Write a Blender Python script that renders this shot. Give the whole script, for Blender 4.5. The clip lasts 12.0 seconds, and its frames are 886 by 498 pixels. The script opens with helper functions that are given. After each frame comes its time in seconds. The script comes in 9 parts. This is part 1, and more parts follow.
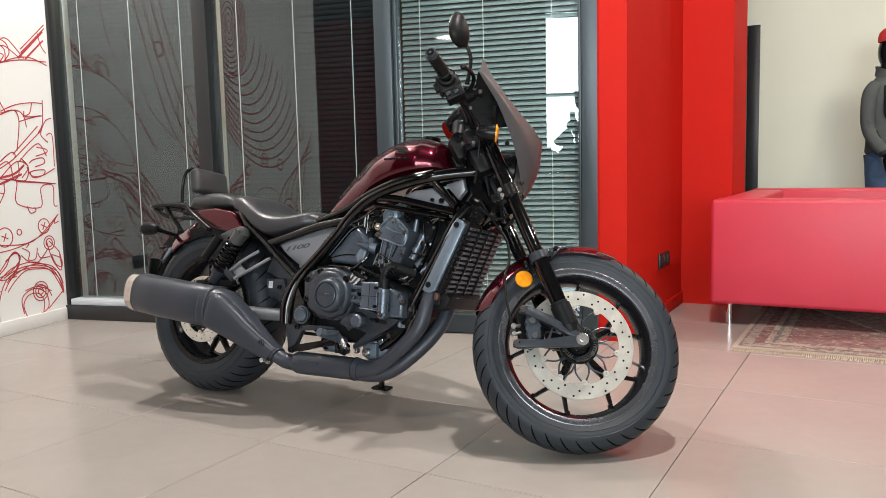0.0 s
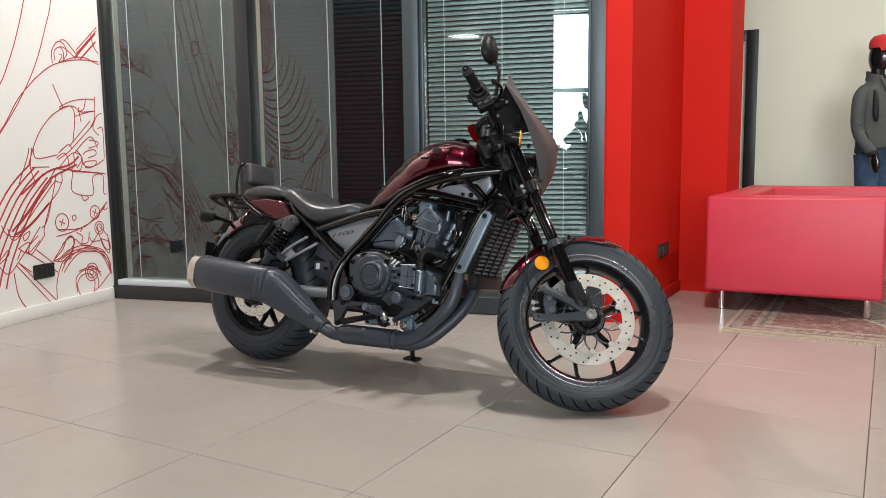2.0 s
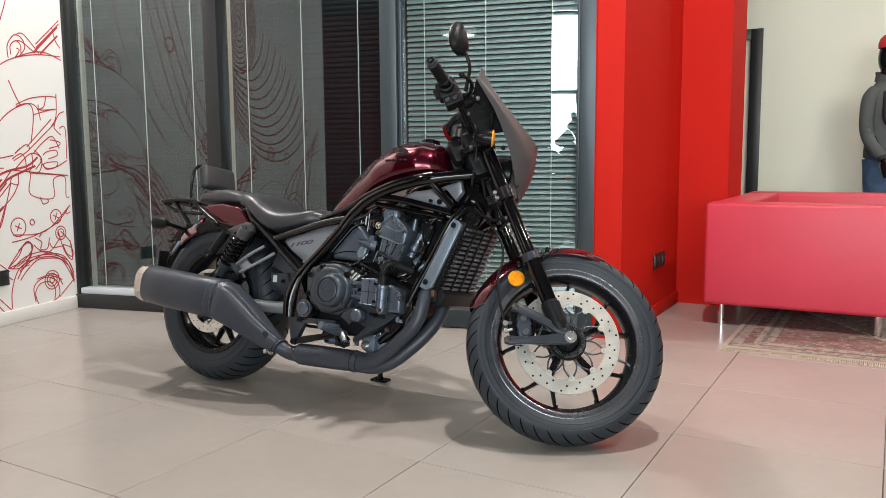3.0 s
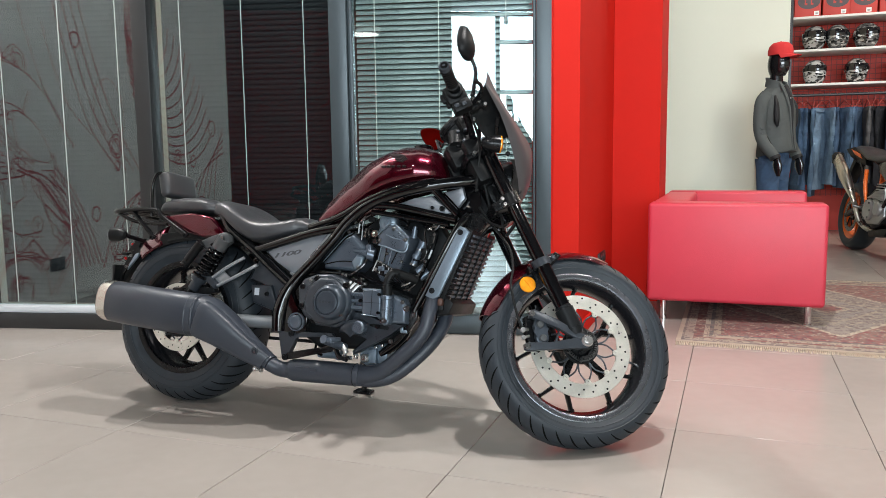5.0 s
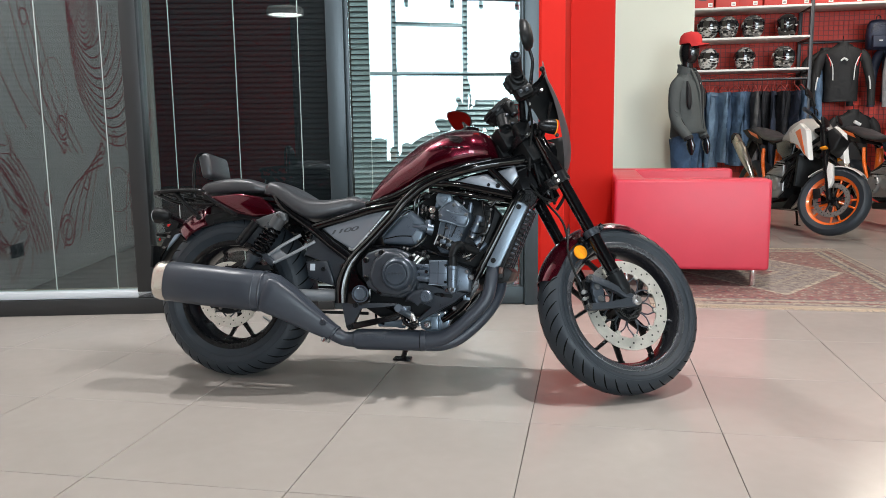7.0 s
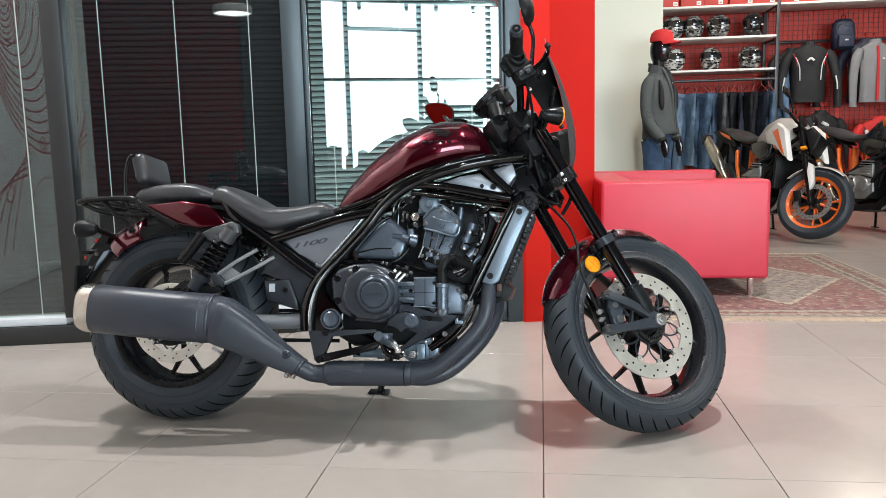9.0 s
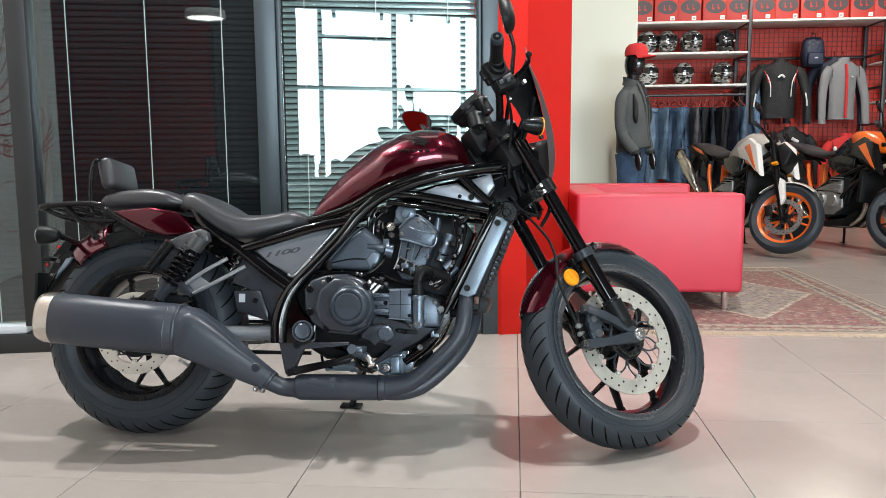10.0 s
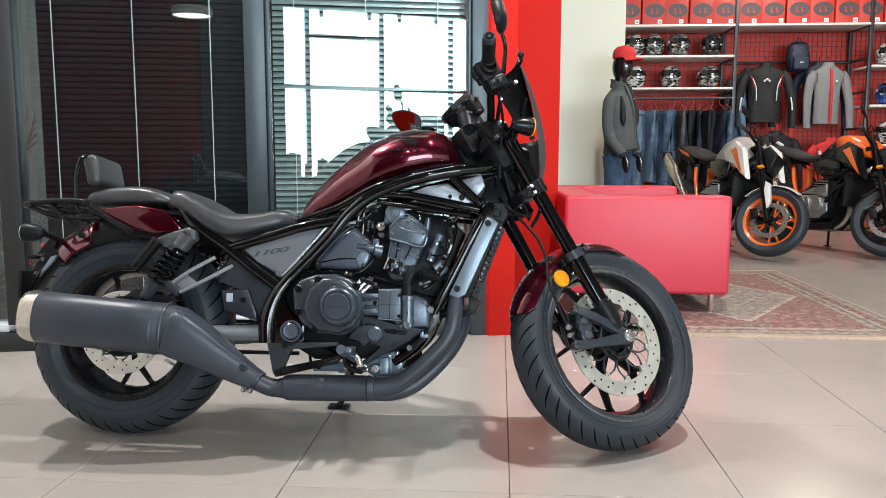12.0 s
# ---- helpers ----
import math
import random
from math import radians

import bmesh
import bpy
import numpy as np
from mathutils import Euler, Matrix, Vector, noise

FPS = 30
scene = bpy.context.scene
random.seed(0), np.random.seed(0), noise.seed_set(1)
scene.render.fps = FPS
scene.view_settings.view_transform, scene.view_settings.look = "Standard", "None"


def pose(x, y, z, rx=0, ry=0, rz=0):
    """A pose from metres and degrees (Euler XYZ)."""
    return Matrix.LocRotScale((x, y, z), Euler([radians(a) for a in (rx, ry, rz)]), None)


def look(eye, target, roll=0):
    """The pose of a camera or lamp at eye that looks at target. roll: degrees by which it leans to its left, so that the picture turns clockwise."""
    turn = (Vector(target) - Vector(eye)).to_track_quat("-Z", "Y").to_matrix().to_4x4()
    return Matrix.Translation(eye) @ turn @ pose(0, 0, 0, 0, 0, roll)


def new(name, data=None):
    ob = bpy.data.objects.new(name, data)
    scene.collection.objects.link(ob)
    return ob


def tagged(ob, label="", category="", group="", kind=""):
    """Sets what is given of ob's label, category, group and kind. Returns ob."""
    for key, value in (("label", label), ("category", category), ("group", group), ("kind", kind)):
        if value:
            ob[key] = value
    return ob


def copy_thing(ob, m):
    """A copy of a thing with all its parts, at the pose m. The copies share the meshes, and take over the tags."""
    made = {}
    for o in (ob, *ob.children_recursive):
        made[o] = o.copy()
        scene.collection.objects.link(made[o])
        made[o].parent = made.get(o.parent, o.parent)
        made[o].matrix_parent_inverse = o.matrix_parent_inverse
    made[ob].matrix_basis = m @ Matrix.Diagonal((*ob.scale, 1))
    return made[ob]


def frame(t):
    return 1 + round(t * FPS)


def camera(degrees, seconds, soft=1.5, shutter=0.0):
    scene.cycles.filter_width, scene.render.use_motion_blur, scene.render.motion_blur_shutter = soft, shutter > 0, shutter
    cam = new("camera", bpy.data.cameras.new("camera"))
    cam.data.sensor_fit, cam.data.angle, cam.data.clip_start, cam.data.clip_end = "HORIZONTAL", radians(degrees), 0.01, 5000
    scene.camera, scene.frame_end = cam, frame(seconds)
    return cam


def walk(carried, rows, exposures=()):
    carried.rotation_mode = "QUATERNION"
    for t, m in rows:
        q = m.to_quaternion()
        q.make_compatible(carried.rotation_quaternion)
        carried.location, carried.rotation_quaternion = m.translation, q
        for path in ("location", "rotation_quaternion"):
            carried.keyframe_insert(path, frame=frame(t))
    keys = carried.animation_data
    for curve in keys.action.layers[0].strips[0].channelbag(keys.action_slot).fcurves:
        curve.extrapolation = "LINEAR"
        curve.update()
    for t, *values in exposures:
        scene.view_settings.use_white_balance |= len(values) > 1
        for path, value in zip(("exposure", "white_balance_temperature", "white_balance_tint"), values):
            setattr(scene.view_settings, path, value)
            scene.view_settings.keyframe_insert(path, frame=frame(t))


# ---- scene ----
cam = camera(58.7, 12.0, soft=0.55)
METRES, EYE, TILT, LEAN, TURN = 2.7095, 0.868, 0.0, 0.0, 29.5
ROWS = [
    (0.0, 0.0, 0.0, 0.0, -0.15, -6.14, 1.39),
    (0.5, -0.0071, -0.0583, 0.0089, -0.08, -6.46, 1.3),
    (1.0, -0.0317, -0.1122, 0.009, -0.05, -6.7, 1.12),
    (1.5, -0.0479, -0.1591, 0.0105, -0.1, -6.87, 0.88),
    (2.0, -0.0386, -0.1512, 0.0119, 0.0, -6.79, 0.69),
    (2.5, -0.0138, -0.1009, 0.0097, 0.29, -6.63, 0.54),
    (3.0, 0.0104, -0.0408, 0.0109, 0.35, -6.59, 0.43),
    (5.0, -0.1541, -0.0105, 0.0217, -9.26, -6.79, 0.7),
    (5.5, -0.2251, -0.0607, 0.0285, -12.64, -7.16, 0.87),
    (6.0, -0.2961, -0.0805, 0.0282, -15.39, -7.65, 1.01),
    (6.5, -0.3733, -0.0727, 0.028, -17.5, -8.24, 1.02),
    (8.5, -0.4054, 0.0967, 0.0106, -21.37, -8.0, 0.84),
    (9.0, -0.394, 0.1379, 0.0071, -22.46, -7.66, 1.35),
    (9.5, -0.3902, 0.1549, 0.0064, -23.62, -7.28, 0.79),
    (10.0, -0.3909, 0.1589, 0.0056, -24.42, -6.95, 0.42),
    (10.5, -0.3926, 0.1604, 0.0053, -24.88, -6.81, 0.23),
    (11.0, -0.3941, 0.1616, 0.0047, -25.18, -6.73, 0.11),
    (11.5, -0.3949, 0.1638, 0.0046, -25.35, -6.78, 0.02),
    (12.0, -0.3936, 0.1646, 0.0045, -25.41, -6.89, -0.09),
]
EXPOSURES = [(0.0, -0.04, 6800, 13), (1.0, -0.18, 6800, 13), (2.0, -0.19, 6750, 13), (3.0, -0.10, 6700, 12), (5.0, 0.06, 6450, 10), (6.0, -0.01, 6350, 10), (9.0, 0.13, 6330, 9), (12.0, 0.15, 6330, 9)]
walk(cam, [(t, pose(0, 0, EYE, TILT, LEAN, TURN) @ pose(METRES * x, METRES * y, METRES * z, 90 + pitch, roll, yaw)) for t, x, y, z, yaw, pitch, roll in ROWS], EXPOSURES)

# ---- tools ----
TAU = math.tau
V = Vector


def obj(name, bm, material, parent=None, label="", angle=38, flat=False):
    if isinstance(bm, list):
        return [obj(name, b, material, parent, label, angle, flat) for b in bm][0]
    me = bpy.data.meshes.new(name)
    bmesh.ops.recalc_face_normals(bm, faces=bm.faces)
    bm.to_mesh(me)
    bm.free()
    if not flat:
        me.polygons.foreach_set("use_smooth", [True] * len(me.polygons))
        me.set_sharp_from_angle(angle=radians(angle))
    for m in material if isinstance(material, (list, tuple)) else [material]:
        me.materials.append(m)
    ob = new(name, me)
    if parent is not None:
        ob.parent = parent
    if label:
        tagged(ob, label)
    return ob


def part(name, bm, material, parent, label="", angle=38):
    return obj(name, bm, material, parent, label, angle)


def thing(name, label, category, m=None, group="", kind=""):
    ob = new(name)
    ob.empty_display_size = 0.1
    if m is not None:
        ob.matrix_world = m
    return tagged(ob, label, category, group, kind)


def B():
    return bmesh.new()


def bevel(bm, w, seg=2, edges=None, angle=30):
    es = edges or [e for e in bm.edges if len(e.link_faces) == 2 and e.calc_face_angle(0) > radians(angle)]
    bmesh.ops.bevel(bm, geom=es, offset=w, segments=seg, profile=0.5, affect="EDGES", clamp_overlap=True)
    return bm


def box(bm, size, centre=(0, 0, 0), m=None):
    made = bmesh.ops.create_cube(bm, size=1.0, matrix=Matrix.Translation(centre) @ Matrix.Diagonal((*size, 1)))
    if m is not None:
        bmesh.ops.transform(bm, matrix=m, verts=made["verts"])
    return bm


def rbox(size, centre=(0, 0, 0), w=0.005, seg=2, m=None):
    bm = bevel(box(B(), size, centre), w, seg)
    if m is not None:
        bm.transform(m)
    return bm


def span(lo, hi, w=0.0, seg=2):
    lo, hi = V(lo), V(hi)
    bm = box(B(), hi - lo, (lo + hi) / 2)
    return bevel(bm, w, seg) if w else bm


def rings(bm, loops, closed=True, caps=True, turn=False):
    vs = [[bm.verts.new(p) for p in loop] for loop in loops]
    n = len(vs[0])
    pairs = list(zip(vs, vs[1:])) + ([(vs[-1], vs[0])] if turn else [])
    for a, b in pairs:
        for i in range(n if closed else n - 1):
            j = (i + 1) % n
            bm.faces.new((a[i], a[j], b[j], b[i]))
    if caps and not turn:
        bm.faces.new(vs[0][::-1])
        bm.faces.new(vs[-1])
    return bm


def curve(pts, n=6):
    """Points along a smooth line through pts."""
    pts = [V(p) for p in pts]
    if len(pts) < 3:
        return pts
    out = []
    for i in range(len(pts) - 1):
        p0, p1, p2, p3 = pts[max(i - 1, 0)], pts[i], pts[i + 1], pts[min(i + 2, len(pts) - 1)]
        for k in range(n):
            t = k / n
            out.append(0.5 * (2 * p1 + (p2 - p0) * t + (2 * p0 - 5 * p1 + 4 * p2 - p3) * t * t + (3 * p1 - p0 - 3 * p2 + p3) * t ** 3))
    return out + [pts[-1]]


def tube(bm, pts, r, seg=10, n=6, oval=1.0, caps=True):
    """A round bar along a smooth line; r is one radius or one for each given point."""
    line = curve(pts, n)
    rs = [r] * len(line) if isinstance(r, (int, float)) else [x[0] for x in curve([(q, 0, 0) for q in r], n)]
    if len(rs) != len(line):
        rs = list(np.interp(np.linspace(0, 1, len(line)), np.linspace(0, 1, len(rs)), rs))
    loops, up = [], None
    for i, p in enumerate(line):
        d = (line[min(i + 1, len(line) - 1)] - line[max(i - 1, 0)]).normalized()
        if up is None:
            up = d.orthogonal().normalized()
            if oval != 1.0:
                up = V((0, 1, 0)) - d * d.y
                up.normalize()
        up = (up - d * up.dot(d)).normalized()
        side = d.cross(up)
        loops.append([p + rs[i] * (math.cos(TAU * k / seg) * up * oval + math.sin(TAU * k / seg) * side) for k in range(seg)])
    return rings(bm, loops, caps=caps)


def bar(bm, a, b, r, seg=10, r2=None):
    return tube(bm, [a, b], [r, r if r2 is None else r2], seg)


def lathe(profile, seg=48, axis="y", caps=False, turn=False, m=None):
    """profile: rows of (radius, place along the axis)."""
    bm = B()
    loops = []
    for i in range(seg):
        c, s = math.cos(TAU * i / seg), math.sin(TAU * i / seg)
        loops.append([{"y": V((r * c, a, r * s)), "z": V((r * c, r * s, a)), "x": V((a, r * c, r * s))}[axis] for r, a in profile])
    rings(bm, loops, closed=turn, caps=False, turn=True)
    bmesh.ops.remove_doubles(bm, verts=bm.verts, dist=1e-6)
    if m is not None:
        bm.transform(m)
    return bm


def disc(r, thick, seg=32, axis="y", w=0.0, centre=(0, 0, 0)):
    e = min(w, thick * 0.45, r * 0.45) if w else 0.0
    h = thick / 2
    prof = [(0, -h), (r - e, -h), (r, -h + e), (r, h - e), (r - e, h), (0, h)] if e else [(0, -h), (r, -h), (r, h), (0, h)]
    bm = lathe(prof, seg, axis)
    bm.transform(Matrix.Translation(centre))
    return bm


def slab(poly, y0, y1, w=0.0, seg=2, smooth=0):
    """An outline (x, z) made solid from y0 to y1."""
    pts = [V((x, 0, z)) for x, z in poly]
    if smooth:
        pts = curve(pts + [pts[0]], smooth)[:-1]
    bm = B()
    rings(bm, [[V((p.x, y0, p.z)) for p in pts], [V((p.x, y1, p.z)) for p in pts]])
    if w:
        bevel(bm, w, seg, [e for e in bm.edges if abs(e.verts[0].co.y - e.verts[1].co.y) < 1e-6])
    return bm


def join(*bms):
    out = B()
    for b in bms:
        me = bpy.data.meshes.new("t")
        b.to_mesh(me)
        b.free()
        out.from_mesh(me)
        bpy.data.meshes.remove(me)
    return out


def loft(sections, caps=True):
    return rings(B(), sections, caps=caps)


def egg(cx, cy, cz, ry, rz_up, rz_dn, n=20, power=2.4):
    """A rounded section across x."""
    out = []
    for k in range(n):
        a = TAU * k / n
        c, s = math.cos(a), math.sin(a)
        e = 2 / power
        y = ry * math.copysign(abs(c) ** e, c)
        z = (rz_up if s > 0 else rz_dn) * math.copysign(abs(s) ** e, s)
        out.append(V((cx, cy + y, cz + z)))
    return out


# ---- materials ----
def mat(name, colour, rough=0.5, metal=0.0, vary=0.15, scale=6.0, fine=60.0, bump=0.0, coat=0.0, rvary=0.1, tint=None, spec=0.5, obj_random=0.0, sheen=0.0, folds=0.0):
    m = bpy.data.materials.new(name)
    m.use_nodes = True
    nt = m.node_tree
    N, Lk = nt.nodes, nt.links
    bs = N["Principled BSDF"]
    co = N.new("ShaderNodeTexCoord")
    big, small = N.new("ShaderNodeTexNoise"), N.new("ShaderNodeTexNoise")
    for node, sc in ((big, scale), (small, fine)):
        node.inputs["Scale"].default_value, node.inputs["Detail"].default_value = sc, 5
        Lk.new(co.outputs["Object"], node.inputs["Vector"])
    mix = N.new("ShaderNodeMath")
    mix.operation = "MULTIPLY_ADD"
    mix.inputs[1].default_value = 0.4
    Lk.new(small.outputs["Fac"], mix.inputs[0])
    Lk.new(big.outputs["Fac"], mix.inputs[2])
    ramp = N.new("ShaderNodeMapRange")
    ramp.inputs["From Min"].default_value, ramp.inputs["From Max"].default_value = 0.30, 1.10
    Lk.new(mix.outputs[0], ramp.inputs["Value"])
    fac = ramp.outputs[0]
    if obj_random:
        info, add = N.new("ShaderNodeObjectInfo"), N.new("ShaderNodeMath")
        add.operation = "MULTIPLY_ADD"
        add.inputs[1].default_value = obj_random
        Lk.new(info.outputs["Random"], add.inputs[0])
        Lk.new(fac, add.inputs[2])
        fac = add.outputs[0]
    rgb = N.new("ShaderNodeMix")
    rgb.data_type = "RGBA"
    lo = [c * (1 - vary) for c in colour]
    hi = [min(1, c * (1 + vary)) for c in (tint or colour)]
    rgb.inputs[6].default_value, rgb.inputs[7].default_value = (*lo, 1), (*hi, 1)
    Lk.new(fac, rgb.inputs[0])
    Lk.new(rgb.outputs[2], bs.inputs["Base Color"])
    rr = N.new("ShaderNodeMapRange")
    rr.inputs["To Min"].default_value, rr.inputs["To Max"].default_value = max(0.02, rough - rvary), min(1, rough + rvary)
    Lk.new(ramp.outputs[0], rr.inputs["Value"])
    Lk.new(rr.outputs[0], bs.inputs["Roughness"])
    bs.inputs["Metallic"].default_value, bs.inputs["Coat Weight"].default_value = metal, coat
    bs.inputs["Coat Roughness"].default_value = 0.04
    bs.inputs["Specular IOR Level"].default_value = spec
    bs.inputs["Sheen Weight"].default_value = sheen
    if bump:
        bp = N.new("ShaderNodeBump")
        bp.inputs["Strength"].default_value, bp.inputs["Distance"].default_value = bump, 0.003
        Lk.new(small.outputs["Fac"], bp.inputs["Height"])
        Lk.new(bp.outputs[0], bs.inputs["Normal"])
        if folds:
            cr = N.new("ShaderNodeTexNoise")
            cr.inputs["Scale"].default_value, cr.inputs["Detail"].default_value, cr.inputs["Distortion"].default_value = 8, 3, 0.8
            Lk.new(co.outputs["Object"], cr.inputs["Vector"])
            b2 = N.new("ShaderNodeBump")
            b2.inputs["Strength"].default_value, b2.inputs["Distance"].default_value = folds, 0.05
            Lk.new(cr.outputs["Fac"], b2.inputs["Height"])
            Lk.new(b2.outputs[0], bp.inputs["Normal"])
    return m


def glow(name, colour, strength):
    m = bpy.data.materials.new(name)
    m.use_nodes = True
    bs = m.node_tree.nodes["Principled BSDF"]
    bs.inputs["Base Color"].default_value = (*colour, 1)
    bs.inputs["Emission Color"].default_value = (*colour, 1)
    bs.inputs["Emission Strength"].default_value = strength
    return m


def pane_glass(name, tint, f0):
    m = bpy.data.materials.new(name)
    m.use_nodes = True
    nt = m.node_tree
    nt.nodes.remove(nt.nodes["Principled BSDF"])
    out = nt.nodes["Material Output"]
    tr, gl, mx, lw, po, sc = (nt.nodes.new("ShaderNode" + k) for k in ("BsdfTransparent", "BsdfGlossy", "MixShader", "LayerWeight", "Math", "Math"))
    tr.inputs[0].default_value, gl.inputs["Roughness"].default_value, lw.inputs[0].default_value = (*tint, 1), 0.0, 0.5
    gl.inputs[0].default_value = (0.92, 0.97, 1.0, 1)
    po.operation, sc.operation = "POWER", "MULTIPLY_ADD"
    po.inputs[1].default_value, sc.inputs[1].default_value, sc.inputs[2].default_value = 4.0, 1 - f0, f0
    for a, b in ((lw.outputs["Facing"], po.inputs[0]), (po.outputs[0], sc.inputs[0]), (sc.outputs[0], mx.inputs[0]), (tr.outputs[0], mx.inputs[1]), (gl.outputs[0], mx.inputs[2]), (mx.outputs[0], out.inputs[0])):
        nt.links.new(a, b)
    return m


M_TILE = mat("porcelain tile", (0.338, 0.304, 0.276), 0.22, vary=0.085, scale=2.4, fine=18, bump=0.0, rvary=0.02, obj_random=0.25)
M_GROUT = mat("grout", (0.15, 0.13, 0.115), 0.9, vary=0.3, scale=20)
M_WHITE = mat("white wall paint", (0.80, 0.79, 0.76), 0.75, vary=0.03, scale=1.5, fine=150, bump=0.08)
M_CREAM = mat("cream wall paint", (0.77, 0.775, 0.65), 0.75, vary=0.04, scale=1.2, fine=150, bump=0.1)
M_RED = mat("red wall paint", (0.50, 0.013, 0.007), 0.6, vary=0.06, scale=1.5, fine=140, bump=0.12, spec=0.12)
M_REDDARK = mat("red back board", (0.62, 0.045, 0.025), 0.6, vary=0.1, scale=2)
M_INK = mat("red mural ink", (0.46, 0.045, 0.05), 0.7, vary=0.2, scale=8)
M_CEIL = mat("dark ceiling paint", (0.09, 0.09, 0.094), 0.9, vary=0.04, scale=1)
M_DARKWALL = mat("dark grey plaster", (0.05, 0.042, 0.042), 0.8, vary=0.1, scale=1)
M_ALU = mat("anthracite aluminium", (0.052, 0.068, 0.078), 0.38, metal=0.35, vary=0.12, scale=3, fine=220, rvary=0.08)
M_ALUBLACK = mat("black aluminium", (0.016, 0.017, 0.018), 0.4, vary=0.2, scale=4)
M_STEEL = mat("brushed steel", (0.62, 0.62, 0.62), 0.28, metal=1.0, vary=0.1, scale=10, fine=200)
M_CHROME = mat("chrome", (0.75, 0.75, 0.76), 0.08, metal=1.0, vary=0.05, rvary=0.04)
M_PLASTIC = mat("black plastic", (0.008, 0.0085, 0.009), 0.42, vary=0.25, scale=15, fine=300, bump=0.08, spec=0.16)
M_SLAT = mat("black blind slat", (0.009, 0.0100, 0.0125), 0.5, metal=0.0, vary=0.2, scale=3, spec=0.12)
M_SLATPALE = mat("grey green blind slat", (0.30, 0.362, 0.37), 0.35, metal=0.3, vary=0.1, scale=3)
M_RAIL = mat("pale anodised rail", (0.62, 0.66, 0.70), 0.45, metal=0.2, vary=0.05, scale=4)
M_CORD = mat("white blind cord", (0.75, 0.75, 0.72), 0.8, vary=0.1, scale=80)
M_GLASS = pane_glass("office glass", (0.82, 0.89, 0.88), 0.072)
M_LEATHER = mat("red leather", (0.56, 0.035, 0.062), 0.42, vary=0.08, scale=5, fine=260, bump=0.22, rvary=0.06)

# ---- light ----
world = bpy.data.worlds.new("sky")
scene.world = world
world.use_nodes = True
sky = world.node_tree.nodes.new("ShaderNodeTexSky")
sky.sky_type, sky.sun_disc = "NISHITA", False
sky.sun_elevation, sky.sun_rotation = radians(35), radians(160)
world.node_tree.links.new(sky.outputs[0], world.node_tree.nodes["Background"].inputs[0])
world.node_tree.nodes["Background"].inputs[1].default_value = 0.10


def area(name, m, sx, sy, watts, colour=(1, 1, 1), shape="RECTANGLE"):
    lamp = bpy.data.lights.new(name, "AREA")
    lamp.shape, lamp.size, lamp.size_y, lamp.energy, lamp.color = shape, sx, sy, watts, colour
    ob = new(name, lamp)
    ob.matrix_world = m
    return ob


# daylight behind the showroom's window front
area("daylight", look((3.5, -9.3, 2.2), (3.5, 0, 2.2)), 9.5, 4.2, 1900, (0.80, 0.925, 1.0))
# unseen fill light added inside the office to brighten the gaps beside the blinds
area("office_fill_light", look((-3.45, 4.6, 2.68), (-3.45, 4.6, 0)), 0.5, 0.5, 26, (1.0, 0.93, 0.74), "DISK")
# ceiling lamps over the floor
LAMPS = [(-0.40, 2.26, 3.72, 104), (-3.3, 2.7, 3.72, 88), (1.6, 1.7, 3.72, 44), (1.5, 5.2, 3.72, 42), (2.2, 8.0, 3.72, 66), (0.0, 6.2, 3.72, 28), (-1.6, -1.2, 3.72, 38)]
for lx, ly, lz, lw in LAMPS:
    area("ceiling_lamp_light", look((lx, ly, lz - 0.03), (lx, ly, 0)), 0.12, 0.12, lw, (1.0, 0.89, 0.75) if lx > 1 and ly > 5 else (1.0, 0.975, 0.945), "DISK")

# ---- room ----
CEIL = 3.8
XW, XE, YS, YN = -7.0, 7.5, -8.6, 10.1
GX, GY = -0.512, 2.438  # one tile joint crossing
T = 0.601

floor = obj("floor", span((XW, YS - 0.6, -0.12), (XE, YN, -0.008)), M_GROUT)
tagged(floor, "beige grey polished porcelain tile floor with thin dark joints", "floor", kind="structure")
obj_ceiling = obj("ceiling", span((XW, YS, CEIL), (XE, YN, CEIL + 0.2)), M_CEIL)
tagged(obj_ceiling, "plain dark grey ceiling", "ceiling", kind="structure")


def wall(name, lo, hi, material, label, w=0.0):
    return tagged(obj(name, span(lo, hi, w), material), label, "wall", kind="structure")


wall("wall_west", (XW - 0.2, -1.5, 0), (XW, YN, CEIL), M_DARKWALL, "dark grey painted showroom wall")
# unseen wall, its red added for what the mirror reflects
wall("wall_west_red", (XW - 0.2, YS, 0), (XW, -1.5, CEIL), M_RED, "unseen showroom wall, made red for reflections")
wall("wall_east", (XE, YS, 0), (XE + 0.2, YN, CEIL), M_CREAM, "plain cream painted showroom wall")
wall("wall_north", (XW, YN, 0), (XE, YN + 0.2, CEIL), M_REDDARK, "red painted back wall behind clothing racks")
# unseen too: red chosen to tint reflections in the mirror and the glass
wall("wall_south_side", (XW, YS - 0.2, 0), (-0.9, YS, CEIL), M_RED, "unseen wall beside the window front, made red for reflections")
wall("wall_south_sill", (-0.9, YS - 0.2, 0), (XE, YS, 0.3), M_WHITE, "low white wall under the window front")
# dark pillar behind the camera, seen mirrored in the glass
wall("wall_pillar", (-2.0, -2.75, 0), (-1.06, -2.35, CEIL), M_DARKWALL, "dark grey square pillar in the showroom")


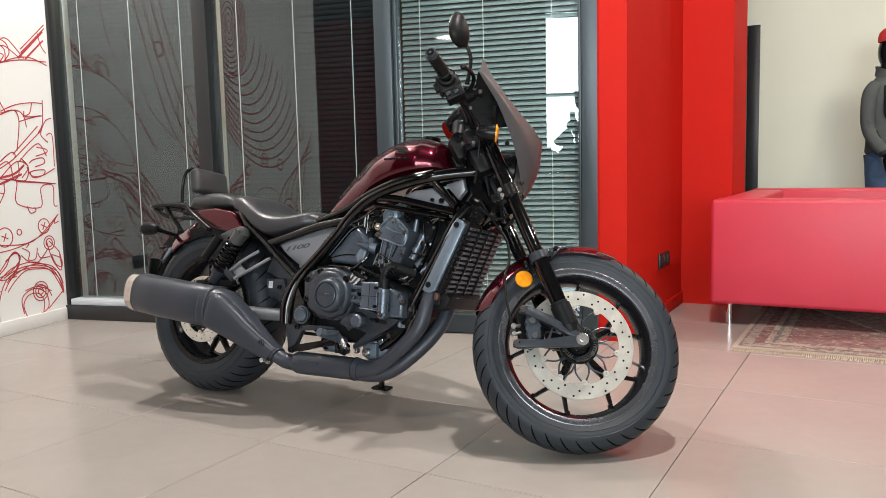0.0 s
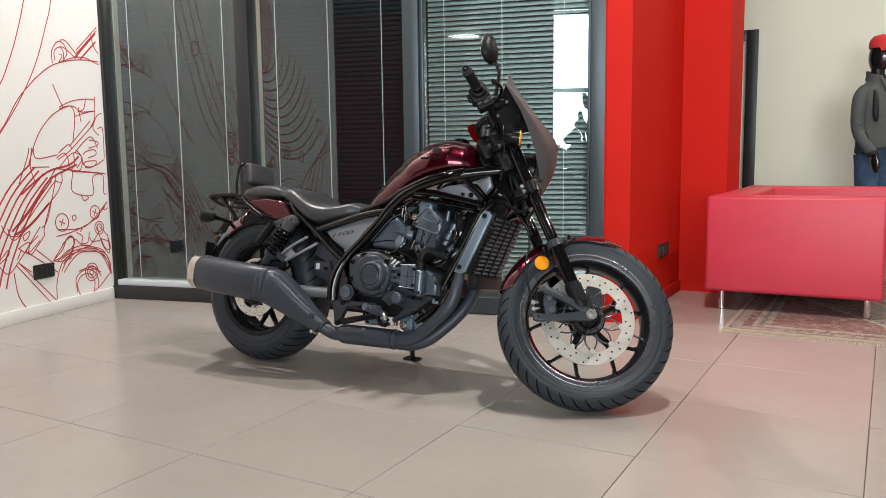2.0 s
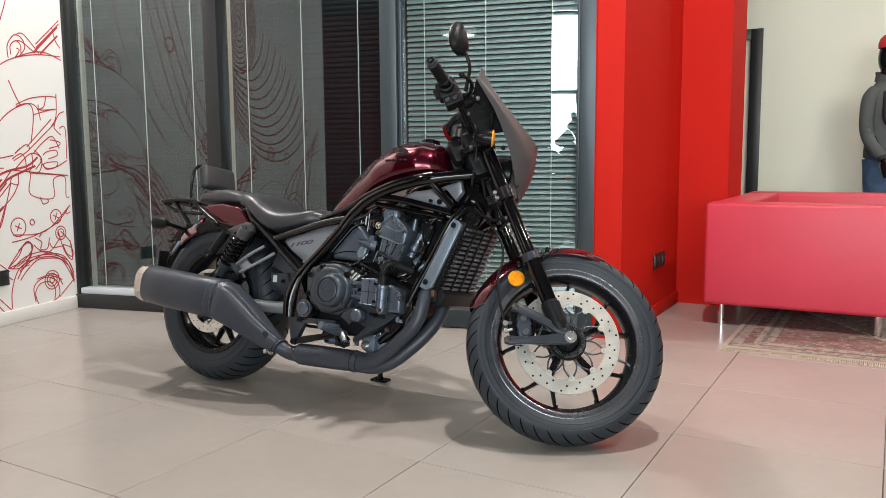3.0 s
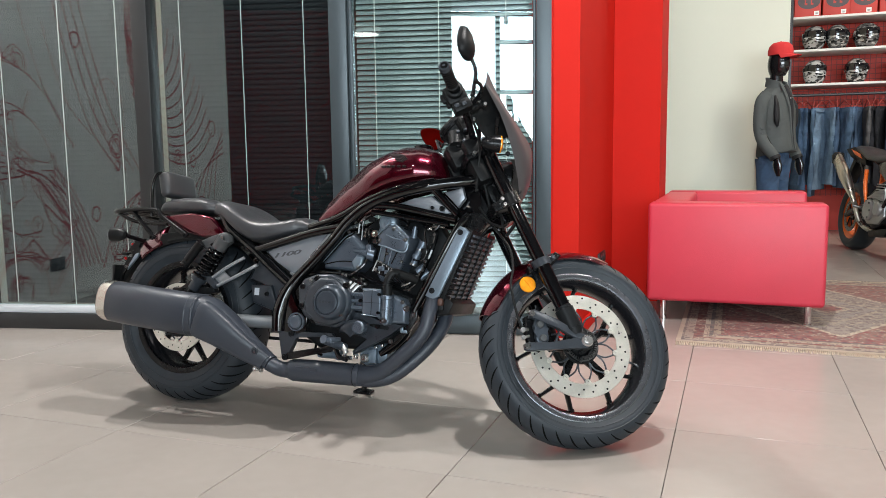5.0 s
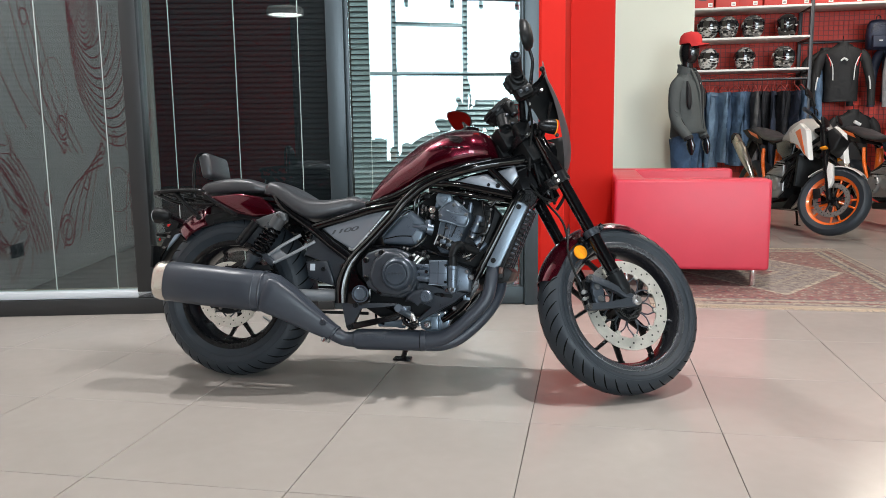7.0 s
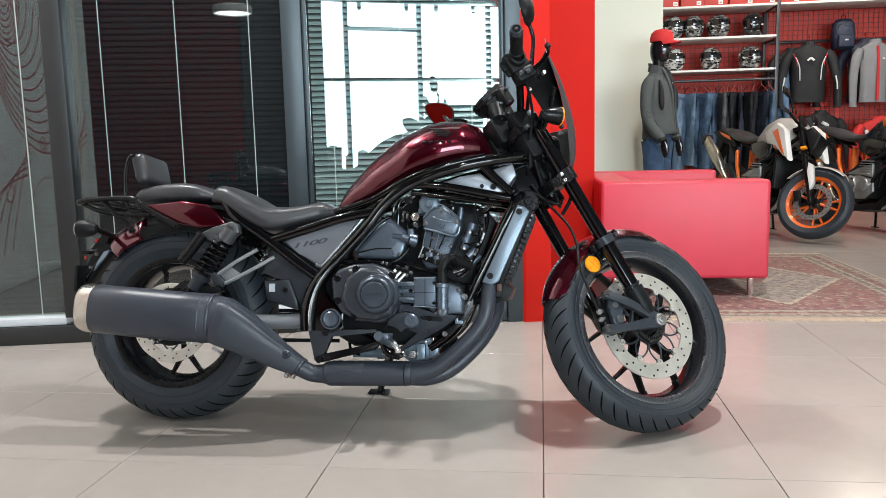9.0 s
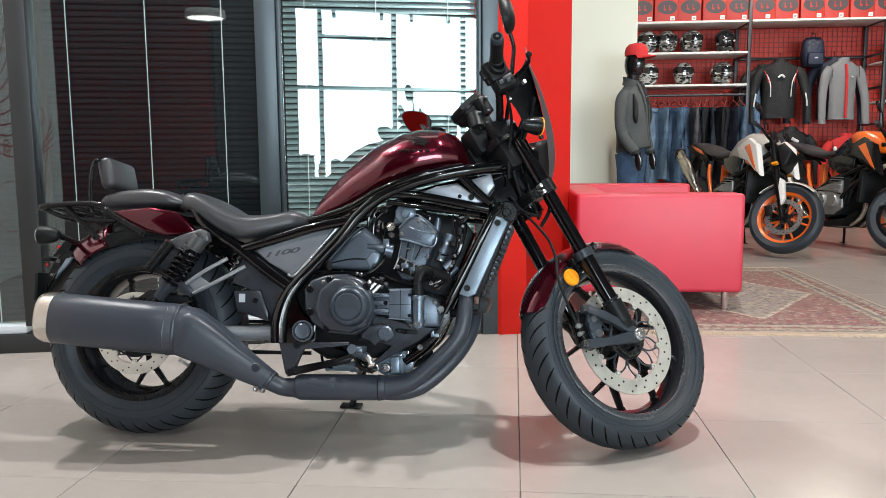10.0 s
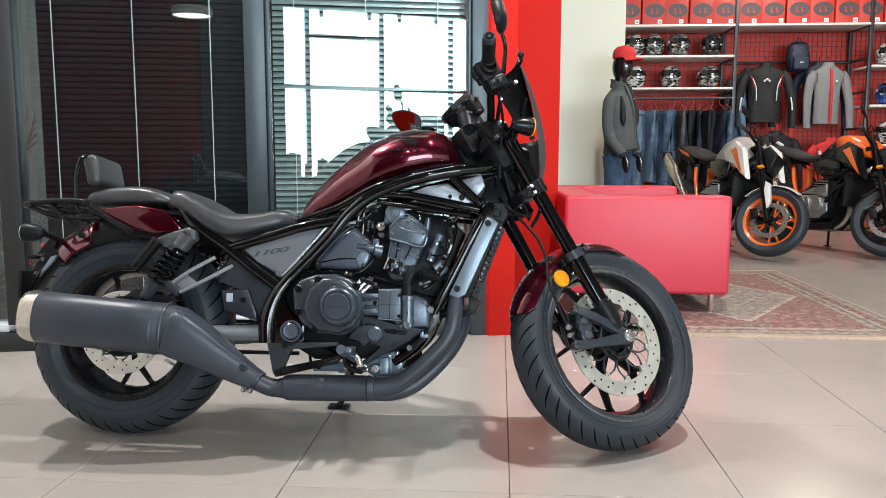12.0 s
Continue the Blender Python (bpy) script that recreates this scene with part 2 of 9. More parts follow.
# window front: frame bars
def window_front():
    win = thing("window_1", "tall anthracite aluminium shop window front with pale daylight behind", "window", kind="structure")
    x0, x1, z0, z1, y = -0.9, XE, 0.3, CEIL, YS - 0.1
    for x in [0.57 + 1.535 * k for k in range(-1, 5)]:
        part("mullion", span((x - 0.04, y - 0.06, z0), (x + 0.04, y + 0.06, z1), 0.004), M_ALU, win)
    for z in (z0 + 0.04, 2.2, z1 - 0.04):
        part("transom", span((x0, y - 0.055, z - 0.035), (x1, y + 0.055, z + 0.035), 0.004), M_ALU, win)
    part("sash_bar", span((0.61, y - 0.05, 3.17), (2.065, y + 0.05, 3.24), 0.004), M_ALU, win)
    return win


window_front()

# ---- the office of glass: a frame turned against the floor's tiles ----
ANG = 12.85
OFF = pose(-4.262, 2.935, 0, 0, 0, ANG)  # x along the glass, y into the office, front of the sill at y = 0
LEN = 3.145


def ospan(name, lo, hi, material, parent=None, w=0.0, label=""):
    bm = span(lo, hi, w)
    bm.transform(OFF)
    return obj(name, bm, material, parent, label)


def office():
    front = thing("office_partition", "anthracite aluminium and glass office partition with black blinds", "partition", kind="structure")
    dy0, dy1 = 0.0, 0.13
    ospan("sill", (0, dy0, 0), (2.02, dy1, 0.085), M_ALUBLACK, front, 0.004, "black floor rail")
    ospan("sill_rail", (0.03, 0.012, 0.087), (2.01, 0.10, 0.122), M_RAIL, front, 0.003, "pale aluminium rail")
    ospan("head_rail", (0, dy0, 2.75), (LEN, dy1, 2.9), M_ALU, front, 0.004)
    for a, b, mt in ((0.0, 0.020, M_ALUBLACK), (0.963, 1.05, M_ALUBLACK), (2.02, 2.112, M_ALU), (3.062, LEN, M_ALU)):
        ospan("post", (a, dy0 + 0.012, 0.0 if a > 2 else 0.085), (b, dy1, 2.75), mt, front, 0.004)
    # the door leaf's frame
    ospan("door_rail", (2.112, 0.03, 0.005), (3.062, 0.10, 0.10), M_ALU, front, 0.004)
    ospan("door_stile", (2.114, 0.03, 0.10), (2.135, 0.10, 2.75), M_ALU, front, 0.004)
    ospan("door_stile", (3.045, 0.03, 0.10), (3.060, 0.10, 2.75), M_ALU, front, 0.004)
    for a, b in ((0.020, 0.963), (1.05, 2.02), (2.135, 3.045)):
        p = ospan("pane", (a, 0.062, 0.10), (b, 0.070, 2.75), M_GLASS, front)
        p.visible_shadow = False
    wall_up = ospan("partition_bulkhead", (0, 0.0, 2.9), (LEN, 0.13, CEIL), M_WHITE)
    tagged(wall_up, "white wall above the glass partition", "wall", kind="structure")
    return front


office()


def blind(s0, s1, slat_m, cords, pitch=0.0275, tilt=60, z0=0.13, z1=2.72, width=0.027, y=0.112):
    bl = thing("blind", "closed horizontal slat blind hanging behind office glass", "blind")
    n = int((z1 - z0) / pitch)
    mesh = None
    for i in range(n):
        z = z0 + (i + 0.5) * pitch
        if mesh is None:
            bm = B()
            h = width / 2
            loops = []
            for s in (s0, s1):
                loops.append([V((s, (k - 2) / 2 * h, 0.0022 * (1 - ((k - 2) / 2) ** 2))) for k in range(5)] + [V((s, (2 - k) / 2 * h, 0.0022 * (1 - ((k - 2) / 2) ** 2) - 0.0006)) for k in range(5)])
            rings(bm, loops)
            bm.transform(pose(0, 0, 0, tilt, 0, 0))
            ob = obj("slat", bm, slat_m, bl)
            mesh = ob.data
        else:
            ob = new("slat", mesh)
            ob.parent = bl
        ob.matrix_local = OFF @ pose(0, y, z)
    for c in cords:
        bm = B()
        box(bm, (0.004, 0.002, z1 - z0 + 0.02), (c, y - 0.0145, (z0 + z1) / 2))
        bm.transform(OFF)
        part("cord", bm, M_CORD, bl, "white blind cord")
    return bl


blind(0.075, 0.955, M_SLAT, (0.15, 0.50, 0.83), tilt=79, width=0.0315)
blind(1.085, 2.015, M_SLAT, (1.19, 1.53, 1.865), tilt=79, width=0.0315)
blind(2.142, 3.04, M_SLATPALE, (2.24, 2.57, 2.91), tilt=58)

# plain office shell behind the partition
for nm, lo, hi in (("office_wall_back", (0, 3.0, 0), (LEN, 3.1, CEIL)), ("office_wall_side", (LEN - 0.1, 0.14, 0), (LEN, 3.0, CEIL))):
    tagged(ospan(nm, lo, hi, M_DARKWALL), "plain grey office wall", "wall", kind="structure")

# white mural wall at a right angle to the glass
MW = 3.45
mural = tagged(ospan("wall_mural", (-0.15, -MW, 0), (0.0, 3.1, CEIL), M_WHITE), "white wall with a red line drawing of machine parts", "wall", kind="structure")
tagged(ospan("baseboard", (0.001, -MW, 0), (0.014, -0.002, 0.075), M_WHITE, None, 0.003), "white baseboard under the mural", "baseboard", kind="structure")

# red corner wall beside the glass door
RED = [(-1.192, 3.632), (-1.07, 3.66), (-1.07, 4.80), (-0.785, 4.80), (-0.785, 5.26), (-1.35, 5.26), (-1.35, 3.76)]
bm = B()
rings(bm, [[V((x, y, 0)) for x, y in RED], [V((x, y, CEIL)) for x, y in RED]])
tagged(obj("wall_red", bm, M_RED, flat=True), "bright red painted corner wall beside the office door", "wall", kind="structure")
bm = span((-1.068, 3.68, 0), (-1.055, 4.79, 0.075), 0.003)
tagged(obj("baseboard", bm, M_RED), "red painted baseboard on the corner wall", "baseboard", kind="structure")
# cream wall with a door
tagged(obj("wall_cream", join(span((-1.18, 8.1, 0), (0.10, 8.3, CEIL)), span((-2.02, 8.1, 2.05), (-1.18, 8.3, CEIL)), span((-4.0, 8.1, 0), (-2.02, 8.3, CEIL))), M_CREAM), "plain cream painted wall", "wall", kind="structure")
wall("wall_cream_return", (0.0, 8.3, 0), (0.10, YN, CEIL), M_CREAM, "cream painted wall end")


def door():
    d = thing("door_1", "pale cream door with a black casing, closed", "door", kind="structure")
    part("casing", join(span((-1.20, 8.08, 0), (-1.09, 8.12, 2.10), 0.003), span((-2.09, 8.08, 0), (-2.0, 8.12, 2.10), 0.003), span((-2.0, 8.08, 2.0), (-1.20, 8.12, 2.10), 0.003)), M_ALUBLACK, d, "black door casing")
    part("door_leaf", span((-2.0, 8.13, 0.01), (-1.20, 8.17, 2.03), 0.003), M_CREAM, d)
    part("door_handle", join(lathe([(0, 0), (0.025, 0), (0.025, 0.008), (0, 0.008)], 20, "y", m=pose(-1.30, 8.115, 1.02)), tube(B(), [(-1.30, 8.12, 1.02), (-1.30, 8.08, 1.02), (-1.40, 8.075, 1.02)], 0.009)), M_STEEL, d, "steel lever handle")
    return d


door()


def sofa():
    s = thing("sofa", "red leather box sofa with steel legs on a patterned rug", "sofa")
    x0, x1, y0, y1, z0, z1 = -0.79, 0.108, 4.20, 5.74, 0.115, 0.655
    a = 0.20
    for n, lo, hi in (("arm", (x0, y0, z0), (x1, y0 + a, z1)), ("arm", (x0, y1 - a, z0), (x1, y1, z1)), ("backrest", (x0, y0 + a + 0.003, z0), (x0 + a, y1 - a - 0.003, z1 - 0.003)), ("base", (x0 + a + 0.003, y0 + a + 0.003, z0), (x1 - 0.01, y1 - a - 0.003, 0.27))):
        part(n, span(lo, hi, 0.022, 4), M_LEATHER, s)
    for k in range(2):
        ya = y0 + a + 0.006 + k * (y1 - y0 - 2 * a - 0.012) / 2
        part("seat_cushion", span((x0 + a + 0.005, ya, 0.272), (x1 - 0.005, ya + (y1 - y0 - 2 * a - 0.012) / 2 - 0.004, 0.42), 0.03, 4), M_LEATHER, s)
    for x in (x0 + 0.085, x1 - 0.075):
        for y in (y0 + 0.08, y1 - 0.08):
            zf = 0.0 if (x < -0.62) else 0.009
            part("leg", lathe([(0, zf), (0.021, zf), (0.021, zf + 0.005), (0.018, zf + 0.006), (0.018, z0 + 0.004), (0, z0 + 0.004)], 24, "z", m=pose(x, y, 0)), M_CHROME, s, "polished steel leg")
    return s


sofa()

# ---- motorcycle materials ----
M_CANDY = mat("candy dark red paint", (0.088, 0.0025, 0.012), 0.22, metal=0.82, vary=0.1, scale=3, fine=900, coat=1.0, rvary=0.03, spec=0.3)
M_GLOSS = mat("gloss black frame paint", (0.0025, 0.0025, 0.003), 0.06, vary=0.2, scale=5, rvary=0.02, spec=0.42, coat=0.25)
M_SATIN = mat("satin black metal", (0.005, 0.0053, 0.006), 0.26, vary=0.25, scale=9, fine=200, bump=0.015, spec=0.24)
M_EXH = mat("matte black exhaust paint", (0.031, 0.037, 0.049), 0.40, vary=0.12, scale=6, fine=300, bump=0.05, rvary=0.06, spec=0.45)
M_RUBBER = mat("tyre rubber", (0.023, 0.029, 0.036), 0.46, vary=0.2, scale=7, fine=160, bump=0.12, spec=0.32)
M_GROOVESHADE = mat("tyre groove shade", (0.004, 0.004, 0.004), 0.9, vary=0.2, spec=0.1)
M_SEAT = mat("black seat vinyl", (0.030, 0.031, 0.035), 0.36, vary=0.12, scale=8, fine=350, bump=0.2, spec=0.62)
M_GREYPAINT = mat("matte gunmetal paint", (0.27, 0.292, 0.325), 0.36, metal=0.5, vary=0.1, scale=4, fine=500, rvary=0.05)
M_SCREEN = mat("smoky dark grey screen", (0.085, 0.080, 0.085), 0.38, metal=0.35, vary=0.1, scale=4, fine=500, rvary=0.05)
M_SILVER = mat("silver edge", (0.50, 0.51, 0.53), 0.3, metal=0.8, vary=0.1, scale=8)
M_GUARD = mat("blue grey cast guard", (0.185, 0.235, 0.285), 0.34, metal=0.45, vary=0.1, scale=8, fine=250, bump=0.05)
M_ENGINE = mat("dark cast engine metal", (0.100, 0.124, 0.156), 0.30, metal=0.5, vary=0.25, scale=12, fine=260, bump=0.12)
M_CASE = mat("dark grey cast case", (0.038, 0.045, 0.055), 0.32, metal=0.3, vary=0.25, scale=12, fine=260, bump=0.1)
M_SWING = mat("satin silver paint", (0.34, 0.36, 0.385), 0.36, metal=0.6, vary=0.08, scale=6, fine=200, rvary=0.03)
M_COVER = mat("mid grey cast cover", (0.046, 0.058, 0.074), 0.34, metal=0.35, vary=0.2, scale=12, fine=260, bump=0.1)
M_CAST = mat("grey cast alloy", (0.095, 0.101, 0.106), 0.38, metal=0.5, vary=0.2, scale=10, fine=260, bump=0.1)
M_NUMBER = mat("dark grey numerals", (0.080, 0.086, 0.096), 0.4, vary=0.1)
M_ENGDARK = mat("black engine casting", (0.010, 0.011, 0.012), 0.38, vary=0.3, scale=10, fine=260, bump=0.1, spec=0.14)
M_BOLT = mat("zinc bolt", (0.20, 0.20, 0.20), 0.30, metal=1.0, vary=0.2, scale=30)
M_DISC = mat("brushed brake disc steel", (0.72, 0.69, 0.62), 0.33, metal=0.68, vary=0.2, scale=22, fine=260, bump=0.05)
M_RIM = mat("satin black rim paint", (0.016, 0.016, 0.019), 0.24, metal=0.35, vary=0.15, scale=6, rvary=0.03, spec=0.6)
# near-black colour for the shade in holes that are not cut
M_HOLESHADE = mat("hole shade", (0.012, 0.011, 0.010), 0.9, vary=0.1)
M_AMBER = mat("amber lens", (0.85, 0.30, 0.01), 0.2, vary=0.12, scale=60, coat=0.6)
M_REDLENS = mat("red lens", (0.55, 0.01, 0.01), 0.2, vary=0.1, coat=0.6)
M_CAP = mat("pale brushed exhaust tip", (0.62, 0.59, 0.53), 0.24, metal=1.0, vary=0.15, scale=12, fine=200)
M_MIRROR = mat("mirror glass", (0.9, 0.9, 0.9), 0.02, metal=1.0, vary=0.01, rvary=0.01)
M_RIMGREY = mat("machined rim edge", (0.15, 0.155, 0.17), 0.26, metal=0.8, vary=0.1)
M_PALE = mat("pale sticker", (0.55, 0.60, 0.65), 0.5, vary=0.1)
M_LOGO = mat("dark decal", (0.006, 0.003, 0.004), 0.4, vary=0.1, spec=0.2)
M_VISORDARK = mat("dark instrument glass", (0.006, 0.006, 0.008), 0.05, vary=0.05, coat=0.5)
M_BRONZE = mat("brown plastic", (0.075, 0.035, 0.025), 0.5, vary=0.2)


def P(x, r, h):
    """A place on the motorcycle: ahead of the rear axle, to its right, above the ground."""
    return V((x, -r, h))


def rslab(poly, r0, r1, w=0.004, seg=2, smooth=0):
    return slab(poly, -r1, -r0, w, seg, smooth)


def mirrored(bm):
    """The shape and its twin on the other side."""
    me = bpy.data.meshes.new("t")
    bm.to_mesh(me)
    o = B()
    o.from_mesh(me)
    o.transform(Matrix.Diagonal((1, -1, 1, 1)))
    bmesh.ops.reverse_faces(o, faces=o.faces)
    bpy.data.meshes.remove(me)
    return [bm, o]


def bolt(x, r, h, size=0.011, deep=0.008):
    return join(lathe([(0, 0), (size, 0), (size, deep), (size * 0.55, deep), (size * 0.55, deep * 0.4), (0, deep * 0.4)], 16, "y", m=Matrix.Translation(P(x, r, h)) @ pose(0, 0, 0, 0, 0, 180)))


def tyre_profile(R, half, rim, a):
    y = half * math.sin(a * math.pi / 2 * 0.92) / math.sin(math.pi / 2 * 0.92)
    return R - (R - rim) * 0.62 * (1 - math.cos(a * math.pi / 2 * 0.92)) ** 1.15, y


def tyre(R, half, rim, seg=96):
    """A tyre with a rounded tread."""
    prof = [tyre_profile(R, half, rim, -1 + 2 * k / 16) for k in range(17)]
    side = [(rim + 0.034, half * 0.985), (rim + 0.030, half * 0.965), (rim + 0.014, half * 0.86), (rim, half * 0.80), (rim - 0.006, half * 0.74)]
    ring = [(r, -y) for r, y in side[::-1]] + prof + side
    loops = [[V((r * math.cos(TAU * i / seg), y, r * math.sin(TAU * i / seg))) for r, y in ring] for i in range(seg)]
    return rings(B(), loops, closed=False, caps=False, turn=True)


def grooves(R, half, rim, n=40, sweep=-10, wide=0.0036):
    """Slanting near-black strips on both shoulders of the tread; their colour stands for the grooves' shade."""
    bm = B()
    for e in (-1, 1):
        for i in range(n):
            loops = []
            for k in range(9):
                f = k / 8
                a = e * (0.16 + 0.66 * f)
                r, y = tyre_profile(R, half, rim, a)
                th = TAU * (i + (0.5 if e > 0 else 0)) / n + radians(sweep) * (f ** 0.8)
                w = wide * (0.25 + 1.5 * f * (1 - f) * 2)
                c, q = math.cos(th), math.sin(th)
                p, t, nr = V((r * c, y, r * q)), V((-q, 0, c)), V((c, 0, q))
                loops.append([p - t * w - nr * 0.002, p - t * w + nr * 0.0006, p + t * w + nr * 0.0006, p + t * w - nr * 0.002])
            rings(bm, loops)
    return bm


def wheel(parent, m, R, half, rim, width, stems, name, disc_r, disc_y, hub_r=0.045, rivets=10):
    w = new(name)
    w.parent = parent
    w.matrix_local = m
    ty = part("tyre", tyre(R, half, rim), M_RUBBER, w, "black tyre with slanting tread grooves", 40)
    # groove shade is painted: dark strips on the rubber, no real cuts
    tagged(part("groove_shade", grooves(R, half, rim), M_GROOVESHADE, ty), kind="stuff")
    for q in (0.30, 0.52):
        r = rim + (R - rim) * q
        part("sidewall_bead", lathe([(r - 0.0016, -half * 1.0), (r, -half * 1.014), (r + 0.0016, -half * 1.0)], 96, "y"), M_RUBBER, ty)
    h = half * 0.80
    part("rim", lathe([(rim - 0.004, -h), (rim + 0.004, -h), (rim + 0.004, -h + 0.006), (rim - 0.008, -h + 0.012), (rim - 0.020, -h * 0.4), (rim - 0.020, h * 0.4), (rim - 0.008, h - 0.012), (rim + 0.004, h - 0.006), (rim + 0.004, h), (rim - 0.004, h), (rim - 0.016, h - 0.012), (rim - 0.029, h * 0.35), (rim - 0.029, -h * 0.35), (rim - 0.016, -h + 0.012)], 96, "y", turn=True), M_RIM, w, "satin black cast rim")
    part("rim_edge", lathe([(rim - 0.013, -h + 0.004), (rim - 0.011, -h - 0.001), (rim + 0.004, -h - 0.0055), (rim + 0.0085, -h - 0.004), (rim + 0.0085, -h + 0.006), (rim - 0.012, -h + 0.009)], 96, "y", turn=True), M_RIMGREY if disc_r > 0.14 else M_SATIN, w, "satin rim edge")
    part("hub", lathe([(0, -width), (hub_r * 0.7, -width), (hub_r, -width * 0.7), (hub_r * 0.9, 0), (hub_r, width * 0.7), (hub_r * 0.7, width), (0, width)], 40, "y"), M_SATIN, w)
    # five forked spokes: a stem that parts into two arms
    fork_r, end_r = rim * 0.52, rim - 0.024

    def arm(p, q, w0, w1, t0, t1):
        d = (q - p).normalized()
        n = V((-d.z, 0, d.x))
        loops = []
        for f in (0, 0.25, 0.75, 1):
            c, wd, th = p + (q - p) * f, w0 + (w1 - w0) * f, t0 + (t1 - t0) * f
            loops.append([c + n * x * wd + V((0, y * th, 0)) for x, y in ((0.6, 1), (1, 0.4), (1, -0.4), (0.6, -1), (-0.6, -1), (-1, -0.4), (-1, 0.4), (-0.6, 1))])
        return rings(B(), loops)

    stem_mesh = None
    for a in stems:
        if stem_mesh is None:
            bm = arm(V((hub_r * 0.8, 0, 0)), V((fork_r + 0.006, 0, 0)), 0.013, 0.011, 0.022, 0.017)
            ends = [V((end_r * math.cos(radians(e * 17)), 0, end_r * math.sin(radians(e * 17)))) for e in (-1, 1)]
            bm = join(bm, *[arm(V((fork_r - 0.004, 0, 0.006 * e)), q, 0.0075, 0.0052, 0.016, 0.012) for e, q in zip((-1, 1), ends)], *[arm(q * 0.93, q * 1.03, 0.005, 0.012, 0.012, 0.018) for q in ends])
            ob = part("spoke", bm, M_SATIN, w)
            stem_mesh = ob.data
        else:
            ob = new("spoke", stem_mesh)
            ob.parent = w
        ob.matrix_local = pose(0, 0, 0, 0, -a, 0)
    # drilled brake disc, scalloped within, on a dark spider with bright rivets
    n_in, step = disc_r * 0.735, 360 / rivets
    inner = []
    for k in range(rivets * 12):
        u = math.cos(TAU * (k / 12))
        inner.append(n_in - disc_r * 0.085 * max(0.0, u) ** 4)
    bm = B()
    loops = []
    for k, r in enumerate(inner):
        a = TAU * k / len(inner)
        loops.append([V((q * math.cos(a), y, q * math.sin(a))) for q, y in ((r, disc_y - 0.0025), (disc_r - 0.0008, disc_y - 0.0025), (disc_r, disc_y - 0.0017), (disc_r, disc_y + 0.0025), (r, disc_y + 0.0025))])
    bd = part("brake_disc", rings(bm, loops, turn=True, caps=False), M_DISC, w, "drilled steel brake disc")
    # dark discs laid on the face paint the shade of its holes
    hole = []
    for k in range(rivets):
        for q, off in ((0.80, 0.28), (0.90, 0.12), (0.945, 0.62), (0.845, 0.80)):
            a = radians(step * (k + off))
            hole.append(disc(disc_r * 0.020, 0.0008, 10, "y", centre=(disc_r * q * math.cos(a), disc_y - 0.003, disc_r * q * math.sin(a))))
    tagged(part("hole_shade", join(*hole), M_HOLESHADE, bd), "small near-black discs for the shade in drilled holes", kind="stuff")
    part("disc_carrier", lathe([(hub_r * 0.9, disc_y - 0.002), (hub_r * 1.38, disc_y - 0.006), (hub_r * 1.5, disc_y - 0.002), (hub_r * 1.5, disc_y + 0.003), (hub_r * 1.3, disc_y + 0.014), (hub_r * 0.9, disc_y + 0.03)], 48, "y"), M_ENGDARK, w, "black brake disc carrier")
    spider = rivet_mesh = None
    for k in range(rivets):
        if spider is None:
            tip = n_in * 0.955
            bm = join(*[tube(B(), [V((hub_r * 1.40, disc_y + 0.001, e * hub_r * 0.46)), V(((hub_r * 1.4 + tip) / 2, disc_y + 0.001, e * tip * 0.17)), V((tip, disc_y, e * 0.003))], [0.0036, 0.0026, 0.0032], 8, 3) for e in (-1, 1)], disc(0.0095, 0.004, 16, "y", 0.001, (tip, disc_y + 0.0005, 0)))
            ob = part("carrier_arm", bm, M_CASE, w)
            spider = ob.data
            rv = part("rivet", join(lathe([(0.0035, -0.0055), (0.0085, -0.0055), (0.0092, -0.003), (0.0092, 0.004), (0.0035, 0.004)], 18, "y", turn=True, m=Matrix.Translation((tip, disc_y, 0)))), M_DISC, w, "bright disc rivet")
            rivet_mesh = rv.data
        else:
            ob, rv = new("carrier_arm", spider), new("rivet", rivet_mesh)
            ob.parent = rv.parent = w
        ob.matrix_local = rv.matrix_local = pose(0, 0, 0, 0, -step * k, 0)
    part("carrier_bolt", [join(disc(0.0068, 0.006, 12, "y", 0.001, (hub_r * 1.22 * math.cos(TAU * k / 6), disc_y - 0.008, hub_r * 1.22 * math.sin(TAU * k / 6)))) for k in range(6)], M_BOLT, w)
    part("valve", bar(B(), V((rim - 0.03, -0.004, 0)), V((rim - 0.066, -0.022, 0)), 0.0042, 8), M_STEEL, w, "metal tyre valve").matrix_local = pose(0, 0, 0, 0, 38, 0)
    return w


RAKE, STEER = 31.0, 34.6
ST = Matrix.Translation((1.218, 0, 0.725)) @ pose(0, 0, 0, 0, -RAKE, 0) @ pose(0, 0, 0, 0, 0, STEER)


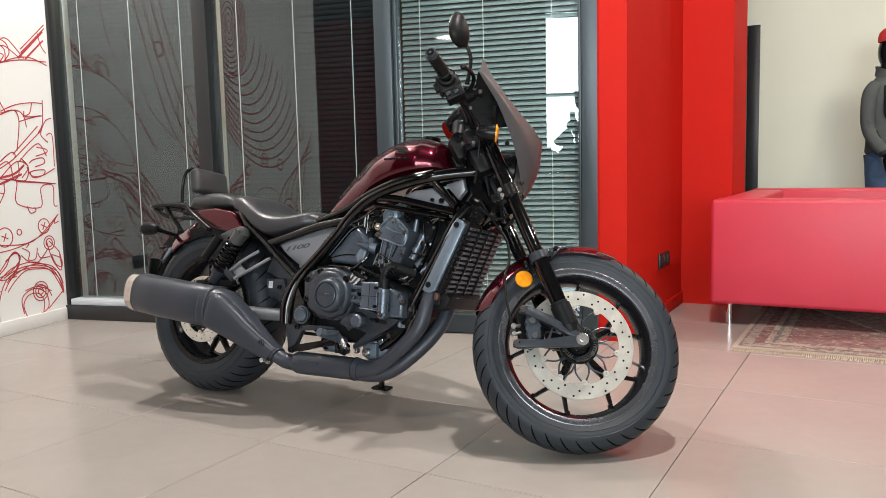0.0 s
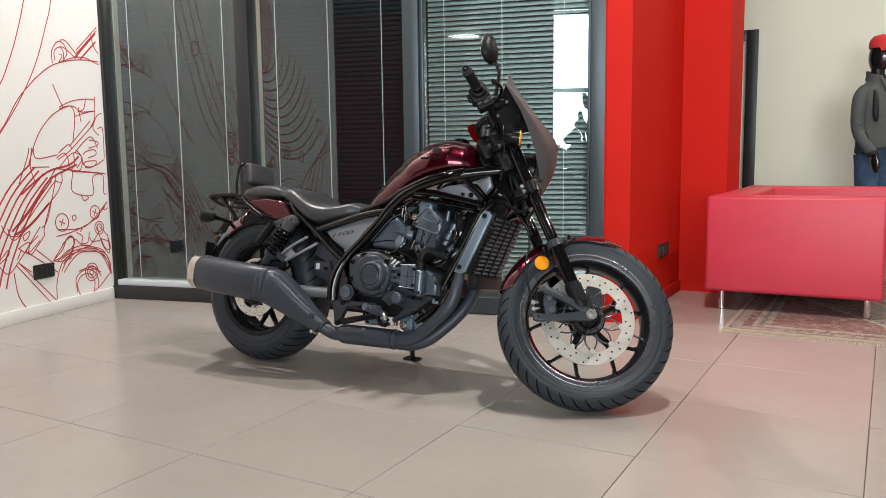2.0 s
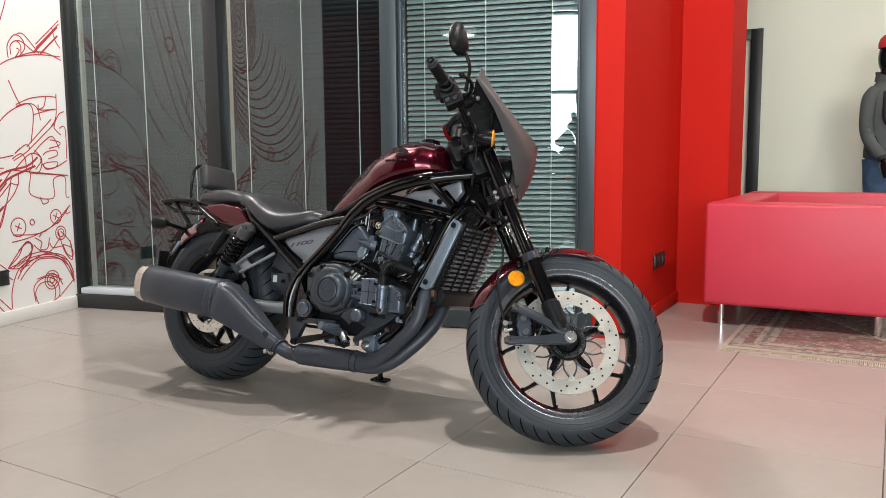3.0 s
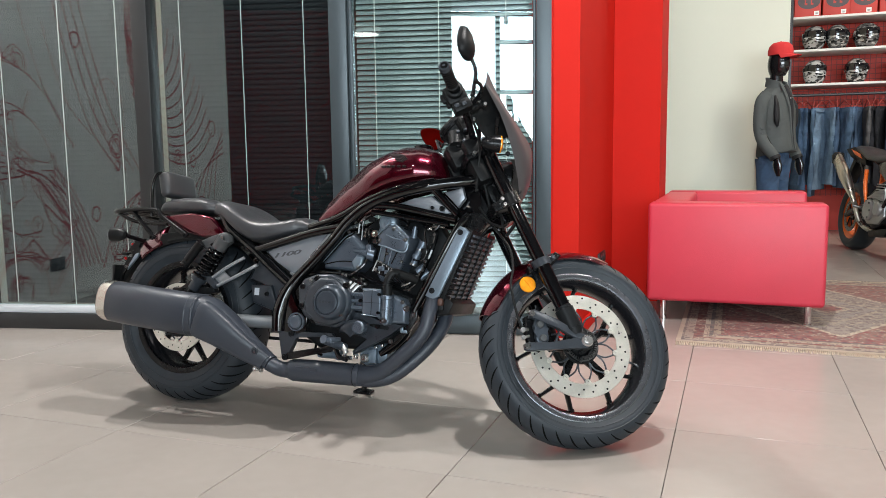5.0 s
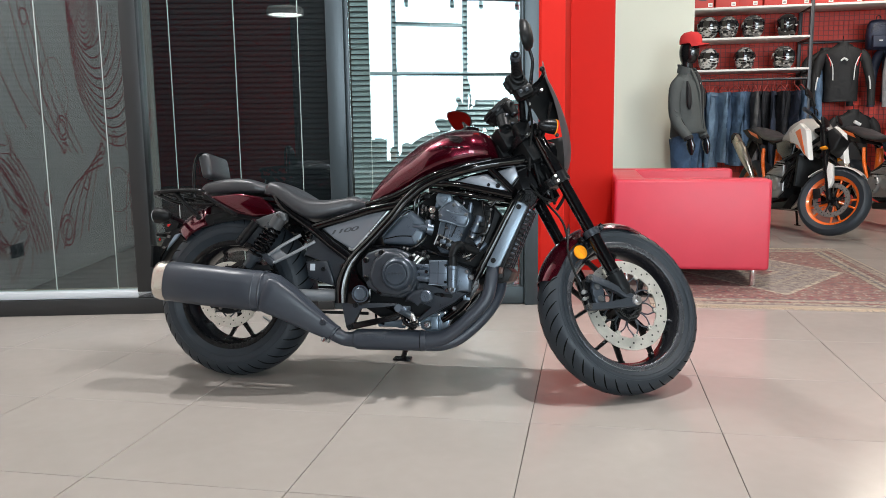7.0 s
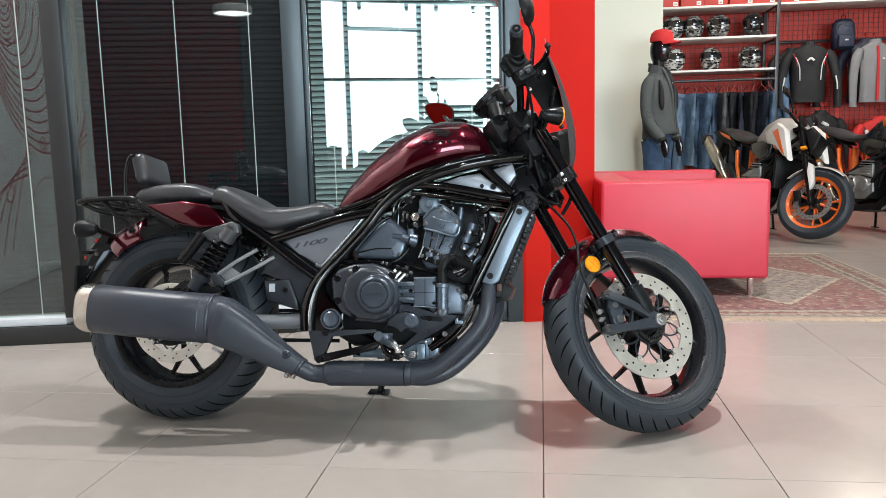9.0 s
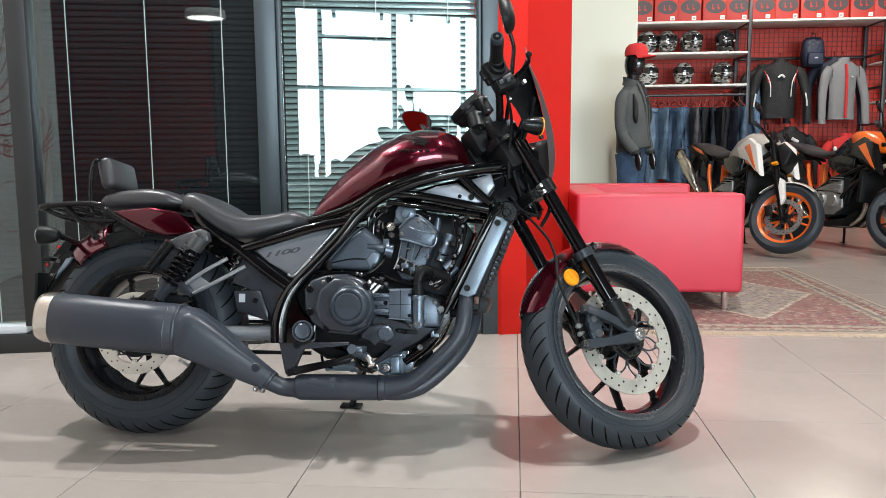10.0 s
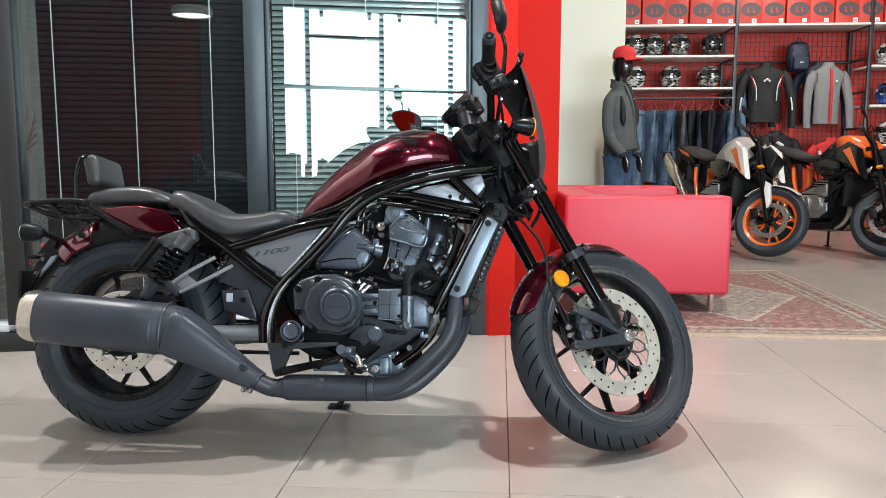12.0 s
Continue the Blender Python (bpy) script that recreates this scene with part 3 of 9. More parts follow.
def motorcycle():
    bike = thing("motorcycle", "dark red and black cruiser motorcycle leaning on its side stand", "motorcycle", pose(-2.315, 2.205, 0, 0, 0, -0.6) @ pose(0, 0, 0, -11, 0, 0))

    def add(name, bm, material, label="", parent=bike, angle=38):
        return part(name, bm, material, parent, label, angle)

    def steer(bm):
        for b in bm if isinstance(bm, list) else [bm]:
            b.transform(ST)
        return bm

    # wheels
    wheel(bike, Matrix.Translation(P(0.008, 0, 0.319)), 0.321, 0.092, 0.205, 0.085, (-158, -86, -14, 58, 130), "rear_wheel", 0.128, -0.098, 0.05, 8)
    wheel(bike, ST @ Matrix.Translation((0.022, 0, -0.503)), 0.315, 0.068, 0.233, 0.048, (-139, -67, 5, 77, 149), "front_wheel", 0.166, -0.057, 0.040)

    # fuel tank
    top = [(0.548, 0.690), (0.560, 0.735), (0.59, 0.774), (0.654, 0.842), (0.744, 0.916), (0.834, 0.958), (0.888, 0.969), (0.95, 0.968), (1.0, 0.95), (1.03, 0.915), (1.045, 0.875)]
    bot = [(0.548, 0.664), (0.592, 0.672), (0.686, 0.71), (0.771, 0.757), (0.856, 0.792), (0.941, 0.815), (1.045, 0.835)]
    wid = [(0.548, 0.055), (0.60, 0.085), (0.68, 0.112), (0.78, 0.140), (0.88, 0.150), (0.96, 0.142), (1.01, 0.115), (1.045, 0.06)]
    def tank_half(x, z):
        zt, zb, w = (np.interp(x, *zip(*q)) for q in (top, bot, wid))
        mid = zb + (zt - zb) * 0.38
        s = min(0.999, max(0, (z - mid) / (zt - mid)))
        return w * (1 - s * s) ** 0.41 * (1 - 0.18 * s * s)

    def step(a, b, v):
        t = min(1, max(0, (v - a) / (b - a)))
        return t * t * (3 - 2 * t)

    secs = []
    for k in range(56):
        x = 0.548 + (1.045 - 0.548) * (0.5 - 0.5 * math.cos(math.pi * k / 55))
        zt, zb, w = (np.interp(x, *zip(*q)) for q in (top, bot, wid))
        ring = []
        for j in range(56):
            a = TAU * j / 56
            c, s = math.cos(a), math.sin(a)
            mid = zb + (zt - zb) * 0.38
            yy = w * math.copysign(abs(c) ** 0.82, c) * (1 - 0.18 * max(0, s) ** 2)
            zz = mid + (zt - mid) * s if s > 0 else mid + (mid - zb) * math.copysign(abs(s) ** 0.6, s)
            # hollow for the knee, with a rounded front edge
            knee = 0.012 * step(0.81, 0.70, x) * step(0.55, 0.62, x) * step(0.90, 0.45, s) * step(-0.9, -0.3, s)
            yy -= math.copysign(knee, c) * (abs(c) > 0.25)
            ring.append(V((x, yy, zz)))
        secs.append(ring)
    tank = add("fuel_tank", loft(secs), M_CANDY, "glossy dark red teardrop fuel tank", angle=60)
    # plain winged mark on both sides of the tank, with bars for its lettering
    for e in (-1, 1):
        def on(x, z):
            return V((x, e * tank_half(x, z), z))
        for k in range(5):
            line = [on(0.842 + 0.010 * k, 0.929 - 0.0075 * k), on(0.872 + 0.006 * k, 0.9255 - 0.0065 * k), on(0.905 + 0.001 * k, 0.9195 - 0.0055 * k), on(0.931 - 0.004 * k, 0.905 - 0.003 * k)]
            part("mark_feather", tube(B(), line, [0.0008, 0.0032, 0.0036, 0.0012], 8, 5), M_LOGO, tank, "dark decal stroke")
        for k in range(5):
            x = 0.838 + 0.0195 * k
            part("mark_bar", tube(B(), [on(x, 0.8795), on(x + 0.013, 0.8790)], 0.0042, 8), M_LOGO, tank, "dark plain bar in place of lettering")
    add("fuel_cap", lathe([(0, 0.0), (0.034, 0.0), (0.034, 0.008), (0.028, 0.012), (0, 0.012)], 32, "z", m=pose(0.93, 0, 0.966)), M_GLOSS, "black fuel cap")

    # seats
    def seat(name, top, bot, wid, label, n=26):
        x0, x1 = top[0][0], top[-1][0]
        secs = []
        for k in range(n):
            x = x0 + (x1 - x0) * (0.5 - 0.5 * math.cos(math.pi * k / (n - 1)))
            zt, zb, w = (np.interp(x, *zip(*q)) for q in (top, bot, wid))
            secs.append(egg(x, 0, zb + (zt - zb) * 0.40, w, (zt - zb) * 0.60, (zt - zb) * 0.40, 28, 3.4))
        return add(name, loft(secs), M_SEAT, label, angle=60)

    sline = [(p.x, p.z) for p in curve([(x, 0, z) for x, z in ((0.145, 0.722), (0.162, 0.758), (0.196, 0.762), (0.251, 0.738), (0.308, 0.706), (0.364, 0.693), (0.438, 0.697), (0.502, 0.709), (0.54, 0.69))])]
    rider = seat("rider_seat", sline, [(0.145, 0.705), (0.20, 0.69), (0.241, 0.66), (0.287, 0.625), (0.341, 0.603), (0.393, 0.613), (0.462, 0.632), (0.54, 0.655)], [(0.145, 0.11), (0.17, 0.145), (0.25, 0.160), (0.33, 0.158), (0.42, 0.142), (0.50, 0.120), (0.54, 0.085)], "black vinyl rider seat")
    bm = B()
    for e in (-1, 1):
        tube(bm, [V((0.18, e * 0.143, 0.72)), V((0.25, e * 0.150, 0.69)), V((0.33, e * 0.148, 0.645)), V((0.375, e * 0.133, 0.635))], 0.002, 6)
    part("seam", bm, M_SEAT, rider)
    pline = [(p.x, p.z) for p in curve([(x, 0, z) for x, z in ((-0.157, 0.728), (-0.135, 0.757), (-0.072, 0.774), (0.013, 0.780), (0.08, 0.772), (0.135, 0.748), (0.15, 0.73))])]
    seat("pillion_seat", pline, [(-0.157, 0.715), (-0.09, 0.713), (0.07, 0.716), (0.15, 0.718)], [(-0.157, 0.05), (-0.12, 0.085), (0.0, 0.105), (0.1, 0.11), (0.15, 0.08)], "black vinyl pillion seat")
    bm = rbox((0.048, 0.180, 0.102), (0, 0, 0), 0.020, 4)
    bm.transform(Matrix.Translation(P(-0.122, 0, 0.828)) @ pose(0, 0, 0, 0, -14, 0))
    add("backrest", bm, M_SEAT, "padded black backrest", angle=60)
    bm = B()
    tube(bm, [P(-0.150, 0.105, 0.70), P(-0.155, 0.108, 0.79), P(-0.150, 0.104, 0.85), P(-0.142, 0.08, 0.872), P(-0.14, 0, 0.876), P(-0.142, -0.08, 0.872), P(-0.150, -0.104, 0.85), P(-0.155, -0.108, 0.79), P(-0.150, -0.105, 0.70)], 0.0065, 10)
    add("backrest_bar", bm, M_GLOSS, "thin black backrest hoop")

    # luggage rack
    bm = B()
    for e in (1, -1):
        tube(bm, [P(-0.318, 0.06 * e, 0.712), P(-0.312, 0.118 * e, 0.713), P(-0.21, 0.122 * e, 0.722), P(-0.112, 0.122 * e, 0.719), P(-0.085, 0.122 * e, 0.695), P(0.041, 0.128 * e, 0.626)], 0.0095, 10, 4)
        tube(bm, [P(-0.228, 0.12 * e, 0.714), P(-0.113, 0.125 * e, 0.614)], 0.0088, 10)
        tube(bm, [P(-0.30, 0.115 * e, 0.706), P(-0.207, 0.118 * e, 0.674), P(-0.06, 0.12 * e, 0.669)], 0.0075, 8)
    for x in (-0.314, -0.26, -0.21, -0.15):
        tube(bm, [P(x, -0.115, 0.716), P(x, 0.115, 0.716)], 0.006, 8)
    add("luggage_rack", bm, M_SATIN, "black tubular luggage rack")
    rb = [bolt(x, 0.135, h, 0.009) for x, h in ((0.041, 0.626), (-0.113, 0.614))]
    add("rack_bolt", rb, M_SATIN)

    # rear mudguard, red tail panel
    def fender(line, half, thick, material, name, label, steerm=None, n=14, drop=0.038):
        pts = curve([V((x, 0, z)) for x, z in line], 8)
        loops = []
        for i, p in enumerate(pts):
            d = (pts[min(i + 1, len(pts) - 1)] - pts[max(i - 1, 0)]).normalized()
            nrm = V((-d.z, 0, d.x))
            f = i / (len(pts) - 1)
            hw = half * min(1, 0.72 + 2.2 * min(f, 1 - f))
            ring = []
            for sidx in (0, 1):
                for k in range(n):
                    u = -1 + 2 * k / (n - 1)
                    u = u if sidx == 0 else -u
                    dep = (abs(u) ** 2.6) * drop + (thick if sidx else 0)
                    ring.append(p - nrm * dep + V((0, u * hw * (1 if sidx == 0 else 0.97), 0)))
            loops.append(ring)
        bm = rings(B(), loops)
        if steerm is not None:
            bm.transform(steerm)
        return add(name, bm, material, label, angle=50)

    fender([(-0.118, 0.676), (-0.16, 0.658), (-0.225, 0.618), (-0.262, 0.574)][::-1], 0.105, 0.006, M_CANDY, "rear_mudguard", "dark red rear mudguard tip", drop=0.085)
    fender([(0.20, 0.655), (0.12, 0.692), (0.02, 0.705), (-0.08, 0.688), (-0.125, 0.668)][::-1], 0.101, 0.006, M_PLASTIC, "mudguard_bridge", "black plastic middle of the mudguard", drop=0.085)
    add("tail_panel", mirrored(rslab([(-0.095, 0.700), (0.041, 0.714), (0.13, 0.700), (0.17, 0.670), (0.196, 0.641), (0.172, 0.625), (0.1, 0.622), (0.03, 0.637)], 0.085, 0.112, 0.010, 3, 1)), M_CANDY, "dark red side panel under the pillion seat")
    add("inner_mudguard", rslab([(-0.125, 0.572), (-0.105, 0.632), (0.04, 0.655), (0.15, 0.66), (0.21, 0.66), (0.22, 0.60), (0.15, 0.62), (0.05, 0.618), (-0.04, 0.600)], -0.096, 0.096, 0.006), M_PLASTIC, "black inner mudguard")
    tl = add("tail_light", bevel(slab([(-0.315, 0.560), (-0.275, 0.610), (-0.245, 0.615), (-0.262, 0.572)], -0.04, 0.04), 0.008, 2), M_PLASTIC, "slim tail light")
    part("lens", rbox((0.012, 0.055, 0.012), P(-0.305, 0, 0.592), 0.004), M_REDLENS, tl, "red lens")
    for e in (1, -1):
        m = Matrix.Translation(P(-0.222, 0.155 * e, 0.620)) @ pose(0, 0, 0, 0, 0, 180)
        ind = add("rear_indicator", lathe([(0, 0.0), (0.013, 0.002), (0.021, 0.014), (0.027, 0.036), (0.0295, 0.054), (0.0295, 0.062), (0.027, 0.064), (0, 0.064)], 28, "x", m=m), M_PLASTIC, "black bullet shaped indicator")
        part("lens", lathe([(0.0275, 0.062), (0.025, 0.067), (0.012, 0.070), (0, 0.071)], 28, "x", m=m), M_PALE, ind, "clear lens")
        part("stalk", bar(B(), P(-0.225, 0.06 * e, 0.605), P(-0.225, 0.155 * e, 0.618), 0.009), M_SATIN, ind)
    ph = add("plate_holder", join(rslab([(-0.275, 0.585), (-0.235, 0.575), (-0.265, 0.530), (-0.325, 0.43), (-0.360, 0.415), (-0.368, 0.430), (-0.315, 0.53)], -0.04, 0.04, 0.006), rbox((0.012, 0.15, 0.09), P(-0.345, 0, 0.462), 0.004, 2, None)), M_PLASTIC, "black number plate holder")
    part("side_wing", rslab([(-0.232, 0.558), (-0.245, 0.538), (-0.290, 0.488), (-0.280, 0.512), (-0.255, 0.552)], 0.052, 0.062, 0.002), M_GUARD, ph, "grey side reflector")
    part("reflector", disc(0.007, 0.006, 20, "x", 0.002, P(-0.357, 0.0, 0.535)), M_REDLENS, ph, "small red reflector")
    part("plate_lamp", rbox((0.03, 0.05, 0.014), P(-0.345, 0.0, 0.552), 0.004), M_PLASTIC, ph)
    part("holder_bolt", [bolt(-0.29, 0.041, 0.545, 0.006), bolt(-0.31, 0.041, 0.50, 0.005)], M_BOLT, ph)
    part("cable", tube(B(), [P(-0.24, 0.05, 0.56), P(-0.275, 0.055, 0.52), P(-0.315, 0.05, 0.47), P(-0.33, 0.03, 0.44)], 0.004, 8), M_GLOSS, ph)

    # frame
    main = [(1.150, 0.845), (1.025, 0.819), (0.89, 0.786), (0.79, 0.745), (0.72, 0.688), (0.671, 0.626), (0.604, 0.552), (0.54, 0.482), (0.505, 0.425), (0.488, 0.36), (0.488, 0.30)]
    lat = [0.06, 0.125, 0.138, 0.138, 0.14, 0.143, 0.145, 0.15, 0.155, 0.158, 0.158]
    for e in (1, -1):
        bm = tube(B(), [P(x, r * e, h) for (x, h), r in zip(main, lat)], [0.022, 0.019, 0.018, 0.018, 0.018, 0.018, 0.018, 0.020, 0.025, 0.028, 0.025], 16, 6)
        add("frame_spar", bm, M_GLOSS, "gloss black curved frame tube")
        add("seat_rail", tube(B(), [P(0.69, 0.138 * e, 0.668), P(0.584, 0.138 * e, 0.648), P(0.48, 0.137 * e, 0.617), P(0.352, 0.133 * e, 0.58)], 0.0155, 12), M_GLOSS, "gloss black seat rail")
        add("rear_subframe", tube(B(), [P(0.165, 0.10 * e, 0.715), P(0.195, 0.125 * e, 0.712), P(0.243, 0.133 * e, 0.652), P(0.35, 0.135 * e, 0.58), P(0.44, 0.138 * e, 0.512), P(0.525, 0.145 * e, 0.455)], 0.0165, 12), M_GLOSS, "gloss black rear frame tube")
        add("down_tube", tube(B(), [P(1.14, 0.09 * e, 0.72), P(1.118, 0.118 * e, 0.68), P(1.05, 0.125 * e, 0.54), P(0.985, 0.125 * e, 0.41), P(0.94, 0.11 * e, 0.31), P(0.86, 0.10 * e, 0.245)], 0.0155, 12), M_GLOSS, "gloss black down tube")
        add("trellis_tube", tube(B(), [P(0.80, 0.132 * e, 0.748), P(0.90, 0.128 * e, 0.745), P(1.108, 0.115 * e, 0.706)], 0.0125, 10), M_GLOSS)
        add("trellis_tube", tube(B(), [P(1.015, 0.122 * e, 0.815), P(1.112, 0.115 * e, 0.722)], 0.0125, 10), M_GLOSS)
        add("trellis_tube", tube(B(), [P(0.80, 0.118 * e, 0.728), P(1.08, 0.108 * e, 0.690)], 0.009, 10), M_GLOSS)
        add("tank_rail_cover", tube(B(), [P(0.56, 0.12 * e, 0.668), P(0.68, 0.132 * e, 0.706), P(0.78, 0.142 * e, 0.758), P(0.89, 0.146 * e, 0.800), P(1.03, 0.13 * e, 0.834)], 0.011, 10), M_GLOSS)
    add("head_tube", bar(B(), V((1.226 - 0.515 * 0.25, 0, 0.73 + 0.857 * 0.25)), V((1.226 + 0.02, 0, 0.73 - 0.03)), 0.034, 20), M_GLOSS)
    add("head_gusset", rslab([(1.02, 0.84), (1.13, 0.875), (1.21, 0.73), (1.17, 0.66), (1.10, 0.70), (1.06, 0.79)], -0.05, 0.05, 0.01), M_GLOSS)
    add("pivot_plate", mirrored(rslab([(0.478, 0.44), (0.515, 0.475), (0.535, 0.44), (0.545, 0.39), (0.60, 0.355), (0.60, 0.31), (0.57, 0.285), (0.51, 0.295), (0.478, 0.31)], 0.135, 0.165, 0.007)), M_GLOSS, "black frame pivot plate")
    add("pivot_bolt", join(lathe([(0, 0), (0.024, 0), (0.024, 0.012), (0.020, 0.016), (0.0, 0.012)], 24, "y", m=Matrix.Translation(P(0.561, 0.165, 0.336)) @ pose(0, 0, 0, 0, 0, 180)), lathe([(0.030, 0), (0.032, 0), (0.032, 0.008), (0.027, 0.008), (0.027, 0)], 24, "y", m=Matrix.Translation(P(0.561, 0.165, 0.336)) @ pose(0, 0, 0, 0, 0, 180))), M_ENGINE, "dark pivot cap")

    # side covers
    sc = add("side_cover", mirrored(rslab([(0.385, 0.578), (0.46, 0.606), (0.547, 0.628), (0.645, 0.652), (0.60, 0.595), (0.55, 0.538), (0.515, 0.502), (0.495, 0.505), (0.44, 0.54)], 0.095, 0.122, 0.007)), M_GREYPAINT, "matte gunmetal side cover")
    part("edge_trim", mirrored(tube(B(), [P(0.651, 0.124, 0.652), P(0.60, 0.124, 0.592), P(0.55, 0.124, 0.534), P(0.518, 0.124, 0.501), P(0.498, 0.124, 0.505)], 0.005, 8)), M_SILVER, sc, "silver edge trim")
    txt = bpy.data.curves.new("number", "FONT")
    txt.body, txt.size, txt.extrude, txt.align_x, txt.shear, txt.offset = "1100", 0.038, 0.0006, "CENTER", 0.3, 0.0009
    txt.space_character = 0.88
    tob = bpy.data.objects.new("number", txt)
    nm = bpy.data.meshes.new_from_object(tob)
    bpy.data.objects.remove(tob)
    nm.materials.append(M_NUMBER)
    nob = new("number_lettering", nm)
    nob.parent = sc
    nob.matrix_local = Matrix.Translation(P(0.473, 0.1232, 0.564)) @ pose(0, 0, 0, 90, 0, 0) @ pose(0, 0, 0, 0, 0, 10) @ Matrix.Diagonal((1.66, 0.54, 1, 1))
    tagged(nob, "dark lettering reading 1100")
    add("air_cover", mirrored(rslab([(0.885, 0.757), (0.948, 0.776), (1.012, 0.787), (1.09, 0.728), (1.055, 0.722)], 0.085, 0.108, 0.006)), M_GREYPAINT, "gunmetal cover under the tank")
    add("neck_cover", mirrored(rslab([(1.048, 0.800), (1.112, 0.818), (1.124, 0.782), (1.10, 0.75)], 0.06, 0.085, 0.006)), M_GREYPAINT, "gunmetal steering neck cover")
    add("cover_bolt", [bolt(1.055, 0.109, 0.742, 0.009), bolt(1.02, 0.109, 0.745, 0.006)], M_SATIN)

    # swing arm, shocks, chain
    for e in (1, -1):
        add("swing_arm", join(tube(B(), [P(0.56, 0.115 * e, 0.335), P(0.40, 0.118 * e, 0.326), P(0.20, 0.122 * e, 0.322), P(0.02, 0.125 * e, 0.312)], 0.023, 16), rbox((0.10, 0.02, 0.06), P(0.0, 0.128 * e, 0.310), 0.008)), M_SWING if e > 0 else M_SATIN, "steel tube swing arm")
        sh = add("shock_absorber", bar(B(), P(0.232, 0.162 * e, 0.612), P(0.09, 0.150 * e, 0.415), 0.010), M_SATIN, "black shock absorber with reservoir")
        a, b = P(0.213, 0.161 * e, 0.580), P(0.140, 0.154 * e, 0.478)
        ax = (b - a).normalized()
        u = ax.orthogonal().normalized()
        w = ax.cross(u)
        pts = [a + (b - a) * (k / 84) + 0.0285 * (math.cos(TAU * k / 12) * u + math.sin(TAU * k / 12) * w) for k in range(85)]
        part("spring", tube(B(), pts, 0.0052, 8, 1), M_GLOSS, sh, "black coil spring")
        part("upper_mount", join(bar(B(), a - ax * 0.045, a, 0.026, 18), rslab([(0.14, 0.606), (0.17, 0.618), (0.235, 0.640), (0.258, 0.63), (0.262, 0.605), (0.225, 0.575), (0.185, 0.58), (0.15, 0.578)], 0.150 * e - 0.016, 0.150 * e + 0.020, 0.006)), M_CAST if e > 0 else M_SATIN, sh, "grey cast mount")
        part("lower_mount", join(bar(B(), b, b + ax * 0.02, 0.030, 18), bar(B(), b + ax * 0.02, b + ax * 0.06, 0.020, 16), rslab([(0.185, 0.478), (0.215, 0.452), (0.205, 0.432), (0.12, 0.49), (0.135, 0.505)], 0.150 * e - 0.012, 0.150 * e + 0.012, 0.005)), M_CASE, sh)
        part("reservoir", bar(B(), P(0.148, 0.178 * e, 0.598), P(0.080, 0.176 * e, 0.514), 0.0175, 20), M_SATIN, sh, "black reservoir cylinder")
        part("mount_bolt", bolt(0.236, 0.178 * e if e > 0 else -0.15, 0.615, 0.011), M_BOLT, sh)
        add("grab_bracket", join(tube(B(), [P(0.187, 0.152 * e, 0.472), P(0.245, 0.150 * e, 0.512), P(0.312, 0.138 * e, 0.552)], 0.0062, 8, 3), tube(B(), [P(0.215, 0.152 * e, 0.446), P(0.28, 0.150 * e, 0.478), P(0.368, 0.138 * e, 0.528)], 0.0062, 8, 3), tube(B(), [P(0.187, 0.152 * e, 0.472), P(0.198, 0.153 * e, 0.455), P(0.215, 0.152 * e, 0.446)], 0.0062, 8, 3), rslab([(0.188, 0.474), (0.225, 0.50), (0.262, 0.474), (0.222, 0.446)], 0.140 * e - 0.004, 0.140 * e + 0.004, 0.002)), M_SWING, "grey footrest bracket loop")
        add("shock_foot", rslab([(0.05, 0.42), (0.10, 0.445), (0.15, 0.43), (0.19, 0.44), (0.20, 0.42), (0.10, 0.395)], 0.130 * e - 0.015, 0.130 * e + 0.015, 0.006), M_ENGDARK)
    cal = add("rear_caliper", join(rslab([(0.02, 0.43), (0.06, 0.455), (0.13, 0.45), (0.15, 0.41), (0.09, 0.38), (0.03, 0.39)], 0.085, 0.125, 0.008), rbox((0.05, 0.03, 0.03), P(0.03, 0.13, 0.415), 0.006)), M_SATIN, "black rear brake caliper")
    part("caliper_bolt", [bolt(0.03, 0.146, 0.41, 0.008), bolt(0.10, 0.126, 0.44, 0.008)], M_BOLT, cal)
    add("axle_nut", join(disc(0.022, 0.03, 6, "y", 0.002, P(0.012, 0.14, 0.308)), disc(0.03, 0.01, 24, "y", 0.002, P(0.012, 0.125, 0.308))), M_BOLT, "steel axle nut")
    bm = B()
    for zz in (0.355, 0.255):
        box(bm, (0.50, 0.010, 0.012), P(0.27, -0.085, zz - 0.0))
    add("chain", bm, M_ENGDARK, "dark drive chain")
    add("rear_box", join(rslab([(0.318, 0.455), (0.405, 0.458), (0.432, 0.39), (0.435, 0.36), (0.33, 0.392)], 0.06, 0.10, 0.008), rslab([(0.34, 0.56), (0.42, 0.52), (0.49, 0.47), (0.47, 0.36), (0.43, 0.37), (0.40, 0.46), (0.30, 0.47)], -0.09, 0.085, 0.01)), M_CASE, "dark plastic side box")
    add("box_sticker", rbox((0.020, 0.001, 0.026), P(0.348, 0.1012, 0.432), 0.0003, 1), M_PALE, "pale square sticker")
    add("box_screw", bolt(0.392, 0.10, 0.425, 0.008), M_ENGDARK)

    # engine
    eng = add("crankcase", rslab([(0.56, 0.33), (0.60, 0.47), (0.70, 0.50), (0.86, 0.48), (0.97, 0.44), (0.975, 0.36), (0.90, 0.29), (0.78, 0.255), (0.62, 0.25), (0.55, 0.29)], -0.14, 0.118, 0.02, 3), M_ENGDARK, "black crankcase")
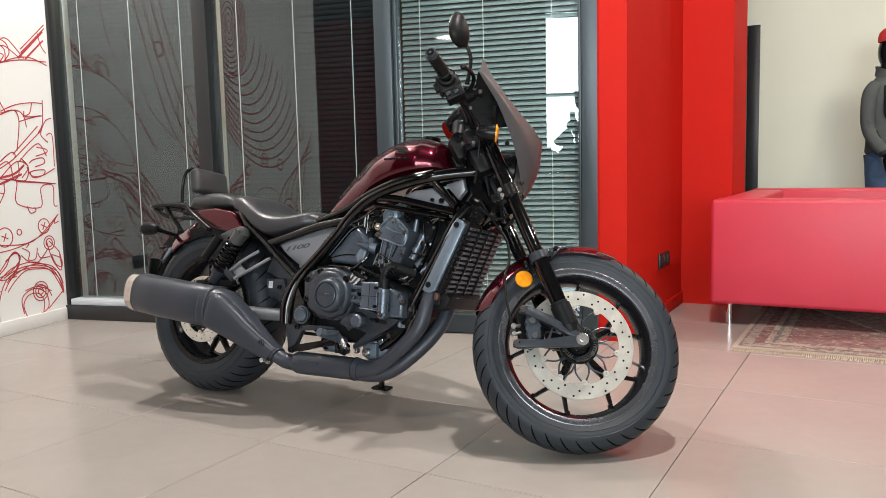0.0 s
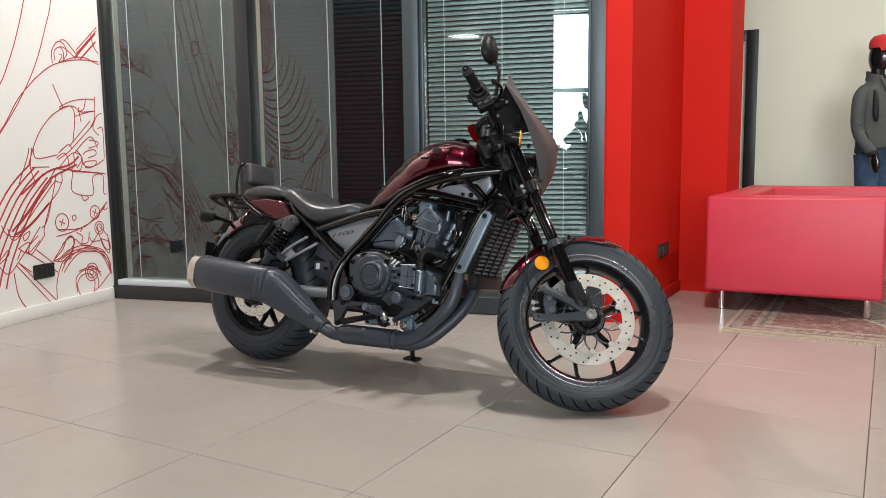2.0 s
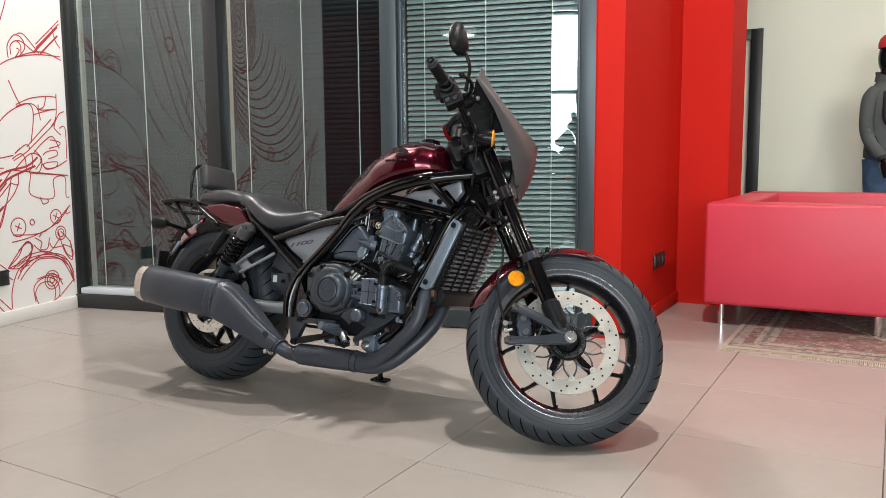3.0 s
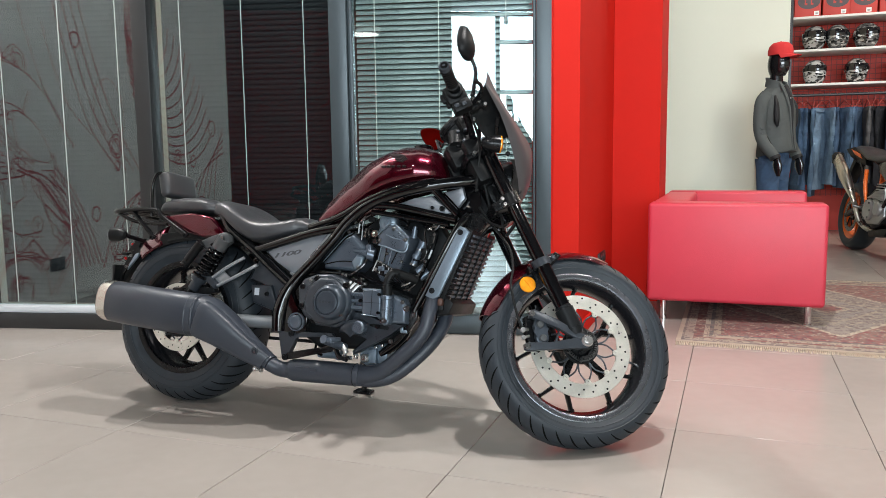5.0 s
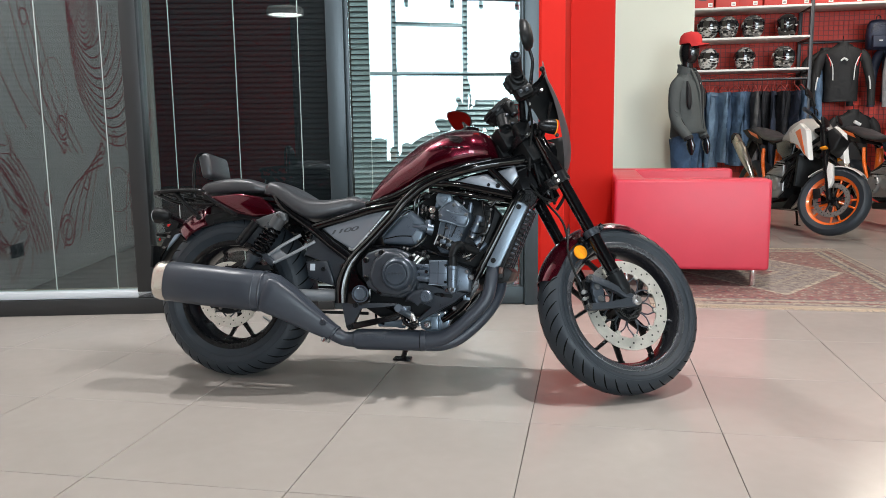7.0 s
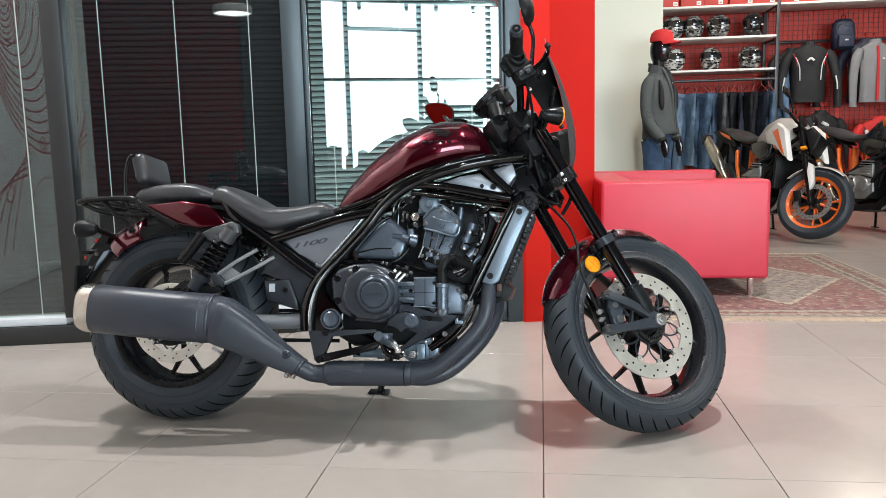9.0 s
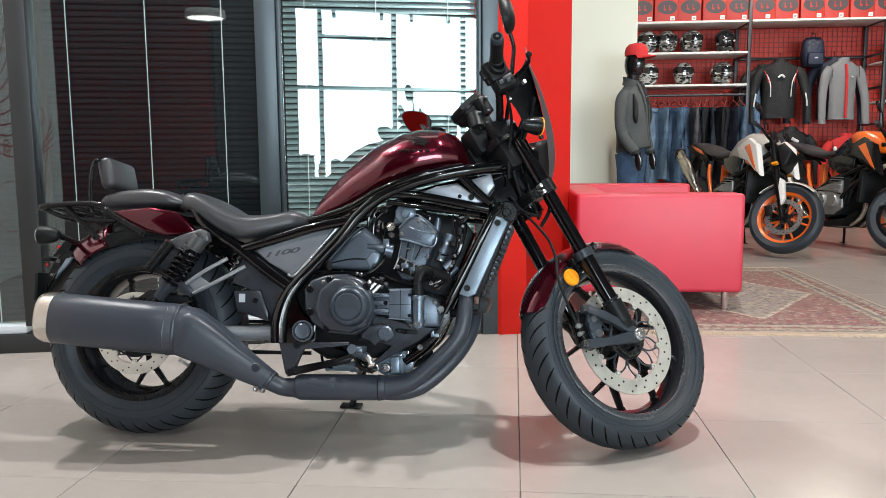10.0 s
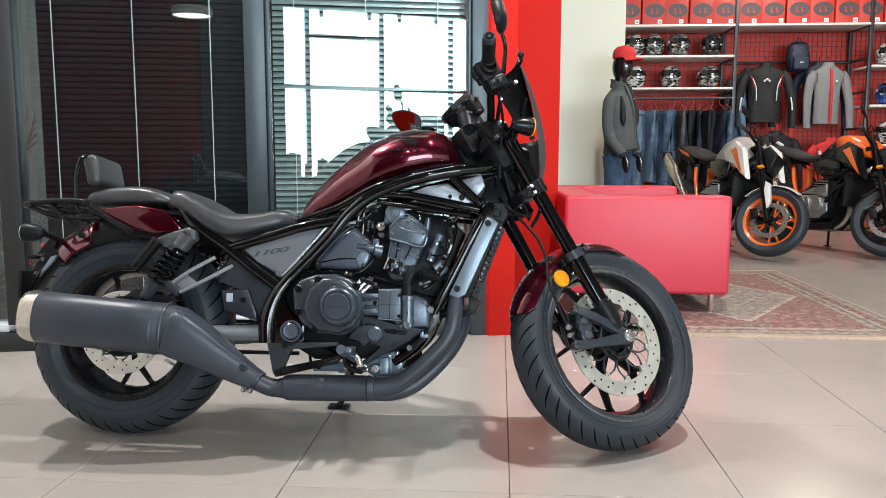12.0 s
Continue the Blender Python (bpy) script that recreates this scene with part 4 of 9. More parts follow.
    part("inner_casting", join(rslab([(0.64, 0.50), (0.66, 0.56), (0.73, 0.67), (0.80, 0.725), (1.02, 0.69), (1.06, 0.64), (0.98, 0.44)], -0.045, 0.04, 0.01), rslab([(0.36, 0.57), (0.55, 0.64), (0.68, 0.66), (0.56, 0.50), (0.52, 0.46)], -0.085, 0.085, 0.01)), M_ENGDARK, eng)
    part("inner_plate", rslab([(0.49, 0.30), (0.49, 0.46), (0.56, 0.52), (0.64, 0.52), (0.64, 0.30)], -0.08, 0.085, 0.008), M_ENGDARK, eng)
    ch = part("clutch_housing", join(rslab([(0.563, 0.46), (0.585, 0.487), (0.63, 0.503), (0.69, 0.506), (0.735, 0.49), (0.772, 0.45), (0.785, 0.41), (0.765, 0.345), (0.72, 0.325), (0.64, 0.33), (0.59, 0.36), (0.567, 0.40)], 0.10, 0.178, 0.012, 3), rslab([(0.60, 0.405), (0.615, 0.46), (0.66, 0.494), (0.715, 0.492), (0.762, 0.455), (0.778, 0.405), (0.758, 0.352), (0.71, 0.332), (0.65, 0.338), (0.612, 0.368)], 0.17, 0.205, 0.016, 4, 1)), M_CASE, eng, "dark grey clutch housing", 50)
    cc = part("clutch_cover", lathe([(0, 0.001), (0.0358, 0.001), (0.0385, -0.001), (0.0395, -0.005), (0.0418, -0.005), (0.0426, 0.0), (0.0462, 0.0), (0.0510, -0.003), (0.0552, -0.010), (0.0580, -0.020), (0.0592, -0.030), (0.0640, -0.034), (0.0672, -0.040), (0.0680, -0.06), (0, -0.06)], 72, "y", m=Matrix.Translation(P(0.710, 0.236, 0.411)) @ pose(0, 0, 0, 0, 0, 180)), M_COVER, eng, "round dark grey clutch cover", 30)
    for k in range(5):
        part("cover_mark", span(P(0.683 + 0.0115 * k, 0.2376, 0.408), P(0.691 + 0.0115 * k, 0.2355, 0.416), 0.0003, 1), M_CASE, cc)
    for x, h in ((0.583, 0.46), (0.645, 0.488), (0.585, 0.393), (0.64, 0.347), (0.755, 0.47)):
        part("case_bolt", join(bolt(x, 0.178 + (0.012 if x > 0.6 else 0), h, 0.0085), disc(0.012, 0.012, 18, "y", 0.003, P(x, 0.174 + (0.012 if x > 0.6 else 0), h))), M_SATIN, eng)
    part("cylinder", rslab([(0.829, 0.523), (0.846, 0.61), (0.874, 0.607), (0.942, 0.591), (0.915, 0.52), (0.90, 0.49), (0.85, 0.49)], -0.125, 0.125, 0.007, 3), M_ENGINE, eng, "dark grey cylinder block")
    hd_ = part("cylinder_head", rslab([(0.842, 0.612), (0.840, 0.645), (0.876, 0.679), (0.904, 0.682), (0.956, 0.640), (0.957, 0.619), (0.942, 0.588), (0.874, 0.604)], -0.13, 0.148, 0.012, 3), M_ENGINE, eng, "grey cylinder head cover")
    part("head_lip", tube(B(), [P(0.846, 0.150, 0.613), P(0.875, 0.151, 0.606), P(0.941, 0.150, 0.590), P(0.956, 0.149, 0.618)], 0.0028, 8, 5), M_GUARD, hd_)
    part("head_ridge", tube(B(), [P(0.872, 0.148, 0.648), P(0.905, 0.149, 0.636), P(0.952, 0.149, 0.628)], 0.0022, 6, 4), M_GUARD, hd_)
    part("cylinder_rib", list([tube(B(), [P(0.868 + 0.040 * k, 0.126, 0.604 - 0.009 * k), P(0.860 + 0.028 * k, 0.126, 0.556 - 0.004 * k)], 0.0024, 6) for k in range(2)]), M_SATIN, eng)
    fl = part("cylinder_flange", rslab([(0.826, 0.522), (0.842, 0.562), (0.906, 0.532), (0.893, 0.498)], 0.115, 0.142, 0.004), M_SATIN, eng, "black flange with bright edges")
    part("flange_edge", list([bar(B(), P(x0, 0.143, h0), P(x1, 0.143, h1), 0.0026, 8) for x0, h0, x1, h1 in ((0.828, 0.523, 0.843, 0.560), (0.846, 0.559, 0.903, 0.532), (0.851, 0.517, 0.865, 0.548), (0.878, 0.506, 0.889, 0.537))]), M_BOLT, fl)
    part("flange_block", [rbox((0.022, 0.014, 0.016), P(0.862, 0.147, 0.533), 0.003), rbox((0.018, 0.014, 0.014), P(0.884, 0.147, 0.522), 0.003)], M_ENGINE, fl)
    part("cam_plug", join(disc(0.031, 0.035, 32, "y", 0.004, P(0.852, 0.085, 0.694)), rslab([(0.812, 0.662), (0.822, 0.70), (0.845, 0.722), (0.872, 0.708), (0.875, 0.685), (0.84, 0.665)], 0.02, 0.088, 0.008, 3)), M_GUARD, eng, "blue grey sensor cover", 50)
    part("cam_bolt", [join(disc(0.013, 0.012, 20, "y", 0.002, P(0.855, 0.106, 0.694)), disc(0.007, 0.02, 6, "y", 0.001, P(0.855, 0.107, 0.694))), bolt(0.828, 0.089, 0.678, 0.006)], M_GUARD, eng)
    gp = part("gold_plug", join(lathe([(0.009, 0), (0.014, 0), (0.014, 0.018), (0.009, 0.018)], 6, "y", turn=True, m=Matrix.Translation(P(0.811, 0.112, 0.653))), disc(0.009, 0.01, 16, "y", 0.001, P(0.811, 0.098, 0.653))), M_CAP, eng, "brass coloured plug")
    part("plug_body", bar(B(), P(0.765, 0.085, 0.660), P(0.805, 0.095, 0.652), 0.013, 16), M_SATIN, gp)
    part("plug_ring", list([lathe([(0.0132, -0.003), (0.0155, -0.003), (0.0155, 0.003), (0.0132, 0.003)], 18, "x", m=Matrix.Translation(P(x, 0.09, 0.657))) for x in (0.772, 0.785)]), M_BOLT, gp)
    part("coolant_nipple", join(bar(B(), P(0.806, 0.10, 0.632), P(0.826, 0.11, 0.618), 0.008, 12), disc(0.009, 0.016, 14, "y", 0.002, P(0.815, 0.11, 0.626))), M_BOLT, eng, "bright metal fitting")
    part("throttle_body", join(bar(B(), P(0.742, 0.118, 0.593), P(0.775, 0.122, 0.588), 0.0085, 16), bar(B(), P(0.772, 0.122, 0.588), P(0.795, 0.122, 0.582), 0.013, 18), bar(B(), P(0.793, 0.118, 0.583), P(0.815, 0.11, 0.578), 0.021, 20), rbox((0.02, 0.02, 0.03), P(0.80, 0.12, 0.60), 0.004)), M_ENGINE, eng, "grey injector body")
    part("airbox", rslab([(0.628, 0.525), (0.622, 0.548), (0.70, 0.632), (0.731, 0.65), (0.79, 0.602), (0.776, 0.545), (0.751, 0.52)], -0.11, 0.120, 0.016, 4), M_ENGINE, eng, "dark plastic airbox")
    part("airbox_face", rslab([(0.752, 0.523), (0.738, 0.552), (0.757, 0.578), (0.784, 0.570), (0.777, 0.542)], 0.112, 0.130, 0.007, 3), M_GUARD, eng, "paler airbox corner")
    part("airbox_ridge", tube(B(), [P(0.632, 0.121, 0.541), P(0.69, 0.122, 0.553), P(0.74, 0.123, 0.553)], 0.0022, 6, 4), M_SATIN, eng)
    mh = part("magnet_housing", join(rslab([(0.822, 0.378), (0.822, 0.460), (0.889, 0.462), (0.890, 0.374)], 0.12, 0.196, 0.006, 3), rslab([(0.768, 0.388), (0.770, 0.450), (0.83, 0.452), (0.83, 0.384)], 0.12, 0.165, 0.005)), M_ENGINE, eng, "boxy dark grey engine housing")
    part("housing_rib", [rbox((0.052, 0.022, 0.013), P(0.797, 0.173, 0.399 + 0.022 * k), 0.004, 2) for k in range(3)], M_ENGINE, mh)
    part("housing_gap", [span(P(0.8555, 0.1965, 0.377), P(0.8575, 0.19, 0.460)), span(P(0.823, 0.1965, 0.417), P(0.889, 0.19, 0.4185)), span(P(0.8195, 0.175, 0.38), P(0.8225, 0.15, 0.458))], M_ENGDARK, mh)
    part("housing_screw", [bolt(0.812, 0.184, 0.422, 0.006), bolt(0.885, 0.197, 0.446, 0.005), bolt(0.885, 0.197, 0.386, 0.005)], M_SATIN, mh)
    part("engine_side", rslab([(0.868, 0.45), (0.924, 0.447), (0.955, 0.435), (0.969, 0.412), (0.968, 0.354), (0.881, 0.352), (0.86, 0.37)], 0.11, 0.166, 0.012, 3), M_ENGINE, eng, "dark grey engine side cover")
    op = part("oil_pipe", join(bar(B(), P(0.909, 0.188, 0.445), P(0.909, 0.188, 0.366), 0.0175, 24), rslab([(0.893, 0.372), (0.893, 0.355), (0.905, 0.345), (0.920, 0.350), (0.927, 0.372)], 0.16, 0.198, 0.006, 3), disc(0.0205, 0.014, 24, "z", 0.002, P(0.909, 0.188, 0.438))), M_ENGINE, eng, "grey oil pipe")
    part("pipe_bolt", bolt(0.908, 0.198, 0.362, 0.009), M_BOLT, op)
    part("water_hose", tube(B(), [P(0.909, 0.188, 0.438), P(0.908, 0.188, 0.485), P(0.922, 0.183, 0.518), P(0.952, 0.16, 0.512), P(0.985, 0.13, 0.50)], 0.0155, 16), M_PLASTIC, eng, "black rubber hose")
    part("hose_ring", join(*[lathe([(0.0152, -0.0018), (0.0182, 0), (0.0152, 0.0018)], 20, "z", m=Matrix.Translation(P(0.907 + 0.004 * k + 0.0006 * k * k, 0.187 - 0.001 * k, 0.478 + 0.0068 * k - 0.0004 * k * k)) @ pose(0, 0, 0, 0, 11 * k, 0)) for k in range(7)]), M_SATIN, eng, "ribbed hose folds")
    hp = part("ht_lead", list([bar(B(), P(0.738 + 0.0145 * k, 0.165, 0.459 - 0.005 * k), P(0.763 + 0.0145 * k, 0.160, 0.488 - 0.006 * k), 0.0055, 12) for k in range(3)]), M_STEEL, eng, "bright metal pipes")
    part("lead_cap", list([disc(0.0075, 0.02, 14, "y", 0.002, P(0.768 + 0.0135 * k, 0.158, 0.491 - 0.005 * k)) for k in range(3)]), M_SATIN, eng)
    part("small_fitting", list([join(disc(r_, 0.014, 10, "y", 0.002, P(x, r, h)), disc(r_ * 0.5, 0.022, 6, "y", 0.001, P(x, r, h))) for x, r, h, r_ in ((0.79, 0.15, 0.472, 0.010), (0.806, 0.148, 0.478, 0.007), (0.792, 0.145, 0.495, 0.008), (0.715, 0.14, 0.508, 0.006), (0.728, 0.14, 0.505, 0.006), (0.94, 0.135, 0.482, 0.007), (0.955, 0.13, 0.470, 0.009))]), M_BOLT, eng, "small bright fittings")
    part("sprocket_cover", join(rslab([(0.734, 0.312), (0.742, 0.335), (0.762, 0.352), (0.798, 0.362), (0.829, 0.347), (0.826, 0.320), (0.805, 0.308), (0.785, 0.312)], 0.11, 0.192, 0.014, 4)), M_CASE, eng, "dark grey gear cover", 50)
    part("gear_plug", lathe([(0, 0), (0.017, 0), (0.0225, -0.006), (0.0235, -0.03), (0, -0.03)], 32, "y", m=Matrix.Translation(P(0.813, 0.204, 0.334)) @ pose(0, 0, 0, 0, 0, 180)), M_ENGINE, eng)
    lg = part("lower_guard", rslab([(0.755, 0.382), (0.806, 0.383), (0.823, 0.367), (0.868, 0.365), (0.879, 0.352), (0.965, 0.353), (0.908, 0.314), (0.776, 0.237), (0.772, 0.252), (0.84, 0.298), (0.76, 0.31)], 0.118, 0.150, 0.005), M_CASE, eng, "dark cast side plate")
    part("guard_slot", join(rslab([(0.833, 0.345), (0.846, 0.348), (0.898, 0.343), (0.906, 0.338), (0.90, 0.329), (0.842, 0.335)], 0.148, 0.1515, 0.001)), M_ENGDARK, lg)
    part("slot_bolt", [bolt(0.865, 0.150, 0.339, 0.0075), rbox((0.014, 0.004, 0.004), P(0.842, 0.152, 0.342), 0.001)], M_SATIN, lg)
    hg = part("engine_hanger", rslab([(0.969, 0.420), (0.997, 0.409), (0.995, 0.370), (0.965, 0.325), (0.913, 0.280), (0.893, 0.288), (0.915, 0.305), (0.955, 0.330), (0.975, 0.362)], 0.112, 0.135, 0.004), M_SATIN, eng, "black engine hanger plate")
    part("hanger_bolt", [bolt(0.972, 0.167, 0.405, 0.010), bolt(0.909, 0.136, 0.293, 0.008), bolt(0.985, 0.136, 0.385, 0.007)], M_BOLT, hg)
    part("hanger_window", [rbox((0.024, 0.01, 0.011), P(0.952, 0.132, 0.328), 0.002, 2, None), rbox((0.010, 0.012, 0.020), P(0.945, 0.136, 0.335), 0.002)], M_GUARD, hg)
    part("sump", join(rslab([(0.772, 0.262), (0.775, 0.215), (0.80, 0.20), (0.86, 0.205), (0.90, 0.262), (0.86, 0.285)], -0.09, 0.095, 0.008), rslab([(0.816, 0.26), (0.845, 0.262), (0.846, 0.212), (0.818, 0.210)], 0.09, 0.115, 0.006), rslab([(0.853, 0.264), (0.889, 0.266), (0.885, 0.222), (0.858, 0.214)], 0.09, 0.112, 0.007)), M_GUARD, eng, "grey oil pan")
    part("drain_plug", join(disc(0.0145, 0.022, 24, "y", 0.003, P(0.806, 0.112, 0.228)), disc(0.009, 0.03, 6, "y", 0.001, P(0.806, 0.113, 0.228))), M_STEEL, eng, "bright drain plug")
    part("bright_fitting", list([rbox(sz, P(x, r, h), 0.003, 2) for sz, x, r, h in (((0.014, 0.02, 0.010), 0.722, 0.13, 0.229), ((0.008, 0.02, 0.016), 0.735, 0.13, 0.234), ((0.012, 0.02, 0.018), 0.777, 0.128, 0.232), ((0.008, 0.014, 0.010), 0.79, 0.125, 0.250), ((0.012, 0.012, 0.008), 0.848, 0.12, 0.268), ((0.009, 0.012, 0.012), 0.87, 0.118, 0.276))]), M_STEEL, eng, "small bright brackets and bolts")
    part("starter", join(bar(B(), P(0.615, 0.09, 0.227), P(0.70, 0.10, 0.228), 0.013, 18), bar(B(), P(0.695, 0.10, 0.228), P(0.715, 0.105, 0.229), 0.017, 18)), M_GUARD, eng, "grey cylinder under the engine")
    part("oil_filter", bar(B(), P(0.85, 0.04, 0.25), P(0.935, 0.03, 0.275), 0.034, 24), M_ENGDARK, eng, "black oil filter")
    cp = part("ignition_coil", join(bar(B(), P(0.985, 0.10, 0.622), P(0.962, 0.115, 0.548), 0.0115, 16), bar(B(), P(0.990, 0.098, 0.630), P(0.984, 0.10, 0.612), 0.015, 16), bar(B(), P(0.972, 0.108, 0.585), P(0.968, 0.11, 0.573), 0.0145, 16)), M_ENGINE, eng, "dark coil cylinder")
    part("coil_ring", list([lathe([(0.0115, -0.003), (0.0145, -0.003), (0.0145, 0.003), (0.0115, 0.003)], 18, "z", m=Matrix.Translation(P(x, r, h)) @ pose(0, 0, 0, 0, 17, 0)) for x, r, h in ((0.980, 0.104, 0.603), (0.963, 0.114, 0.553))]), M_BOLT, cp)
    part("coolant_pipe", join(bar(B(), P(0.948, 0.09, 0.640), P(0.952, 0.09, 0.672), 0.010, 14), bar(B(), P(0.951, 0.09, 0.665), P(0.953, 0.09, 0.682), 0.007, 12)), M_ENGINE, eng)
    part("coolant_pipe", join(bar(B(), P(1.0, 0.10, 0.548), P(0.975, 0.105, 0.528), 0.014, 16), bar(B(), P(1.012, 0.09, 0.53), P(0.985, 0.10, 0.508), 0.011, 14)), M_ENGINE, eng)
    for name, pts, r, mt in (
        ("wire", [(1.000, 0.11, 0.690), (1.004, 0.125, 0.655), (1.012, 0.128, 0.618), (1.014, 0.128, 0.590), (0.998, 0.128, 0.566), (0.966, 0.125, 0.568)], 0.0026, M_GLOSS),
        ("wire", [(0.905, 0.09, 0.702), (0.925, 0.10, 0.690), (0.928, 0.10, 0.676), (0.918, 0.10, 0.672)], 0.0045, M_GLOSS),
        ("wire", [(0.985, 0.10, 0.686), (1.005, 0.11, 0.680), (1.028, 0.11, 0.668), (1.05, 0.11, 0.690)], 0.0045, M_GLOSS),
        ("wire", [(1.002, 0.10, 0.672), (1.03, 0.10, 0.684), (1.062, 0.10, 0.680)], 0.003, M_STEEL),
        ("wire", [(0.752, 0.09, 0.625), (0.754, 0.09, 0.66), (0.757, 0.09, 0.700), (0.785, 0.09, 0.720)], 0.0035, M_GLOSS),
        ("wire", [(0.735, 0.08, 0.655), (0.738, 0.08, 0.69), (0.76, 0.08, 0.715)], 0.005, M_GLOSS),
        ("wire", [(0.79, 0.09, 0.646), (0.787, 0.10, 0.625), (0.792, 0.10, 0.605)], 0.0045, M_GLOSS),
        ("hose", [(0.56, 0.13, 0.500), (0.63, 0.135, 0.511), (0.70, 0.14, 0.509), (0.74, 0.14, 0.506), (0.768, 0.14, 0.522), (0.792, 0.13, 0.55), (0.797, 0.12, 0.578)], 0.0048, M_GLOSS),
        ("engine_pipe", [(0.778, 0.148, 0.511), (0.82, 0.152, 0.498), (0.862, 0.154, 0.484), (0.885, 0.154, 0.480)], 0.0075, M_GLOSS),
        ("wire", [(0.935, 0.14, 0.478), (0.965, 0.14, 0.490), (0.99, 0.135, 0.515)], 0.0032, M_STEEL),
        ("wire", [(0.945, 0.145, 0.465), (0.962, 0.14, 0.470), (0.985, 0.135, 0.490)], 0.004, M_GLOSS),
        ("hose", [(1.02, 0.09, 0.70), (1.035, 0.10, 0.655), (1.025, 0.11, 0.60), (1.005, 0.11, 0.55), (0.985, 0.11, 0.51)], 0.0075, M_GLOSS),
        ("wire", [(0.90, 0.06, 0.715), (0.95, 0.08, 0.706), (1.0, 0.09, 0.700), (1.04, 0.09, 0.708)], 0.006, M_GLOSS),
        ("wire", [(0.615, 0.10, 0.30), (0.66, 0.12, 0.285), (0.71, 0.125, 0.262), (0.74, 0.12, 0.24)], 0.005, M_GLOSS),
        ("wire", [(0.60, 0.09, 0.26), (0.612, 0.11, 0.235), (0.64, 0.115, 0.225)], 0.0045, M_GLOSS),
    ):
        part(name, tube(B(), [P(*p) for p in pts], r, 8, 5), mt, eng)
    part("head_bolt", [join(disc(q * 1.5, 0.006, 18, "y", 0.001, P(x, rr, h)), disc(q, 0.014, 6, "y", 0.001, P(x, rr, h))) for x, rr, h, q in ((0.850, 0.149, 0.628, 0.0045), (0.900, 0.150, 0.668, 0.0045), (0.945, 0.150, 0.632, 0.0045), (0.838, 0.142, 0.530, 0.0045), (0.898, 0.142, 0.508, 0.0045), (0.870, 0.128, 0.585, 0.004), (0.925, 0.128, 0.560, 0.004), (0.655, 0.122, 0.610, 0.004), (0.765, 0.131, 0.535, 0.004), (0.955, 0.168, 0.425, 0.0045), (0.885, 0.168, 0.358, 0.0045), (0.630, 0.206, 0.480, 0.0045), (0.752, 0.206, 0.372, 0.0045))], M_BOLT, eng, "small bright bolts")
    # thin pale tubes imitate highlights along the castings' edges
    part("edge_highlight", [tube(B(), [P(*p) for p in pts], 0.0016, 6, 4) for pts in (((0.842, 0.1485, 0.646), (0.876, 0.149, 0.680), (0.904, 0.149, 0.683), (0.957, 0.149, 0.641)), ((0.830, 0.1265, 0.524), (0.847, 0.127, 0.608)), ((0.888, 0.127, 0.600), (0.872, 0.127, 0.530)), ((0.624, 0.121, 0.549), (0.700, 0.121, 0.633), (0.731, 0.121, 0.651)), ((0.822, 0.197, 0.461), (0.889, 0.197, 0.463)), ((0.822, 0.197, 0.377), (0.890, 0.197, 0.373)))], M_GUARD, eng, "pale line painting the highlight on a casting edge")
    part("connector", list([rbox(sz, P(x, r, h), 0.003, 2) for sz, x, r, h in (((0.030, 0.02, 0.020), 0.90, 0.06, 0.70), ((0.024, 0.02, 0.016), 0.785, 0.08, 0.705), ((0.018, 0.02, 0.026), 1.02, 0.095, 0.64), ((0.022, 0.02, 0.018), 0.735, 0.08, 0.64), ((0.02, 0.02, 0.015), 1.0, 0.11, 0.60))]), M_PLASTIC, eng, "black wiring connectors")
    part("clip", list([disc(0.005, 0.012, 10, "y", 0.001, P(x, r, h)) for x, r, h in ((0.717, 0.12, 0.655), (0.738, 0.12, 0.69), (0.775, 0.10, 0.668), (0.77, 0.10, 0.642), (0.87, 0.105, 0.722), (1.008, 0.12, 0.565), (1.02, 0.10, 0.612), (1.03, 0.105, 0.655), (0.998, 0.115, 0.535))]), M_BOLT, eng, "small bright clips")

    # radiator
    rm = Matrix.Translation(P(1.112, 0, 0.552)) @ pose(0, 0, 0, 0, 21, 0)
    bm = rbox((0.030, 0.255, 0.27), (0, 0, 0), 0.006)
    bm.transform(rm)
    rad = add("radiator", bm, M_PLASTIC, "black radiator with horizontal fins")
    for k in range(15):
        bm = box(B(), (0.006, 0.235, 0.008), (0.020, 0, -0.115 + 0.0165 * k))
        bm.transform(rm)
        part("fin", bm, M_ENGINE, rad)
    for k in range(3):
        bm = box(B(), (0.008, 0.005, 0.25), (0.024, -0.06 + 0.06 * k, 0))
        bm.transform(rm)
        part("fin_bar", bm, M_SATIN, rad)
    for e in (1, -1):
        gd = part("side_guard", rslab([(1.130, 0.683), (1.150, 0.678), (1.166, 0.664), (1.072, 0.450), (1.050, 0.440), (1.022, 0.450)], 0.128 * e, 0.128 * e + 0.016 * e, 0.006) if e > 0 else rslab([(1.130, 0.683), (1.150, 0.678), (1.166, 0.664), (1.072, 0.450), (1.050, 0.440), (1.022, 0.450)], -0.144, -0.128, 0.006), M_GUARD, rad, "blue grey radiator side guard")
        if e > 0:
            part("guard_screw", [bolt(1.135, 0.1435, 0.662, 0.0095, 0.004), bolt(1.047, 0.1435, 0.468, 0.0095, 0.004)], M_ENGDARK, rad)
    bm = B()
    for k in range(11):
        box(bm, (0.018, 0.010, 0.010), (0.026, -0.135, -0.10 + 0.019 * k))
    bm.transform(rm)
    part("guard_edge", bm, M_SATIN, rad)
